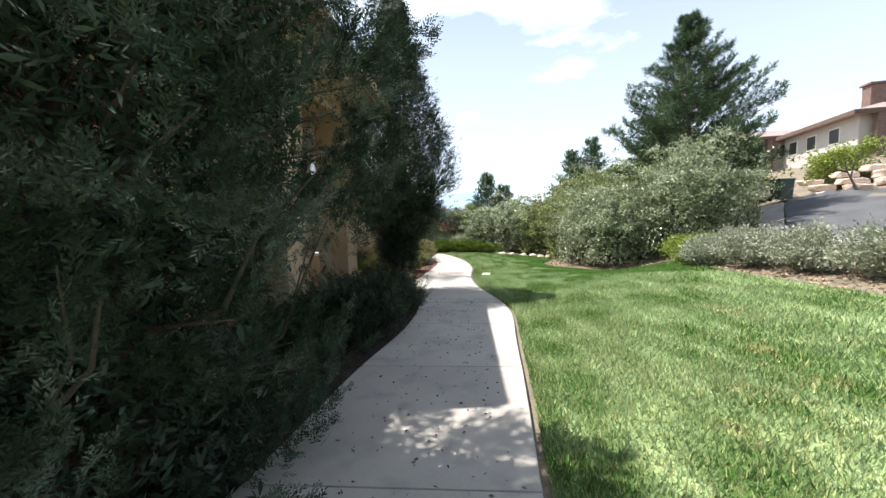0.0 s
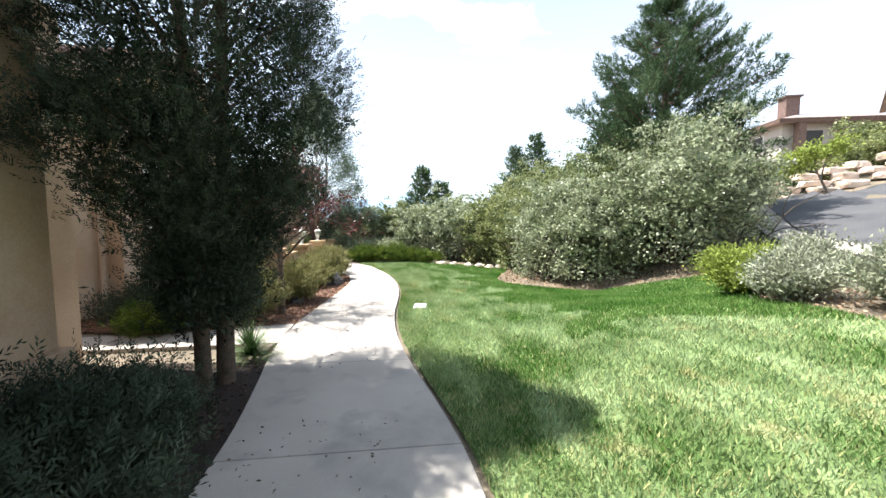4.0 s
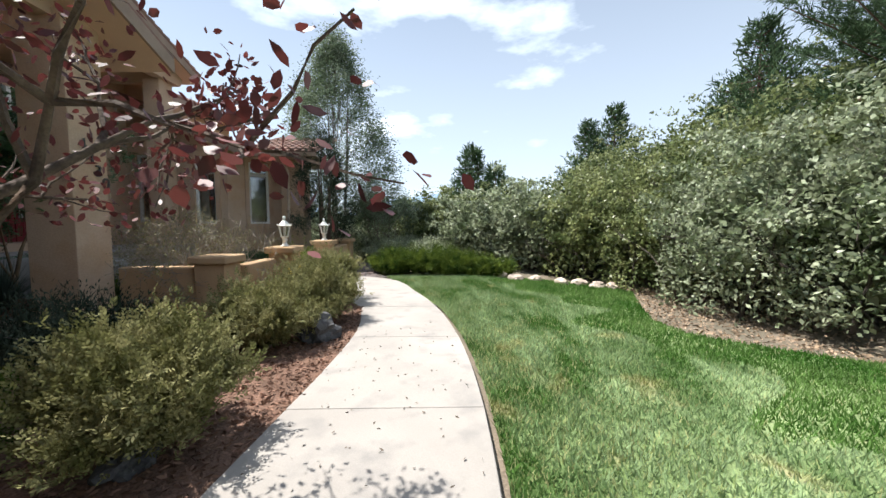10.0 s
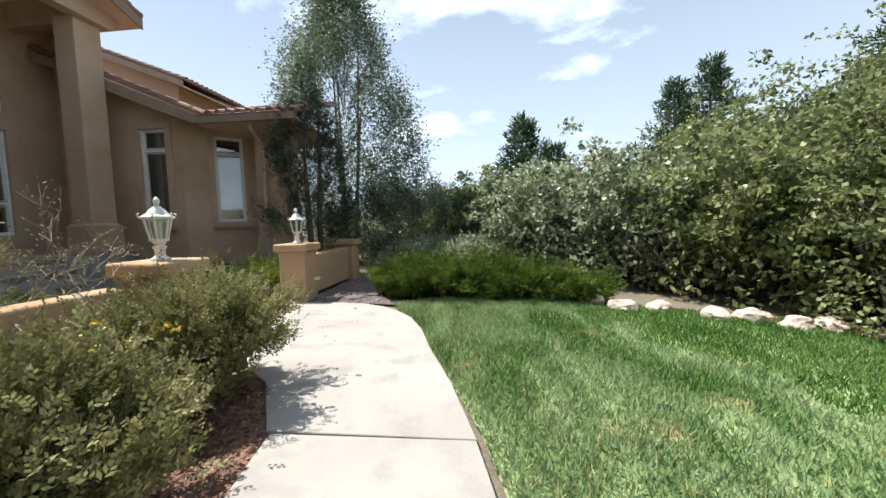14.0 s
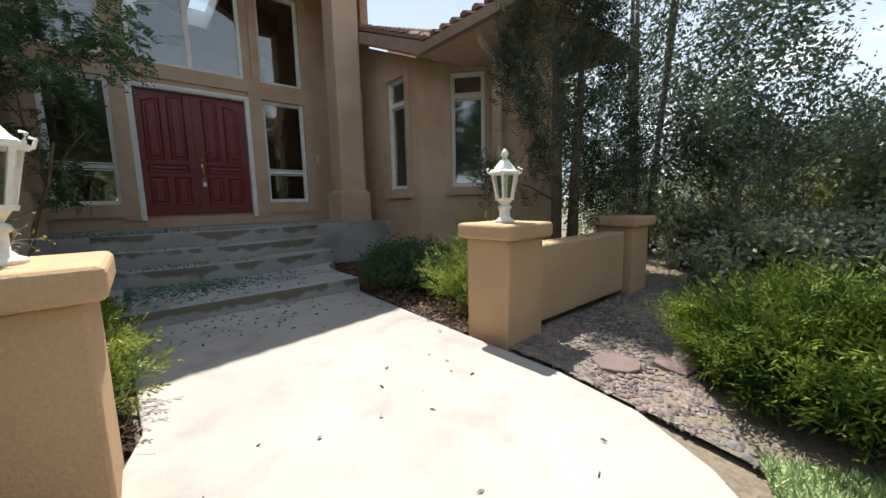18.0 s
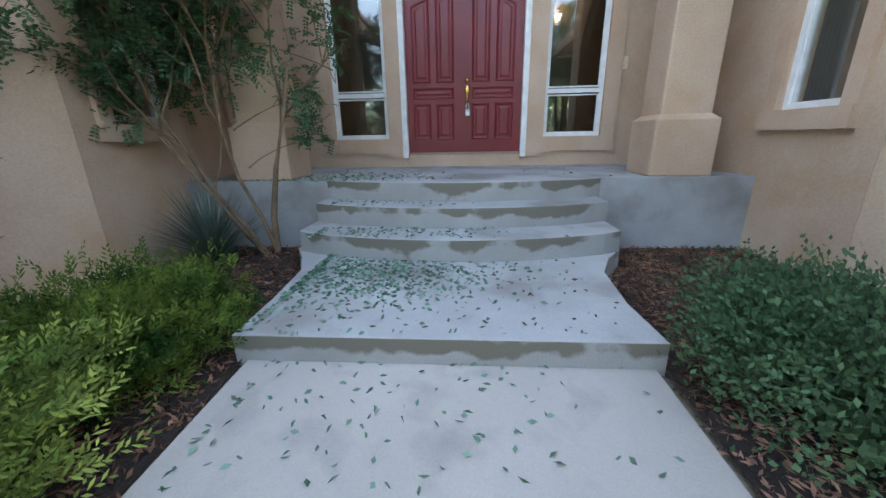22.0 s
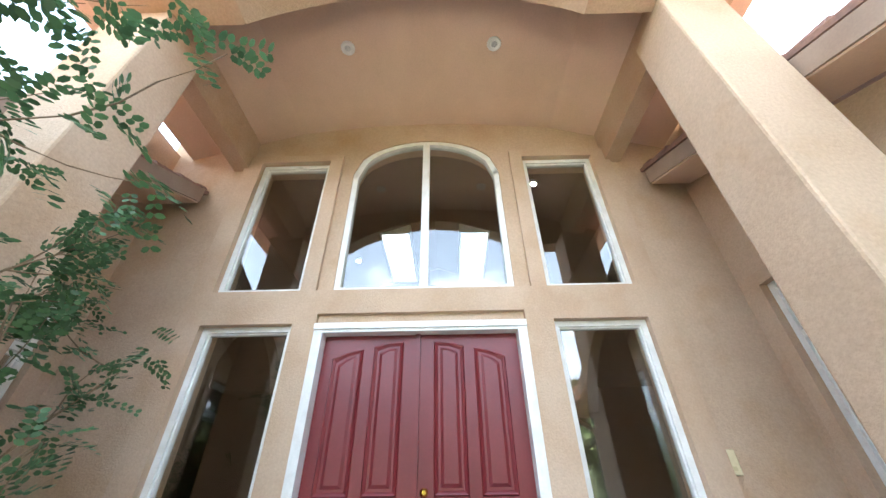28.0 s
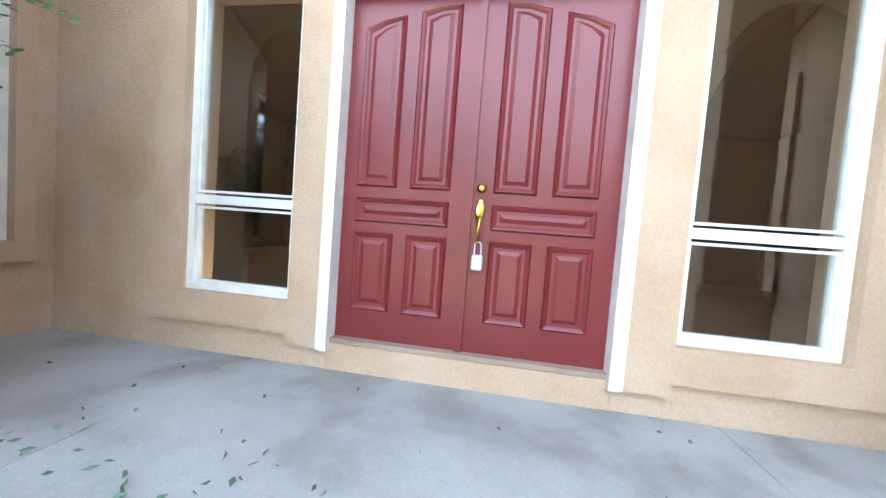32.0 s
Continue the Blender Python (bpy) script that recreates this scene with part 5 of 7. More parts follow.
draped("road", [(8.6, 2.0), (8.4, 5.5), (9.2, 9.0), (11.5, 13.5), (14.2, 16.9), (19.5, 17.2), (26, 15), (26, 4), (16, -2)], 0.12, ASPHALT, "dark asphalt driveway on the slope", "driveway")
draped("pavement_kerb", [(8.0, 2.0), (7.8, 5.6), (8.6, 9.3), (10.9, 13.9), (13.6, 17.4), (14.2, 16.95), (11.45, 13.55), (9.15, 9.05), (8.35, 5.5), (8.55, 2.0)], 0.15, CONCRETE, "pale concrete edge of the driveway", "kerb")
bin_ = thing("wheelie_bin", "dark green plastic wheeled rubbish bin by the driveway", "rubbish bin", at=(15.0, 18.0, ground_z(15.0, 18.0)), turn=0)
bm = bmesh.new()
prism(bm, [(-0.24, 0.08), (0.24, 0.08), (0.31, 0.95), (-0.31, 0.95)], -0.3, 0.3, lambda u, v, d: (u, d, v))
part("body", bm, BIN_GREEN, bin_)
part("lid", boxed(-0.33, 0.35, -0.33, 0.33, 0.95, 1.02, r=0.02), BIN_GREEN, bin_)
part("wheel", lathe(bmesh.new(), [(0.12, -0.03), (0.12, 0.03)], 12), BLACK, bin_).matrix_basis = pose(-0.25, 0.33, 0.12, 90, 0, 0)
part("wheel", lathe(bmesh.new(), [(0.12, -0.03), (0.12, 0.03)], 12), BLACK, bin_).matrix_basis = pose(-0.25, -0.33, 0.12, 90, 0, 0)

rng = random.Random(5)
for row in range(3):
    for k in range(11):
        x, y = 15.6 + k * 1.25 + rng.uniform(-0.2, 0.2), 19.6 - k * 0.25 + row * 0.5
        boulder("wall_boulder", x, y, ground_z(x, 18.6) + 0.05 + row * 0.34, rng.uniform(0.5, 0.68), 0.4, rng.uniform(0.2, 0.28), PALE_ROCK, "pale sandstone boulder of the terrace wall", "terrace wall boulders", seed=row * 11 + k, rough=0.14, blocky=0.45).rotation_euler = (0, 0, radians(rng.uniform(-14, 2)))


def far_house(x, y, z, w, d, h, turn, label, chimney=None):
    e = thing("house", label, "house", at=(x, y, z), turn=turn)
    part("wall", boxed(-w / 2, w / 2, -d / 2, d / 2, -3, h), FAR_WALL, e)
    for a, b in ((-w * 0.05, 1.5), (w * 0.24, 2.0)):
        wd = part("window", boxed(a, a + b, -d / 2 - 0.05, -d / 2 + 0.05, h - 2.1, h - 0.7), WHITE, e)
        part("pane", boxed(a + 0.1, a + b - 0.1, -d / 2 - 0.07, -d / 2 - 0.04, h - 2.0, h - 0.8), BLACK, wd)
    for a in (-d * 0.3, 0.0, d * 0.28):
        wd = part("window", boxed(-w / 2 - 0.05, -w / 2 + 0.05, a, a + 1.3, h - 2.1, h - 0.7), WHITE, e)
        part("pane", boxed(-w / 2 - 0.07, -w / 2 - 0.04, a + 0.1, a + 1.2, h - 2.0, h - 0.8), BLACK, wd)
    # flat black panel on the wall in place of the porch's shaded recess
    part("porch_door", boxed(-w * 0.38, -w * 0.38 + 1.5, -d / 2 - 0.06, -d / 2 + 0.05, h - 3.2, h - 0.8), BLACK, e, "black panel standing for the shade inside the porch")
    for a in (-w * 0.45, -w * 0.2):
        part("column", boxed(a, a + 0.55, -d / 2 - 0.85, -d / 2 - 0.3, -2, h - 0.27), BRICK_RED, e, "stone-faced porch column")
    bm = bmesh.new()
    o, r = 0.9, min(w, d) / 2 + 0.9
    ev = [bm.verts.new(p) for p in ((-w / 2 - o, -d / 2 - o, h), (w / 2 + o, -d / 2 - o, h), (w / 2 + o, d / 2 + o, h), (-w / 2 - o, d / 2 + o, h))]
    lo = [bm.verts.new((v.co.x, v.co.y, h - 0.25)) for v in ev]
    rise = r * 0.32
    rg = [bm.verts.new((-(w / 2 + o - r), 0, h + rise)), bm.verts.new((w / 2 + o - r, 0, h + rise))]
    for f in ((ev[0], ev[1], rg[1], rg[0]), (ev[1], ev[2], rg[1]), (ev[2], ev[3], rg[0], rg[1]), (ev[3], ev[0], rg[0])):
        bm.faces.new(f)
    for k in range(4):
        bm.faces.new((lo[k], lo[(k + 1) % 4], ev[(k + 1) % 4], ev[k]))
    bm.faces.new(lo[::-1])
    bmesh.ops.recalc_face_normals(bm, faces=bm.faces[:])
    part("roof", bm, ROOF_GREY, e)
    fb = bmesh.new()
    for b in ((-w / 2 - o - 0.03, w / 2 + o + 0.03, -d / 2 - o - 0.03, -d / 2 - o), (-w / 2 - o - 0.03, -w / 2 - o, -d / 2 - o, d / 2 + o)):
        box(fb, *b, h - 0.32, h + 0.04)
    part("fascia", fb, BARK_PINE, e, "dark brown fascia")
    if chimney:
        c = part("chimney", boxed(chimney - 0.6, chimney + 0.6, -0.5, 0.5, h, h + rise + 1.5, r=0.03), BRICK_RED, e)
        part("chimney_cap", boxed(chimney - 0.75, chimney + 0.75, -0.65, 0.65, h + rise + 1.5, h + rise + 1.65), BRICK_RED, c)
    return e


far_house(39.5, 34.9, 5.4, 13, 9.5, 4.4, -12.8, "two-storey tan stucco neighbour house with a brick chimney on the hill", chimney=-2.5)
far_house(35.5, 45.5, 5.6, 9, 8, 4.4, -12.8, "tan stucco garage block of the neighbour house on the hill")
far_house(60, 33, 11.5, 16, 9, 3.6, -55, "far pale house with a balcony on the hill", chimney=5)

# ---- far ridge ----
bm = bmesh.new()
ridge = [(-1400 + 60 * k, 2600, 0.0) for k in range(60)]
lo, hi = [], []
for k, (x, y, z) in enumerate(ridge):
    lo.append(bm.verts.new((x, y, -60)))
    hgt = 150 + 70 * noise.noise(Vector((k * 0.13, 0.3, 0))) + 35 * noise.noise(Vector((k * 0.5, 1.3, 0))) + 110 * math.exp(-((x + 20) / 260) ** 2)
    hi.append(bm.verts.new((x, y + 300, max(20, hgt))))
for k in range(len(lo) - 1):
    bm.faces.new((lo[k], lo[k + 1], hi[k + 1], hi[k]))
structure("backdrop_mountain", bm, MOUNTAIN, "hazy blue mountain on the horizon", "backdrop", True)

# ---- plants ----
def mesh_from(name, verts, faces_n, mat, parent=None, kind="", label=""):
    """A mesh of many small leaves: verts (n, k, 3), one k-sided face each."""
    n, k, _ = verts.shape
    me = bpy.data.meshes.new(name)
    me.vertices.add(n * k)
    me.vertices.foreach_set("co", verts.astype(np.float32).ravel())
    me.loops.add(n * k)
    me.loops.foreach_set("vertex_index", np.arange(n * k, dtype=np.int32))
    me.polygons.add(n)
    me.polygons.foreach_set("loop_start", np.arange(0, n * k, k, dtype=np.int32))
    me.update(calc_edges=True)
    me.materials.append(mat)
    ob = new(name, me)
    if parent:
        ob.parent = parent
    if kind or label:
        tagged(ob, label, "", "", kind)
    return ob


def unit(v):
    return v / np.maximum(np.linalg.norm(v, axis=-1, keepdims=True), 1e-9)


def leaf_quads(points, axis, length, width, rng, droop=0.0):
    """Pointed leaves (4 corners) at points, along axis, with random roll."""
    n = len(points)
    axis = unit(axis)
    side = unit(np.cross(axis, rng.normal(size=(n, 3))))
    L = (length * rng.uniform(0.65, 1.3, (n, 1)))
    W = (width * rng.uniform(0.7, 1.25, (n, 1)))
    nrm = np.cross(axis, side)
    mid = points + axis * L * 0.5 + nrm * L * 0.08
    tip = points + axis * L + np.array([0, 0, -droop]) * L
    return np.stack([points, mid + side * W * 0.5, tip, mid - side * W * 0.5], 1)


def leaf_ovals(points, axis, length, width, rng):
    """Rounded leaves with six corners, gently folded."""
    n = len(points)
    axis = unit(axis)
    side = unit(np.cross(axis, rng.normal(size=(n, 3))))
    nrm = np.cross(axis, side)
    L, W = length * rng.uniform(0.65, 1.3, (n, 1)), width * rng.uniform(0.7, 1.2, (n, 1))
    at = lambda u, v: points + axis * L * u + side * W * v + nrm * L * 0.1 * abs(v)
    return np.stack([at(0, 0), at(0.28, 0.42), at(0.66, 0.4), at(1, 0), at(0.66, -0.4), at(0.28, -0.42)], 1)


def feather_quads(points, axis, length, leaf, k, rng, flat=0.0):
    """Feathery sprays: k small leaflets set left and right along each twig."""
    n = len(points)
    axis = unit(axis)
    ref = rng.normal(size=(n, 3)) * (1 - flat) + np.array([0, 0, 1.0]) * flat
    side = unit(np.cross(axis, ref))
    L = length * rng.uniform(0.6, 1.25, (n, 1))
    out = []
    for j in range(k):
        t = (j + 0.5) / k
        s = side * (1 if j % 2 else -1)
        p = points + axis * L * t
        d = unit(axis * (0.75 + 0.5 * t) + s * 0.75 + rng.normal(size=(n, 3)) * 0.12)
        l = leaf[0] * (1.1 - 0.45 * t) * rng.uniform(0.7, 1.2, (n, 1))
        w = unit(np.cross(d, np.cross(axis, side) + rng.normal(size=(n, 3)) * 0.25)) * leaf[1] * 0.5
        m = p + d * l * 0.5
        out.append(np.stack([p, m + w, p + d * l, m - w], 1))
    return np.concatenate(out)


def pinnate_ovals(points, axis, length, leaf, k, rng):
    """Pinnate leaves: k rounded leaflets in pairs along each arching stalk."""
    n = len(points)
    axis = unit(axis)
    side = unit(np.cross(axis, rng.normal(size=(n, 3)) * 0.3 + np.array([0, 0, 1.0])))
    L = length * rng.uniform(0.65, 1.2, (n, 1))
    out = []
    for j in range(k):
        t = (j // 2 + 0.6) / (k // 2 + 0.6)
        s = side * (1 if j % 2 else -1)
        p = points + axis * L * t - np.array([0, 0, 0.25]) * L * t * t
        d = unit(axis * 0.35 + s + rng.normal(size=(n, 3)) * 0.12)
        l = leaf[0] * rng.uniform(0.75, 1.15, (n, 1))
        w = unit(np.cross(d, np.cross(axis, side) + rng.normal(size=(n, 3)) * 0.25)) * leaf[1] * 0.5
        out.append(np.stack([p, p + d * l * 0.28 + w, p + d * l * 0.72 + w * 0.95, p + d * l, p + d * l * 0.72 - w * 0.95, p + d * l * 0.28 - w], 1))
    return np.concatenate(out)


def lumps(rng, centre, radii, count, low=0.0):
    """Clump centres spread over a lumpy ellipsoid."""
    d = unit(rng.normal(size=(count * 3, 3)))
    d = d[d[:, 2] > low - 0.35][:count]
    r = rng.uniform(0.55, 1.0, (len(d), 1)) ** 0.6
    return np.array(centre) + d * r * np.array(radii), d


def stems(parent, rng, base, radii, height, count, mat, r=0.015):
    for k in range(count):
        a, q = rng.uniform(0, 2 * math.pi), rng.uniform(0.3, 0.85)
        tip = (base[0] + radii[0] * q * math.cos(a), base[1] + radii[1] * q * math.sin(a), base[2] + height * rng.uniform(0.6, 0.95))
        mid = (base[0] + radii[0] * q * 0.35 * math.cos(a + 0.3), base[1] + radii[1] * q * 0.35 * math.sin(a + 0.3), base[2] + height * 0.45)
        bm = tube(bmesh.new(), [(base[0] + 0.08 * math.cos(a), base[1] + 0.08 * math.sin(a), base[2] - 0.05), mid, tip], [r, r * 0.7, r * 0.25], 5)
        part("stem", bm, mat, parent)


def shrub(name, label, category, x, y, radii, height, mat, leaves=6000, leaf=(0.035, 0.014), clumps=90, seed=1, up=0.6, spread=0.16, group="", bark=None, z=None, nstems=7, wisps=0.0, feather=0):
    """A rounded bush: stems, and a crown of clumps of small leaves with an uneven outline."""
    rng = np.random.default_rng(seed)
    gz_ = ground_z(x, y) if z is None else z
    e = thing(name, label, category, group, at=(x, y, gz_ - 0.03))
    stems(e, rng, (0, 0, 0), radii, height, nstems, bark or TWIG)
    core(e, rng, (0, 0, height * 0.42), (radii[0] * 0.8, radii[1] * 0.8, height * 0.42), 1500, 0.09, mat)
    c, d = lumps(rng, (0, 0, height * 0.5), (radii[0], radii[1], height * 0.5), clumps)
    c *= 1 + 0.12 * rng.normal(size=(len(c), 1))
    c[:, 2] = np.maximum(c[:, 2], 0.04)
    idx = rng.integers(0, len(c), leaves)
    pts = c[idx] + rng.normal(size=(leaves, 3)) * spread * np.array([1, 1, 0.8])
    if wisps:
        k = rng.random(leaves) < 0.25
        pts[k] += (d[idx[k]] + [0, 0, 0.6]) * rng.uniform(0, wisps, (k.sum(), 1))
    pts[:, 2] = np.maximum(pts[:, 2], 0.02)
    ax = d[idx] * 0.8 + rng.normal(size=(leaves, 3)) * 0.7 + np.array([0, 0, up])
    mesh_from("crown", feather_quads(pts, ax, leaf[0], (leaf[0] * 0.4, leaf[1]), feather, rng) if feather else leaf_quads(pts, ax, *leaf, rng), None, mat, e)
    return e


def grow(rng, start, direction, length, radius, depth, segs, tips, bend=0.25, fork=3, spread=0.6, shrink=0.68, lift=0.15):
    """Recursive limbs: appends (points, radii) to segs, and twig ends with their direction to tips."""
    p, d = np.array(start, float), unit(np.array(direction, float))
    pts, rad = [tuple(p)], [radius]
    n = 4
    for k in range(n):
        d = unit(d + rng.normal(size=3) * bend * 0.5 + np.array([0, 0, lift * 0.3]))
        p = p + d * length / n
        pts.append(tuple(p))
        rad.append(radius * (1 - 0.62 * (k + 1) / n))
        if depth <= 1:
            tips.append((p.copy(), d.copy()))
    segs.append((pts, rad))
    if depth > 0:
        for _ in range(fork):
            t = rng.uniform(0.45, 1.0)
            q = np.array(pts[min(n, int(t * n) + 1 if t < 0.99 else n)])
            nd = unit(d + rng.normal(size=3) * spread + np.array([0, 0, lift]))
            grow(rng, q, nd, length * shrink * rng.uniform(0.75, 1.15), max(0.004, radius * 0.5), depth - 1, segs, tips, bend, fork, spread, shrink, lift)


def limbs_mesh(parent, segs, bark, split=0.012, stem_r=0.02):
    """Each main stem is a part of its own; the lesser limbs are one part of kind stuff."""
    small = bmesh.new()
    for pts, rad in segs:
        if rad[0] >= stem_r:
            part("stem" if rad[0] < 0.04 else "trunk", tube(bmesh.new(), pts, rad, 7), bark, parent, "", True)
        else:
            tube(small, pts, rad, 5 if rad[0] > split else 4)
    if small.verts:
        tagged(part("branchwork", small, bark, parent), "", "", "", "stuff")
    else:
        small.free()


def core(parent, rng, centre, radii, count, size, mat):
    """Shaded inner leaves that fill the heart of a bush."""
    d = unit(rng.normal(size=(count, 3))) * rng.uniform(0.1, 0.82, (count, 1)) ** 0.5
    pts = np.array(centre) + d * np.array(radii)
    pts[:, 2] = np.maximum(pts[:, 2], 0.02)
    tagged(mesh_from("inner_leaves", leaf_quads(pts, rng.normal(size=(count, 3)), size, size * 0.6, rng), None, mat, parent), "", "", "", "stuff")


def broad_tree(name, label, category, x, y, height, trunk_r, mat, bark, seed, leaf, per_tip=10, depth=4, fork=3, spread=0.55, first=0.3, stemsn=1, lean=0.1, lift=0.2, shrink=0.7, scatter=0.12, z=None, axis_up=-0.2, bend=0.25, droop=0.0):
    rng = np.random.default_rng(seed)
    gz_ = ground_z(x, y) if z is None else z
    e = thing(name, label, category, at=(x, y, gz_))
    segs, tips = [], []
    for s in range(stemsn):
        a = 2 * math.pi * s / stemsn + rng.uniform(0, 1)
        d = np.array([math.cos(a) * lean * (stemsn > 1), math.sin(a) * lean * (stemsn > 1), 1.0]) + rng.normal(size=3) * 0.03
        grow(rng, (0.12 * math.cos(a) * (stemsn > 1), 0.12 * math.sin(a) * (stemsn > 1), -0.1), d, height * first, trunk_r, depth, segs, tips, bend, fork, spread, shrink, lift)
    limbs_mesh(e, segs, bark)
    P, D = np.array([t[0] for t in tips]), np.array([t[1] for t in tips])
    idx = np.repeat(np.arange(len(P)), per_tip)
    pts = P[idx] + rng.normal(size=(len(idx), 3)) * scatter
    ax = D[idx] * 0.5 + rng.normal(size=(len(idx), 3)) * 0.8 + np.array([0, 0, axis_up])
    mesh_from("crown", leaf_quads(pts, ax, *leaf, rng, droop), None, mat, e)
    return e


def juniper_tree(name, label, x, y, height, radius, mat, seed, sprays=30000, spray=(0.13, 0.035), clumps=420, base=0.0, z=None, profile=None, squash=1.0, loose=0.16, trunks=3, feather=0, inner=0, bark=None, up=0.9, over=(0, 0), plumes=0, boughs=0):
    """An upright juniper: dark stems, and a column of pointed sprays in clumps, widest low down."""
    rng = np.random.default_rng(seed)
    e = thing(name, label, "juniper tree", at=(x, y, (ground_z(x, y) if z is None else z)))
    segs = []
    for k in range(trunks):
        a = 2.1 * k + 0.5
        tip = (radius * 0.25 * math.cos(a), radius * 0.25 * math.sin(a) * squash, height * (0.9 - 0.1 * k))
        segs.append(([(0.12 * math.cos(a), 0.12 * math.sin(a), -0.1), (radius * 0.16 * math.cos(a), radius * 0.16 * math.sin(a), height * 0.35), tip], [0.09 - 0.012 * k, 0.06, 0.012]))
    hs = rng.uniform(base, 1.0, clumps) ** 0.9
    prof = profile or (lambda t: (0.75 + 0.35 * math.sin(t * 3.0)) * (1 - t ** 2.2) ** 0.8 + 0.06)
    pr = np.array([prof(t) for t in hs])
    ang = rng.uniform(0, 2 * math.pi, clumps)
    rr = pr * radius * rng.uniform(0.5, 1.06, clumps) ** 0.7
    c = np.stack([rr * np.cos(ang), rr * np.sin(ang) * squash, hs * height], 1)
    out = np.stack([np.cos(ang), np.sin(ang), np.zeros(clumps)], 1)
    c[:, :2] += np.array(over) * np.maximum(0, c[:, 2:] - 1.4)
    for k in range(0, clumps, 4):
        h = hs[k] * height
        segs.append(([(0.1 * np.cos(ang[k]), 0.1 * np.sin(ang[k]), h * 0.78), tuple(c[k] * [0.55, 0.55, 0.92]), tuple(c[k])], [0.016, 0.011, 0.004]))
    limbs_mesh(e, segs, bark or BARK_DARK, 0.012, 0.032)
    for k in range(boughs):
        a, z0, rise = 2.4 * k, rng.uniform(0.5, 1.3), rng.uniform(0.5, 1.1)
        b = a + rng.uniform(-0.6, 0.6)
        q = [(radius * f * math.cos(a + (b - a) * f) + over[0] * max(0, z0 + rise * g - 1.4), radius * f * math.sin(a + (b - a) * f) * squash + over[1] * max(0, z0 + rise * g - 1.4), z0 + rise * g) for f, g in ((0.1, 0.0), (0.5, 0.1), (0.72, 0.3), (0.84, 0.6), (0.98, 1.0))]
        q = [q[0]] + [tuple(np.array(p) + rng.normal(size=3) * 0.035) for p in q[1:]]
        part("stem", tube(bmesh.new(), q, [0.02, 0.016, 0.013, 0.009, 0.004], 6), BARK_OAK, e, "", True)
        part("stem", tube(bmesh.new(), [q[2], tuple(np.array(q[2]) + [0.12 * math.cos(a + 1), 0.12 * math.sin(a + 1), 0.2]), tuple(np.array(q[2]) + [0.2 * math.cos(a + 0.7), 0.2 * math.sin(a + 0.7), 0.5])], [0.009, 0.007, 0.003], 5), BARK_OAK, e, "", True)
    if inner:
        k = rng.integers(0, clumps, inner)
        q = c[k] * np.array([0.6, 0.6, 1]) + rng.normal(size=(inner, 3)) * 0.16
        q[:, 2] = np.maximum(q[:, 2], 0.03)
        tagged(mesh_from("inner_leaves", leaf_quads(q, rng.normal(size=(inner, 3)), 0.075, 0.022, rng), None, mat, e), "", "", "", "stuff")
    idx = rng.integers(0, clumps, sprays)
    pts = c[idx] + rng.normal(size=(sprays, 3)) * loose * np.array([1, 1, 1.25])
    ax = out[idx] * 0.8 + rng.normal(size=(sprays, 3)) * 0.55 + np.array([0, 0, up])
    if plumes:
        # tapering plumes of sprays, set on the clumps and turned up and out
        own = rng.integers(0, clumps, plumes)
        lead = unit(out[own] * 0.75 + rng.normal(size=(plumes, 3)) * 0.3 + np.array([0, 0, up]))
        foot = c[own] + rng.normal(size=(plumes, 3)) * loose
        idx = rng.integers(0, plumes, sprays)
        u = rng.uniform(0, 1, (sprays, 1)) ** 0.8
        reach = rng.uniform(0.16, 0.34, plumes)[idx][:, None]
        pts = foot[idx] + lead[idx] * u * reach + rng.normal(size=(sprays, 3)) * 0.02 * (1.2 - u)
        ax = lead[idx] * (0.45 + 0.8 * u) + rng.normal(size=(sprays, 3)) * 0.5 * (1.15 - 0.6 * u)
    pts[:, 2] = np.maximum(pts[:, 2], 0.03)
    mesh_from("crown", feather_quads(pts, ax, spray[0], (spray[0] * 0.42, spray[1] * 0.42), feather, rng) if feather else leaf_quads(pts, ax, *spray, rng), None, mat, e)
    return e


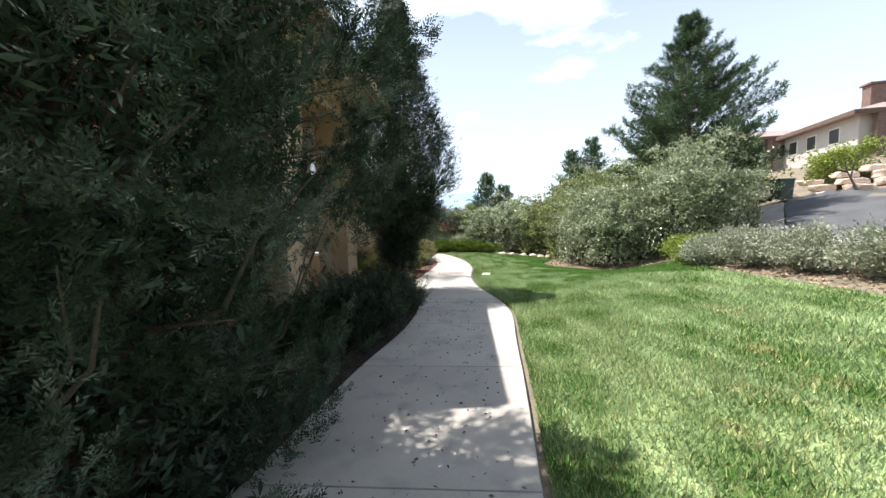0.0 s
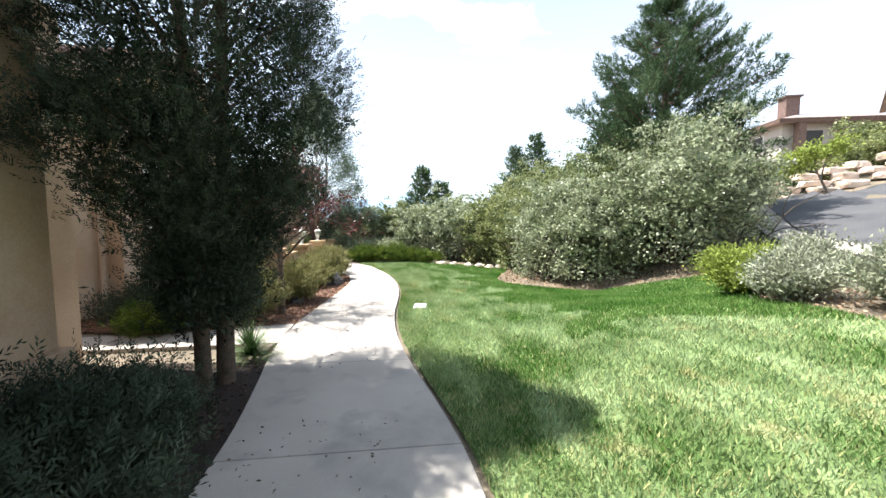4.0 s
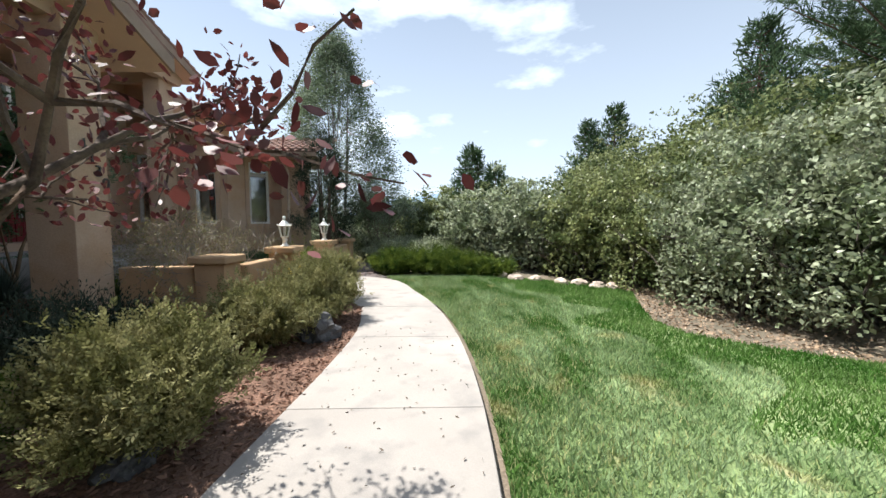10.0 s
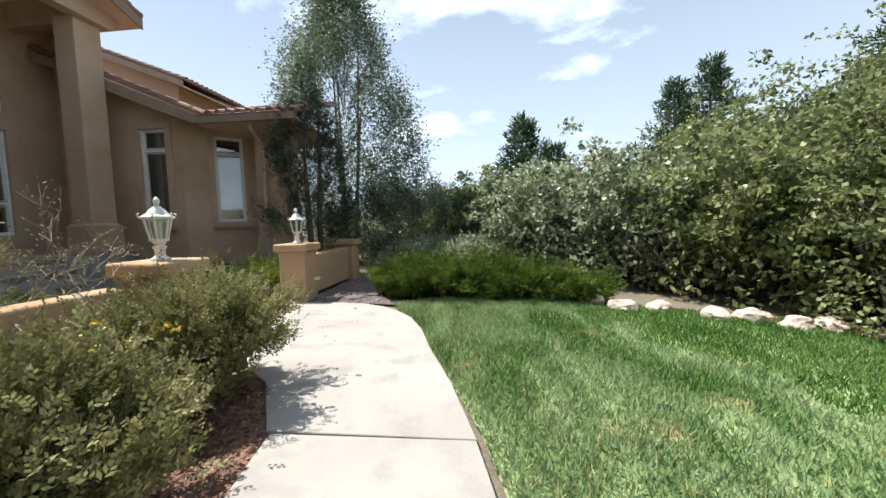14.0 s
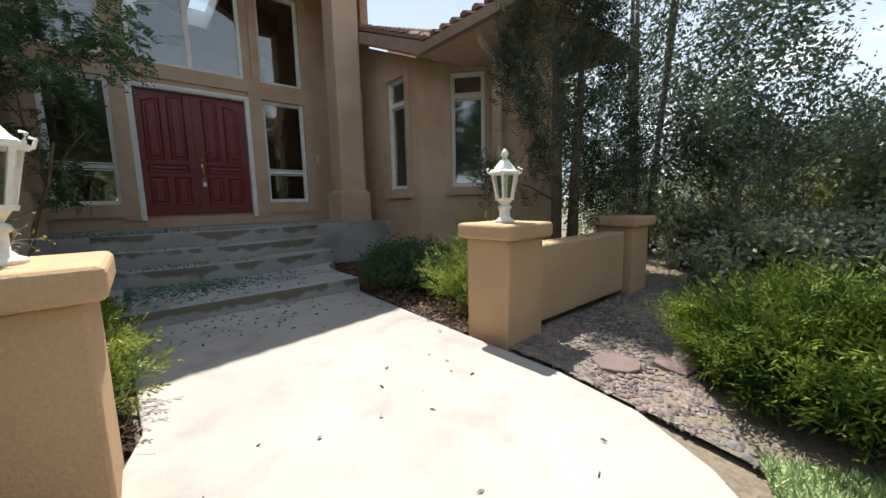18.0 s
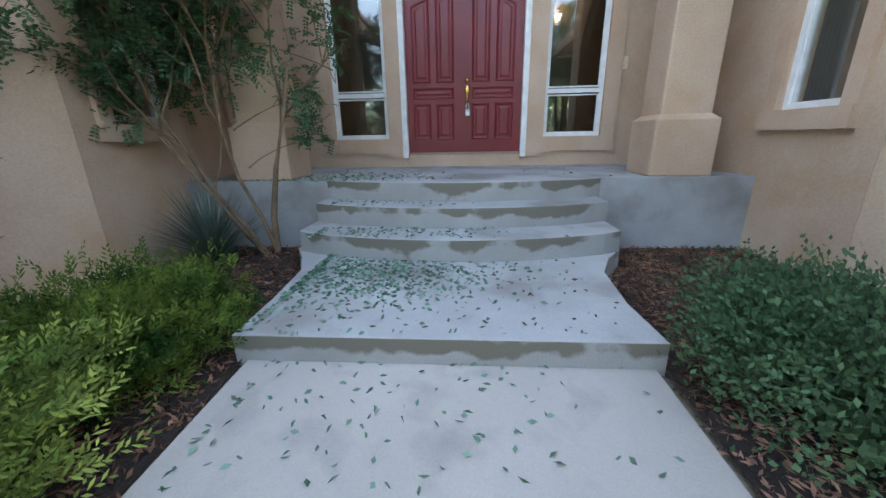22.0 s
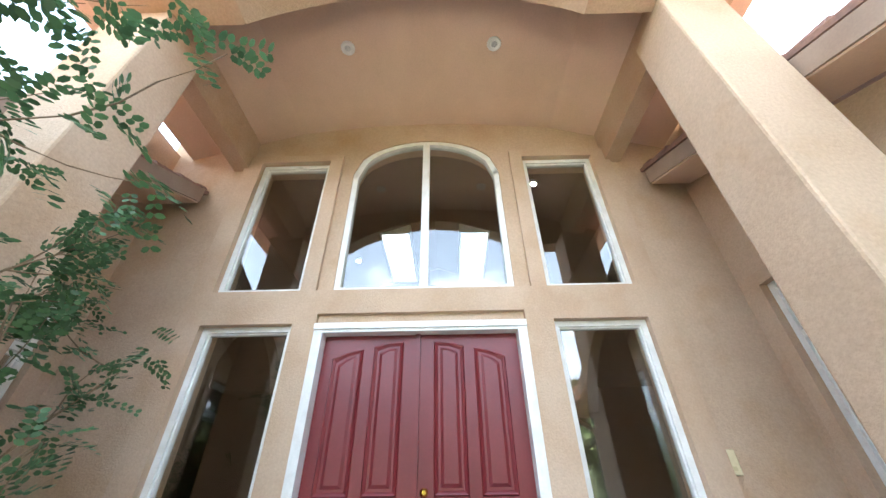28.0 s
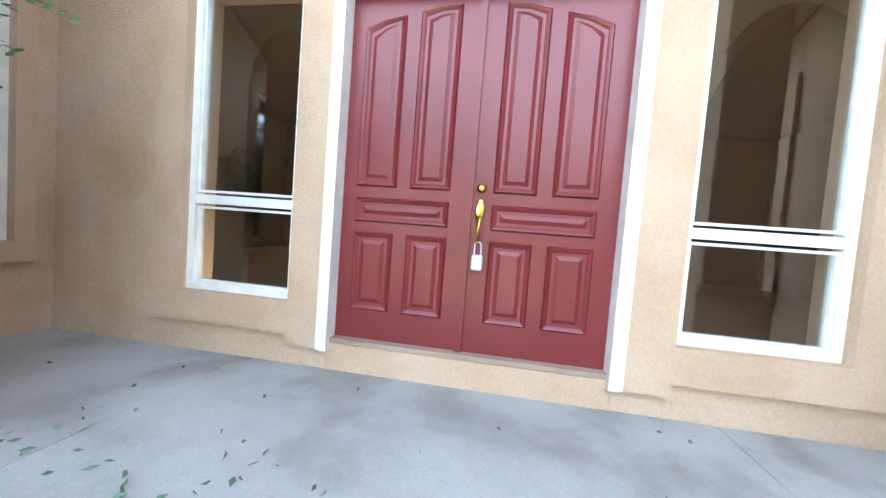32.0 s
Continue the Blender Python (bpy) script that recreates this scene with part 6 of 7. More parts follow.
def pine_tree(label, x, y, height, radius, seed, z=None, tufts=1500, needle=(0.24, 0.036), per=30):
    """A ponderosa-like pine: straight trunk, whorls of limbs, needle tufts with gaps between."""
    rng = np.random.default_rng(seed)
    e = thing("pine_tree", label, "pine tree", "pines on the slope", at=(x, y, (ground_z(x, y) if z is None else z)))
    segs = [([(0, 0, -0.3), (0.05, 0, height * 0.5), (0, 0.05, height)], [0.022 * height, 0.014 * height, 0.01])]
    anchors, dirs = [], []
    levels = int(height * 3.2)
    for k in range(levels):
        t = 0.14 + 0.86 * k / levels
        reach = radius * (0.45 + 0.62 * math.sin(math.pi * min(1.0, t * 1.15) ** 0.75)) * (1 - t ** 3.2) ** 0.9 + 0.15
        for _ in range(6):
            a, ln = rng.uniform(0, 2 * math.pi), reach * rng.uniform(0.62, 1.0)
            p0 = np.array([0, 0, t * height])
            tip = np.array([ln * math.cos(a), ln * math.sin(a), t * height + ln * rng.uniform(0.15, 0.5)])
            mid = (p0 + tip) / 2 - [0, 0, 0.08 * ln]
            across = np.array([-math.sin(a), math.cos(a), 0.0])
            segs.append(([tuple(p0), tuple(mid), tuple(tip)], [0.035, 0.02, 0.008]))
            for q in np.linspace(0.35, 1.0, max(3, int(ln * 3.6))):
                for side in (-1, 1):
                    b = p0 + (tip - p0) * q + across * side * rng.uniform(0.03, 0.28) * ln * (1.15 - q) + [0, 0, rng.uniform(-0.05, 0.16)]
                    anchors.append(b)
                    dirs.append(unit(tip - p0 + across * side * 0.5 * ln + np.array([0, 0, 1.1 * ln])))
    limbs_mesh(e, segs, BARK_PINE, 0.01)
    A, D = np.array(anchors), np.array(dirs)
    idx = np.repeat(np.arange(len(A)), per)
    along = rng.uniform(0, 1, (len(idx), 1))
    ax = D[idx] * (0.35 + 0.6 * along) + rng.normal(size=(len(idx), 3)) * 0.55
    pts = A[idx] + D[idx] * along * needle[0] * 1.3 + rng.normal(size=(len(idx), 3)) * 0.02
    mesh_from("crown", leaf_quads(pts, ax, *needle, rng), None, PINE, e)
    return e


def oak_bush(x, y, rx, ry, h, seed, mat, leaves=9000, leaf=(0.085, 0.05), label="dense scrub oak thicket with dusty grey-green leaves", z=None, bare=0.15):
    """A thicket of scrub oak: many stems, twiggy below, leaves in clumps above."""
    rng = np.random.default_rng(seed)
    e = thing("scrub_oak", label, "bush", "scrub oak thicket", at=(x, y, (ground_z(x, y) if z is None else z)))
    segs, tips = [], []
    for k in range(9):
        a, q = rng.uniform(0, 2 * math.pi), rng.uniform(0, 0.7)
        b = (rx * q * math.cos(a), ry * q * math.sin(a), -0.1)
        grow(rng, b, (0.4 * math.cos(a), 0.4 * math.sin(a), 1.0), h * 0.45, 0.035, 2, segs, tips, 0.5, 3, 0.7, 0.65, 0.1)
    limbs_mesh(e, segs, BARK_OAK)
    core(e, rng, (0, 0, h * 0.45), (rx * 0.8, ry * 0.8, h * 0.43), 2600, 0.2, mat)
    c, d = lumps(rng, (0, 0, h * 0.5), (rx, ry, h * 0.5), int(70 + 22 * rx * h))
    low = d[:, 2] < 0.1
    hor = unit(d[:, :2])
    c[low, :2] = hor[low] * np.array([rx, ry]) * rng.uniform(0.78, 1.0, (low.sum(), 1))
    c *= 1 + 0.13 * rng.normal(size=(len(c), 1))
    idx = rng.integers(0, len(c), leaves)
    pts = c[idx] + rng.normal(size=(leaves, 3)) * np.array([0.14, 0.14, 0.08])
    low = pts[:, 2] < h * bare
    skirt = rng.random(leaves) < 0.16
    a = rng.uniform(0, 2 * math.pi, leaves)
    q = rng.uniform(0.72, 1.04, leaves)
    pts[skirt] = np.stack([rx * q * np.cos(a), ry * q * np.sin(a), h * rng.uniform(0.02, 0.34, leaves)], 1)[skirt]
    n = len(pts)
    pts[:, 2] = np.maximum(pts[:, 2], 0.03)
    ax = rng.normal(size=(n, 3)) + np.array([0, 0, -0.15])
    mesh_from("crown", leaf_quads(pts, ax, *leaf, rng), None, mat, e)
    return e


def blades(name, label, category, x, y, count, length, width, mat, seed, arch=0.5, z=None, stiff=0.0):
    """A tuft of long narrow blades that arch outwards."""
    rng = np.random.default_rng(seed)
    e = thing(name, label, category, at=(x, y, (ground_z(x, y) if z is None else z)))
    a = rng.uniform(0, 2 * math.pi, count)
    tilt = rng.uniform(0.1, 1.25, count)
    L = length * rng.uniform(0.6, 1.1, count)
    rows = []
    for s in np.linspace(0, 1, 5):
        r = L * s * np.sin(tilt) * (0.7 + 0.3 * s)
        hgt = L * s * np.cos(tilt) - arch * L * s * s * np.sin(tilt) * (1 - stiff)
        rows.append(np.stack([r * np.cos(a), r * np.sin(a), np.maximum(hgt, 0.01) + 0.0], 1))
    side = np.stack([-np.sin(a), np.cos(a), np.zeros(count)], 1) * width / 2
    quads = []
    for k in range(4):
        w0, w1 = 1 - (k / 4) ** 2, 1 - ((k + 1) / 4) ** 2
        quads.append(np.stack([rows[k] - side * w0, rows[k] + side * w0, rows[k + 1] + side * w1, rows[k + 1] - side * w1], 1))
    mesh_from("foliage", np.concatenate(quads), None, mat, e)
    return e


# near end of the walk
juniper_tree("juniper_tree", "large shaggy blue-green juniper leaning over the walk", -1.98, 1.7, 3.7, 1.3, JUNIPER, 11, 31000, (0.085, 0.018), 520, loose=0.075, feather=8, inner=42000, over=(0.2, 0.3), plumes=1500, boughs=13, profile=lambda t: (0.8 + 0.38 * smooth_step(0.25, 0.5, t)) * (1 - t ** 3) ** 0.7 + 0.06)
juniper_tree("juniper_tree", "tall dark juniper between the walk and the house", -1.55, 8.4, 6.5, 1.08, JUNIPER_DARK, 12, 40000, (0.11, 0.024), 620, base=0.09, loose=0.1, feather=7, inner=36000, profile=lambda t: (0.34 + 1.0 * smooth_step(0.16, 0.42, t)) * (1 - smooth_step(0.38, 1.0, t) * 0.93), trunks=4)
for x, y, rx, ry, h, n_, sd in ((-1.62, 6.2, 0.78, 1.1, 0.42, 5200, 21), (-1.85, 7.25, 0.5, 0.5, 0.3, 2600, 22), (-1.72, 4.65, 0.72, 0.85, 0.44, 4600, 23)):
    shrub("juniper_shrub", "low dark spreading juniper in front of the pilasters", "juniper shrub", x, y, (rx, ry), h, JUNIPER_DARK, n_, (0.15, 0.012), 70, sd, 0.9, 0.08, "dark junipers", wisps=0.22, feather=8, nstems=16, bark=BARK_GREY)
blades("ornamental_grass", "dark green arching ornamental grass clump", "grass clump", -1.5, 9.2, 420, 0.55, 0.012, BLADE, 31)

# beds along the walk
def plum_tree(x, y):
    """A short dark trunk that forks at shoulder height into spreading, sparsely leaved boughs."""
    rng = np.random.default_rng(41)
    z = ground_z(x, y)
    e = thing("plum_tree", "small purple-leaf plum tree with dark red leaves", "plum tree", at=(x, y, z))
    segs, tips = [([(0, 0, -0.1), (0.03, 0.0, 0.5), (0.0, 0.02, 1.0), (0.02, 0.03, 1.45)], [0.075, 0.058, 0.052, 0.042])], []
    for k in range(9):
        a = 2.4 * k + 0.4
        grow(rng, (0.01, 0.02, 1.0 + 0.05 * k), (math.cos(a), math.sin(a), 0.62 + 0.15 * k), 1.08, 0.03, 2, segs, tips, 0.4, 4, 0.55, 0.62, 0.1)
    limbs_mesh(e, segs, BARK_DARK)
    P, D = np.array([t[0] for t in tips]), np.array([t[1] for t in tips])
    idx = np.repeat(np.arange(len(P)), 8)
    pts = P[idx] + rng.normal(size=(len(idx), 3)) * 0.07
    ax = D[idx] * 0.5 + rng.normal(size=(len(idx), 3)) * 0.7 + np.array([0, 0, -0.2])
    mesh_from("crown", leaf_ovals(pts, ax, 0.05, 0.03, rng), None, PLUM, e)
    return e


plum_tree(-1.93, 11.7)
for x, y, r, h, sd in ((-2.45, 11.2, 0.66, 0.9, 51), (-1.98, 12.95, 0.5, 0.72, 52), (-2.15, 14.95, 0.48, 0.66, 53), (-1.85, 16.0, 0.46, 0.68, 54), (-2.2, 17.3, 0.58, 0.86, 55)):
    olive = shrub("olive_shrub", "rounded olive-green twiggy shrub in the bark bed", "shrub", x, y, (r, r), h, SHRUB, 6200, (0.09, 0.016), 80, sd, 0.9, 0.065, "olive shrubs", wisps=0.12, feather=6, nstems=14)
    if sd == 55:
        frng = np.random.default_rng(555)
        d_ = unit(frng.normal(size=(26, 3)) + np.array([0.6, -0.2, 0.8]))
        d_[:, 2] = np.abs(d_[:, 2])
        f_ = d_ * np.array([r, r, h * 0.55]) * frng.uniform(0.95, 1.12, (26, 1)) + np.array([0, 0, h * 0.5])
        f_ = np.repeat(f_, 7, axis=0) + frng.normal(size=(182, 3)) * 0.012
        mesh_from("blossom", leaf_quads(f_, frng.normal(size=(182, 3)) + np.array([0, 0, 0.5]), 0.04, 0.03, frng), None, YELLOW, olive, label="small yellow blossoms")
shrub("juniper_shrub", "low dark juniper mat against the wing", "juniper shrub", -4.2, 12.2, (0.9, 1.3), 0.5, JUNIPER_DARK, 9000, (0.07, 0.016), 90, 61, 0.7, 0.14, "wing junipers")
shrub("juniper_shrub", "low dark juniper mat against the wing", "juniper shrub", -4.3, 14.6, (0.75, 1.1), 0.5, JUNIPER_DARK, 8000, (0.07, 0.016), 90, 62, 0.7, 0.14, "wing junipers")
shrub("juniper_shrub", "low bright green juniper under the plum tree", "juniper shrub", -3.25, 12.4, (0.55, 0.7), 0.4, SPREAD_JUNIPER, 3000, (0.14, 0.013), 60, 63, 0.7, 0.08, "wing junipers", wisps=0.12, feather=7)
shrub("juniper_shrub", "low green juniper mat filling the bed below the wing window", "juniper shrub", -3.35, 11.0, (0.6, 0.75), 0.36, SPREAD_JUNIPER, 3400, (0.14, 0.013), 70, 64, 0.6, 0.08, "wing junipers", wisps=0.12, feather=7)
broad_tree("bare_shrub", "grey twiggy nearly bare shrub behind the low wall", "shrub", -4.45, 17.02, 2.3, 0.02, SHRUB, TWIG, 64, (0.03, 0.014), 1, 4, 4, 0.75, 0.36, 6, 0.45, scatter=0.04, lift=0.05)

# entry court
shrub("juniper_shrub", "bright yellow-green feathery juniper beside the entry path", "juniper shrub", -4.25, 17.72, (0.85, 0.6), 0.46, JUNIPER_BRIGHT, 5000, (0.14, 0.013), 130, 71, 0.7, 0.09, "court junipers", wisps=0.1, feather=8)
shrub("juniper_shrub", "dark green feathery juniper beside the steps", "juniper shrub", -5.7, 17.55, (0.68, 0.55), 0.36, SPREAD_JUNIPER, 3400, (0.14, 0.013), 110, 72, 0.7, 0.09, "court junipers", wisps=0.1, feather=8)
shrub("green_shrub", "rounded blue-green leafy shrub beside the steps", "shrub", -5.35, 21.5, (0.82, 0.66), 0.6, SHRUB_GREEN, 16000, (0.035, 0.02), 110, 73, 0.6, 0.09, "court shrubs")
shrub("juniper_shrub", "bright green loose juniper in the bark bed", "juniper shrub", -4.05, 21.62, (0.55, 0.5), 0.55, JUNIPER_BRIGHT, 2600, (0.13, 0.013), 90, 74, 0.8, 0.12, "court junipers", wisps=0.2, feather=8)
blades("yucca", "grey-green yucca with stiff pointed blades", "yucca", -7.5, 16.9, 300, 0.95, 0.024, YUCCA, 75, 0.25, stiff=0.7)


def locust_tree(x, y, z):
    """Three slender stems leaning away from the porch, with pinnate leaves on arching twigs."""
    rng = np.random.default_rng(76)
    e = thing("locust_tree", "slender multi-stemmed locust tree with feathery green leaflets", "locust tree", at=(x, y, z))
    segs, tips = [], []
    for dx, dy, hh, r in ((0.02, -0.26, 2.2, 0.042), (0.15, -0.42, 2.0, 0.032), (-0.02, -0.16, 2.1, 0.03), (0.3, -0.3, 1.7, 0.026)):
        grow(rng, (dx * 0.3, dy * 0.3, -0.1), (dx, dy, 1.0), hh, r, 3, segs, tips, 0.3, 5, 0.6, 0.6, 0.12)
    keep = [k for k, t in enumerate(tips) if y + t[0][1] < 17.85 + 0.35 * smooth_step(0.9, 1.5, t[0][2]) and t[0][0] > -0.45 - 0.6 * smooth_step(1.9, 2.6, t[0][2])]
    segs = [s_ for s_ in segs if y + s_[0][-1][1] < 17.9 + 0.35 * smooth_step(0.9, 1.5, s_[0][-1][2]) and s_[0][-1][0] > -0.5 - 0.6 * smooth_step(1.9, 2.6, s_[0][-1][2])]
    for z_, d_ in ((1.0, (-0.35, 0.75, 0.35)), (1.4, (-0.4, 0.75, 0.5))):
        n0 = len(tips)
        grow(rng, (0.0, -0.26 * z_, z_), d_, 0.66, 0.011, 2, segs, tips, 0.3, 2, 0.5, 0.6, 0.05)
        keep += range(n0, len(tips))
    for s_, d_, ln in (((0.05, -0.35, 2.2), (0.3, 1.0, 0.75), 1.35), ((0.0, -0.3, 2.5), (0.12, 0.95, 0.8), 1.2), ((0.0, -0.3, 2.4), (0.5, 0.7, 0.7), 1.3)):
        n0 = len(tips)
        grow(rng, s_, d_, ln, 0.013, 2, segs, tips, 0.25, 3, 0.45, 0.6, 0.02)
        keep += range(n0, len(tips))
    limbs_mesh(e, segs, BARK_TAN)
    P, D = np.array([tips[k][0] for k in keep]), np.array([tips[k][1] for k in keep])
    idx = np.repeat(np.arange(len(P)), 2)
    pts = P[idx] + rng.normal(size=(len(idx), 3)) * 0.05
    ax = D[idx] * 0.5 + rng.normal(size=(len(idx), 3)) * 0.7 + np.array([0, 0.12, -0.3])
    mesh_from("crown", pinnate_ovals(pts, ax, 0.2, (0.044, 0.023), 12, rng), None, LOCUST, e)
    return e


locust_tree(-7.85, 17.5, -0.35)

# beyond the far pier
tagged(juniper_tree("ash_tree", "", -4.35, 26.6, 9.3, 2.25, ASH, 81, 56000, (0.1, 0.046), 300, base=0.12, loose=0.24, trunks=5, bark=BARK_GREY, up=-0.1, profile=lambda t: (0.5 + 0.55 * math.sin(min(1, t * 1.15) * 3.0)) * (1 - t ** 4) ** 0.6), "tall airy multi-stemmed tree with small grey-green leaves", "tree")
juniper_tree("conifer_tree", "dark airy young conifer at the corner of the wing", -3.8, 22.75, 4.4, 0.95, JUNIPER_DARK, 82, 5200, (0.15, 0.034), 64, base=0.2, loose=0.11, feather=6, trunks=4)
for k, (x, y, h, n) in enumerate(((-2.2, 25.6, 3.9, 3), (-0.6, 26.8, 3.4, 3), (-1.8, 29.0, 4.2, 3))):
    broad_tree("young_tree", "slender young tree with small grey-green leaves beyond the garden wall", "tree", x, y, h, 0.035, ASH, BARK_GREY, 83 + k, (0.075, 0.038), 7, 3, 4, 0.6, 0.36, n, 0.22, lift=0.25, scatter=0.13)
for k, (x, y, r, h) in enumerate(((-2.0, 24.6, 0.8, 0.8), (-0.9, 25.3, 0.9, 1.0), (-2.9, 26.6, 1.0, 1.2), (-0.2, 24.4, 0.9, 0.9), (-3.6, 32.0, 2.2, 2.6), (-6.5, 31.5, 2.4, 3.0), (-5.4, 28.6, 1.4, 1.8))):
    oak_bush(x, y, r, r, h, 190 + k, OAK_GREY, 5000, (0.08, 0.045), "low grey-green brush beyond the garden wall")
for k, (x, y, rx, ry, h) in enumerate(((-1.25, 21.5, 0.62, 0.5, 0.42), (-0.5, 21.35, 0.9, 0.6, 0.52), (0.5, 21.3, 0.85, 0.5, 0.38), (1.35, 21.2, 0.7, 0.4, 0.24))):
    shrub("spreading_juniper", "bright green low spreading juniper at the bend of the walk", "juniper shrub", x, y, (rx, ry), h, SPREAD_JUNIPER, 7000, (0.16, 0.013), 80, 91 + k, 0.45, 0.06, "bend junipers", wisps=0.2, feather=7)

# scrub oak thicket across the lawn
OAKS = [(8.8, 14.3, 2.0, 1.7, 4.0), (6.9, 15.7, 1.6, 1.4, 3.4), (6.2, 17.6, 1.6, 1.6, 3.2), (10.3, 16.6, 2.0, 2, 4.1), (8.5, 18, 2, 2, 4.0), (6.3, 20, 1.8, 1.7, 3.2), (5.2, 22.3, 1.8, 1.6, 3.0), (3.4, 23.8, 1.7, 1.4, 2.7), (1.6, 24.8, 1.6, 1.4, 2.6), (8.5, 22, 2.2, 2, 3.8), (6.5, 25, 2.4, 2, 3.5), (3.8, 26.8, 2.2, 2, 3.2), (0.4, 26.4, 1.6, 1.5, 2.6), (10.5, 26, 3, 3, 4.6), (5, 31, 3, 3, 4.0), (1, 33, 3, 3, 3.6), (-2.5, 33, 2.5, 2.5, 3.2), (10, 31, 3, 3, 4.5), (14, 22, 3, 3, 4.0)]
for k, (x, y, rx, ry, h) in enumerate(OAKS):
    oak_bush(x, y, rx, ry, h, 100 + k, OAK_GREY if k in (0, 1, 2, 7, 8) else OAK, 17000 if y < 21 else 9500, (0.1, 0.062) if y < 21 else (0.14, 0.09))
for k, (x, y, r, h, m) in enumerate(((6.35, 10.3, 0.65, 0.75, LIME), (6.15, 9.2, 0.55, 0.6, SAGE), (6.35, 8.1, 0.65, 0.65, SAGE), (6.4, 6.9, 0.6, 0.65, SAGE), (6.5, 5.7, 0.65, 0.7, SAGE), (6.5, 4.4, 0.6, 0.65, SAGE), (7.2, 9.9, 0.5, 0.7, SAGE))):
    shrub("sage_shrub", "rounded lime-green shrub in the lawn border" if m is LIME else "rounded dusty grey-green shrub in the lawn border", "shrub", x - 0.1, y, (r * 0.85, r * 0.85), h * 1.05, m, 5500, (0.062, 0.028), 60, 130 + k, 0.7, 0.1, "border shrubs")
pine_tree("large dark green pine above the thicket", 10.3, 17.5, 9.7, 3.3, 141, per=46, needle=(0.19, 0.021))
# unseen pines, added to darken what the slanted bay panes reflect
for k, (x, y, h, r) in enumerate(((6.8, -3.8, 13.0, 3.2), (10.5, -6.0, 14.0, 3.4), (3.2, -8.0, 13.0, 3.2), (14.0, -3.0, 12.0, 3.0), (8.0, -11.0, 14.5, 3.6))):
    pine_tree("dark green pine behind the start of the walk, unseen, added for the bay window reflections", x, y, h, r, 171 + k, needle=(0.32, 0.07), per=5)
for k, (x, y, h, r) in enumerate(((2.0, 31.5, 6.0, 1.5), (3.6, 33, 5.2, 1.4), (10.2, 35, 7.0, 1.9), (12.2, 35.5, 7.6, 2.0), (14.5, 27, 8.0, 2.4), (16.5, 30, 7, 2.2))):
    pine_tree("dark green pine on the far slope", x, y, h, r, 142 + k, needle=(0.32, 0.07), per=5)
broad_tree("small_tree", "small lime-green ornamental tree by the terrace wall", "tree", 18.3, 17.9, 3.4, 0.07, LIME, BARK_GREY, 151, (0.12, 0.07), 10, 3, 4, 0.6, 0.35, 1, lift=0.1, scatter=0.18)
for k, (x, y, r, h) in enumerate(((20.5, 21, 1.2, 1.4), (24, 20, 1.5, 1.8), (31, 21.5, 2.2, 2.8), (34, 21, 2.2, 3.0), (27.5, 23, 1.4, 2.4))):
    oak_bush(x, y, r, r, h, 160 + k, OAK, 4000, (0.16, 0.09), "leafy green shrub on the hill terrace")

# ---- lawn ----
LAWN = [(5.5, -6), (5.45, 6), (5.6, 8), (5.9, 9.6), (7.4, 11.2), (7.8, 12.6), (6.2, 14.4), (4.6, 15.3), (3.7, 15.9), (3.6, 16.6), (4.0, 17.6), (4.9, 19.6), (4.6, 20.4), (3.0, 20.75), (1.2, 20.95), (0.2, 21.0), (-0.8, 20.95), (-1.45, 20.6)]
LAWN += [(-1.25, 20.02), (-0.98, 19.65), (-0.75, 19.1), (-0.58, 18.5), (-0.3, 17.7)] + [(edge_at(RIGHT, y / 2) + 0.05, y / 2) for y in range(34, -13, -1)]


def inside(px, py, poly):
    c = np.zeros(len(px), bool)
    n = len(poly)
    for i in range(n):
        (x0, y0), (x1, y1) = poly[i], poly[(i + 1) % n]
        if y0 != y1:
            c ^= ((y0 > py) != (y1 > py)) & (px < (x1 - x0) * (py - y0) / (y1 - y0) + x0)
    return c


def heights(px, py):
    return np.array([ground_z(a, b) for a, b in zip(px, py)])


def sheet(name, poly, step, lift, mat, label, category, rough=0.0):
    bm = bmesh.new()
    bm.faces.new([bm.verts.new((*p, 0)) for p in poly])
    xs, ys = [p[0] for p in poly], [p[1] for p in poly]
    for axis, lo, hi in ((0, min(xs), max(xs)), (1, min(ys), max(ys))):
        v = lo + step
        while v < hi:
            no = (1, 0, 0) if axis == 0 else (0, 1, 0)
            bmesh.ops.bisect_plane(bm, geom=bm.verts[:] + bm.edges[:] + bm.faces[:], plane_co=(v, v, 0), plane_no=no)
            v += step
    for v in bm.verts:
        v.co.z = ground_z(v.co.x, v.co.y) + lift + rough * noise.noise(v.co * 2.3)
    bmesh.ops.recalc_face_normals(bm, faces=bm.faces[:])
    for f in bm.faces:
        if f.normal.z < 0:
            f.normal_flip()
    return structure(name, bm, mat, label, category, True)


sheet("ground_lawn", LAWN, 0.75, -0.022, LAWN_SOIL, "mown green lawn with dry patches", "lawn")
rng = np.random.default_rng(7)


def scatter(poly, per_m2, rng, keep=None):
    xs, ys = np.array([p[0] for p in poly]), np.array([p[1] for p in poly])
    n = int((xs.max() - xs.min()) * (ys.max() - ys.min()) * per_m2)
    px, py = rng.uniform(xs.min(), xs.max(), n), rng.uniform(ys.min(), ys.max(), n)
    k = inside(px, py, poly)
    if keep is not None:
        k &= keep(px, py)
    return px[k], py[k]


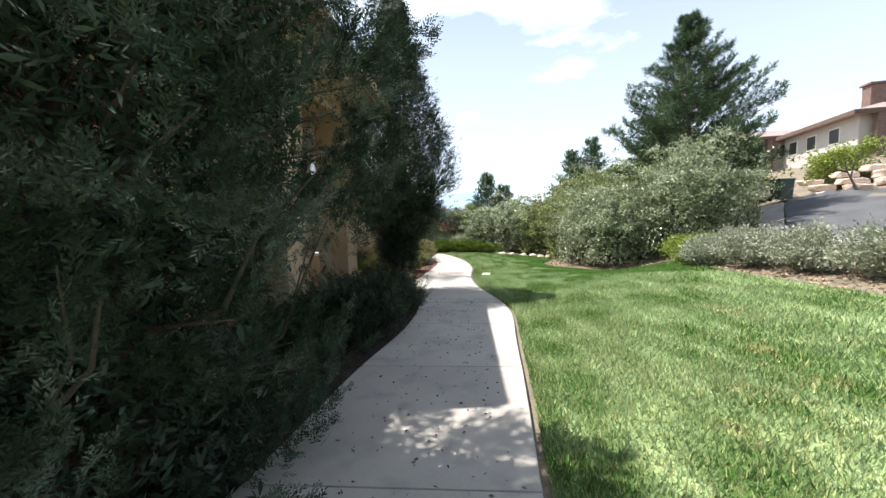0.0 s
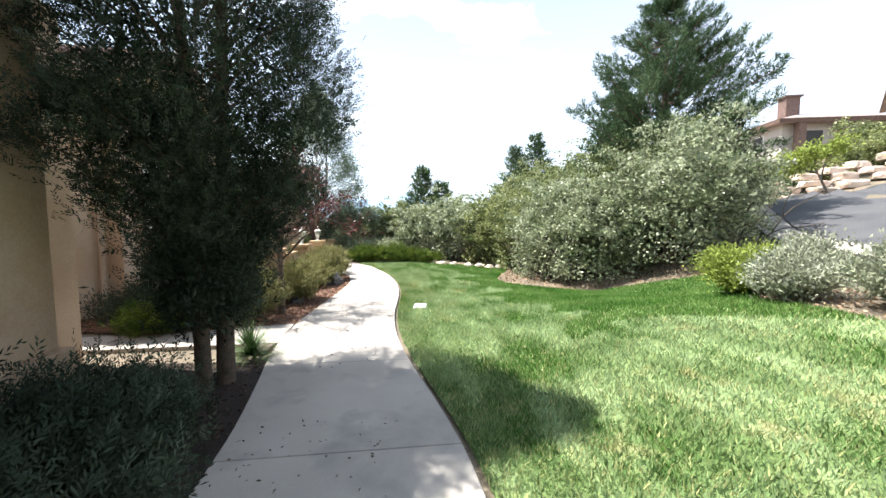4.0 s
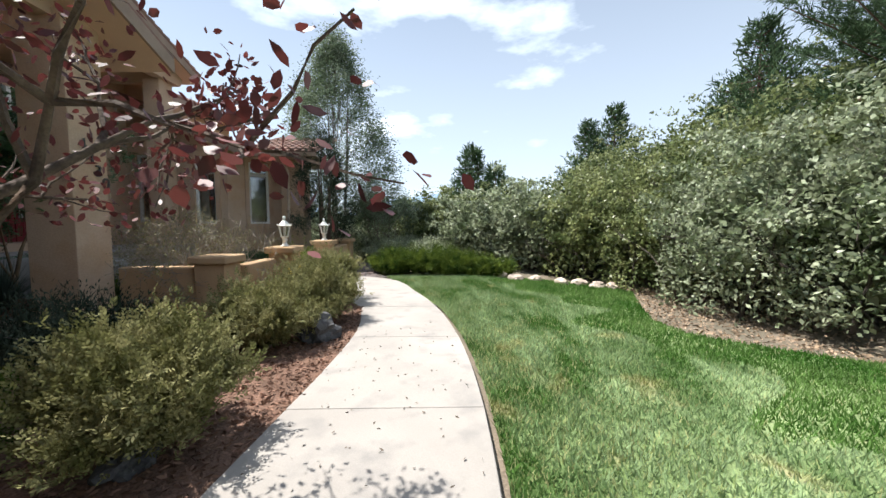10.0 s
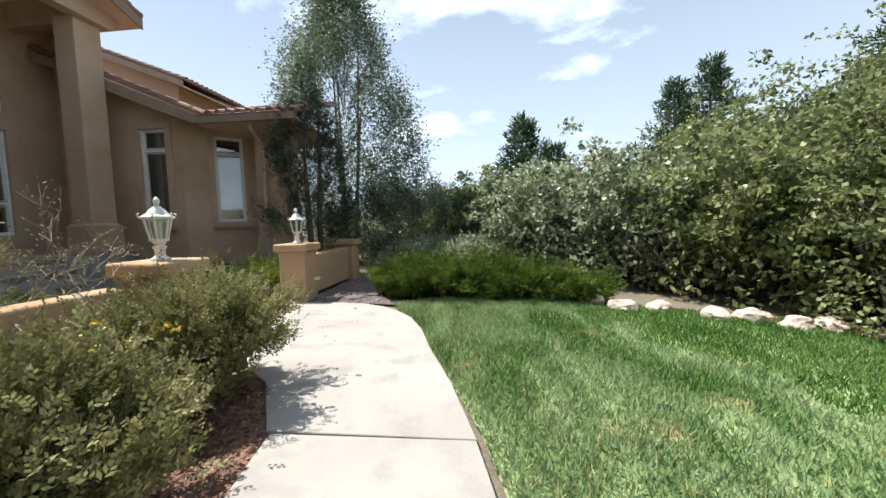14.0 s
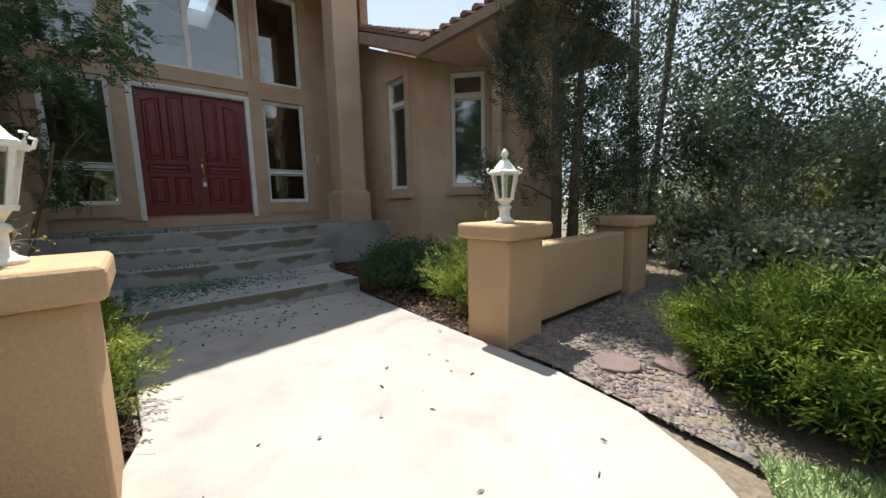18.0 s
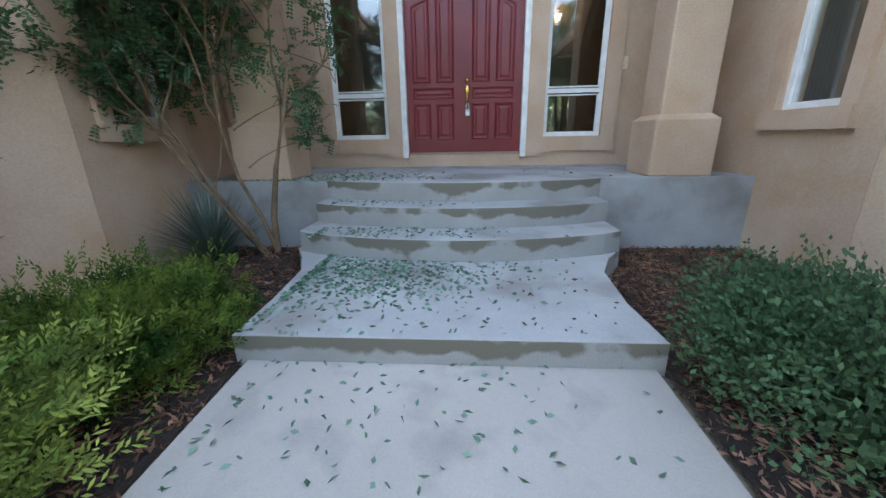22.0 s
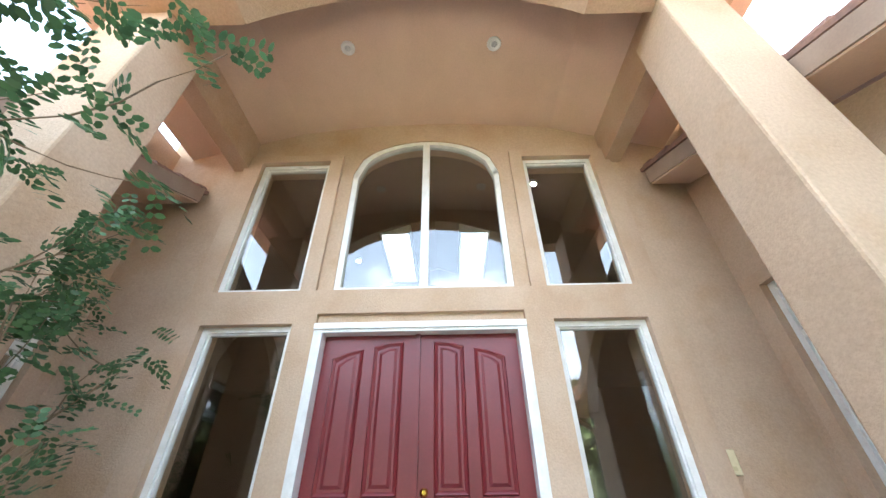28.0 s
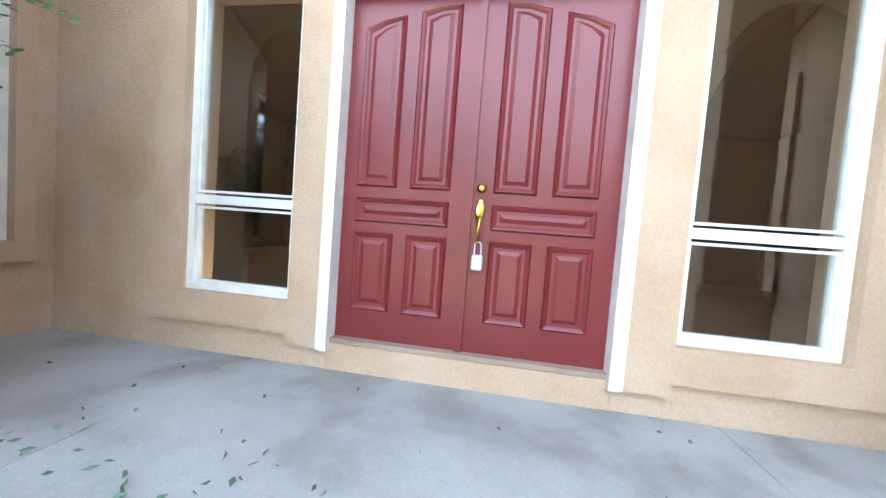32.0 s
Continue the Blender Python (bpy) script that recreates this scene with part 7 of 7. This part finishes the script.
def grass(px, py, length, width):
    n = len(px)
    base = np.stack([px, py, heights(px, py) - 0.024], 1)
    a = rng.uniform(0, 2 * math.pi, n)
    lean = np.stack([np.cos(a), np.sin(a), np.zeros(n)], 1) * rng.uniform(0.1, 0.9, (n, 1))
    tip = base + (lean + [0, 0, 1.0]) * length * rng.uniform(0.5, 1.2, (n, 1))
    b = rng.uniform(0, 2 * math.pi, n)
    side = np.stack([np.cos(b), np.sin(b), np.zeros(n)], 1) * width * rng.uniform(0.6, 1.3, (n, 1))
    return np.stack([base - side, base + side, tip], 1)


near_edge = lambda x, y: x - np.interp(y, [p[0] for p in RIGHT], [p[1] for p in RIGHT])
fade = lambda x, y: rng.random(len(x)) < np.clip(1.15 - near_edge(x, y) * 0.28, 0.0, 1.0)
lush = lambda x, y: (near_edge(x, y) + 0.45 * np.sin(y * 1.9 + x) + 0.3 * np.sin(y * 4.3 - x * 2.1) > 2.6) & (y + 0.8 * np.sin(x * 1.3) > 8.6)
plain = lambda x, y: (y > 0.5) & ~lush(x, y)
gp = [grass(*scatter(LAWN, 2600, rng, lambda x, y: fade(x, y) & plain(x, y)), 0.055, 0.0045), grass(*scatter(LAWN, 1300, rng, plain), 0.06, 0.008)]
tagged(mesh_from("lawn_grass", np.concatenate(gp), None, GRASS), "short green mown grass with dry tips", "grass", "", "stuff")
tagged(mesh_from("lush_grass", grass(*scatter(LAWN, 1900, rng, lush), 0.065, 0.008), None, GRASS_LUSH), "deeper green grass towards the thicket", "grass", "", "stuff")
dry = scatter(LAWN, 1500, rng, lambda x, y: (y > 0.5) & (rng.random(len(x)) < np.exp(-np.maximum(near_edge(x, y), 0) / 1.0) + 0.05 * ~lush(x, y) + 0.3 * np.clip((10.5 - y) / 3.5, 0, 1) + 0.6 * np.clip((6.0 - y) / 4, 0, 1) * np.clip((3.4 - near_edge(x, y)) / 2.5, 0, 1)))
tagged(mesh_from("dry_grass", grass(*dry, 0.055, 0.006), None, GRASS_DRY), "pale dry grass along the edge of the walk", "grass", "", "stuff")

# ---- bark beds ----
BED_L = [(edge_at(LEFT, 10.95 + 0.3 * k), 10.95 + 0.3 * k) for k in range(21)] + [(-1.85, 17.62), (-2.35, 18.02), (-2.9, 18.24), (-3.4, 17.8), (-3.5, 16.6), (-5.2, 16.3), (-5.3, 11.0), (-3.2, 10.5)]
BED_START = [(edge_at(LEFT, -4 + 0.5 * k), -4 + 0.5 * k) for k in range(27)] + [(-2.8, 9.2), (-2.8, -4)]
BED_COURT_L = [(-3.5, 18.4), (-6.0, 18.3), (-6.4, 18.2), (-7.2, 18.0), (-7.4, 17.85), (-8.1, 17.85), (-8.1, 16.3), (-5.2, 16.4), (-3.5, 17.0)]
BED_COURT_R = [(-3.6, 20.7), (-6.0, 20.8), (-6.9, 20.9), (-7.5, 21.22), (-8.1, 21.22), (-8.1, 22.84), (-6.9, 22.84), (-5.1, 23.0), (-3.4, 23.0), (-3.4, 20.8)]
BED_OAK = [(5.5, 2.5), (5.45, 6), (5.6, 8), (5.9, 9.6), (7.4, 11.2), (7.8, 12.6), (6.2, 14.4), (4.6, 15.3), (3.7, 15.9), (3.6, 16.6), (4.0, 17.6), (4.9, 19.6), (4.6, 20.4), (9, 21), (10, 13), (7.9, 9), (7.7, 2.5)]
COBBLES = [(-3.15, 20.75), (-2.5, 20.7), (-1.95, 20.6), (-1.4, 20.5), (-1.9, 21.3), (-1.8, 22.5), (-2.2, 24.2), (-3.1, 24.2)]
for name, poly, mat, label in (("ground_bed", BED_L, MULCH, "reddish bark mulch bed along the walk"), ("ground_bed_start", BED_START, MULCH_DARK_SHADE, "bark mulch bed under the junipers, with their shade darkened into its colour"), ("ground_bed_court", BED_COURT_L, MULCH_DARK_SHADE, "bark mulch bed beside the steps"), ("ground_bed_steps", BED_COURT_R, MULCH_DARK_SHADE, "dark bark mulch bed beside the steps"), ("ground_bed_oak", BED_OAK, EARTH, "dry leaf litter under the thicket"), ("ground_cobbles", COBBLES, EARTH, "earth under the river cobbles")):
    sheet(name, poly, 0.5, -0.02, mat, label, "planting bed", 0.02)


def chips(name, poly, per_m2, mat, label, size=(0.05, 0.014), keep=None):
    px, py = scatter(poly, per_m2, rng, keep)
    n = len(px)
    base = np.stack([px, py, heights(px, py) - 0.024 + rng.uniform(0.0, 0.03, n)], 1)
    a = rng.uniform(0, 2 * math.pi, n)
    d = np.stack([np.cos(a), np.sin(a), rng.normal(size=n) * 0.3], 1)
    return tagged(mesh_from(name, leaf_quads(base, d, *size, rng), None, mat), label, "mulch", "", "stuff")


chips("mulch_chips", BED_L, 900, CHIP, "loose reddish bark chips", (0.055, 0.02))
# these chips are coloured near black for the shade below the junipers
chips("mulch_chips", BED_START, 350, CHIP_SHADE, "loose dark bark chips", (0.055, 0.02))
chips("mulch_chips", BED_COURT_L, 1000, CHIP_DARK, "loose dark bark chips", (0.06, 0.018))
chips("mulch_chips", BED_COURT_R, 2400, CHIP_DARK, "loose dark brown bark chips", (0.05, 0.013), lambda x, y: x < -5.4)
chips("mulch_chips", BED_COURT_R, 1000, CHIP, "loose reddish bark chips", (0.055, 0.018), lambda x, y: x >= -5.4)
chips("leaf_litter", BED_OAK, 250, STRAW, "dry fallen leaves under the thicket", (0.07, 0.035))

# river cobbles, joined
px, py = scatter(COBBLES, 900, rng)
ico = bmesh.new()
bmesh.ops.create_icosphere(ico, subdivisions=1, radius=1)
iv = np.array([v.co for v in ico.verts])
it = np.array([[v.index for v in f.verts] for f in ico.faces])
ico.free()
sc = rng.uniform(0.013, 0.03, (len(px), 1, 1)) * rng.uniform(0.6, 1.3, (len(px), 1, 3)) * np.array([1, 1, 0.7])
cv = iv[None] * (1 + 0.15 * rng.normal(size=(len(px), len(iv), 1))) * sc + np.stack([px, py, heights(px, py) - 0.02], 1)[:, None]
me = bpy.data.meshes.new("river_cobbles")
me.from_pydata(cv.reshape(-1, 3), [], (it[None] + (np.arange(len(px)) * len(iv))[:, None, None]).reshape(-1, 3))
me.materials.append(COBBLE)
tagged(new("river_cobbles", me), "small grey and pink river cobbles beside the far pier", "cobbles", "", "stuff")

# ---- leaves fallen on the steps, porch and walk ----
def fallen(name, count, x0, x1, y0, y1, z, mat, label, size=(0.04, 0.02), focus=None):
    px, py = rng.uniform(x0, x1, count), rng.uniform(y0, y1, count)
    if focus:
        px, py = rng.normal(focus[0], focus[2], count).clip(x0, x1), rng.normal(focus[1], focus[3], count).clip(y0, y1)
    zz = z if not callable(z) else np.array([z(a, b) for a, b in zip(px, py)])
    base = np.stack([px, py, np.zeros(count) + zz + 0.004 + rng.uniform(0, 0.008, count)], 1)
    a = rng.uniform(0, 2 * math.pi, count)
    return mesh_from(name, leaf_quads(base, np.stack([np.cos(a), np.sin(a), rng.normal(size=count) * 0.12], 1), *size, rng), None, mat), label


FALLEN = material("fallen_green_leaves", (0.07, 0.14, 0.09), 0.55, second=(0.14, 0.23, 0.16), scale=6, island=0.4)
FALLEN_BROWN = material("fallen_brown_leaves", (0.1, 0.075, 0.055), 0.8, second=(0.16, 0.12, 0.09), scale=6, island=0.4)
walk_z = lambda x, y: base_z(y)
for args in ((1700, -7.2, -5.75, 18.35, 20.7, -0.16, FALLEN, "green leaflets fallen on the lowest step", (0.048, 0.024), (-6.75, 18.85, 0.38, 0.55)), (120, -7.2, -5.75, 18.35, 20.7, -0.16, FALLEN_BROWN, "brown leaves fallen on the lowest step"), (260, -7.45, -7.1, 18.2, 20.9, 0.05, FALLEN, "green leaflets fallen on a step", (0.045, 0.022), (-7.3, 18.9, 0.12, 0.6)), (90, -7.95, -7.6, 18.2, 20.9, 0.26, FALLEN, "green leaflets fallen on a step", (0.04, 0.02), (-7.8, 18.8, 0.1, 0.5)), (340, -10.0, -8.1, 16.6, 22.6, PORCH_Z, FALLEN, "green leaflets fallen on the porch", (0.05, 0.024), (-8.4, 18.0, 0.35, 0.6)), (70, -10.0, -8.1, 16.6, 22.6, PORCH_Z, FALLEN_BROWN, "brown leaves fallen on the porch"), (170, -5.7, -3.4, 18.5, 20.6, walk_z, FALLEN, "leaves fallen on the entry path", (0.045, 0.022), (-5.4, 19.3, 0.4, 0.7)), (26, -3.4, -1.2, 18.4, 20.3, walk_z, FALLEN_BROWN, "leaves fallen on the entry path"), (350, -0.85, 0.3, 1.2, 7.5, walk_z, FALLEN_BROWN, "dry leaves and bark blown onto the walk", (0.03, 0.015)), (260, -1.2, 0.2, 8.6, 16, walk_z, FALLEN_BROWN, "dry leaves blown onto the walk", (0.03, 0.014))):
    ob, lab = fallen("fallen_leaves", *args[:8], *args[8:])
    tagged(ob, lab, "leaves", "", "stuff")
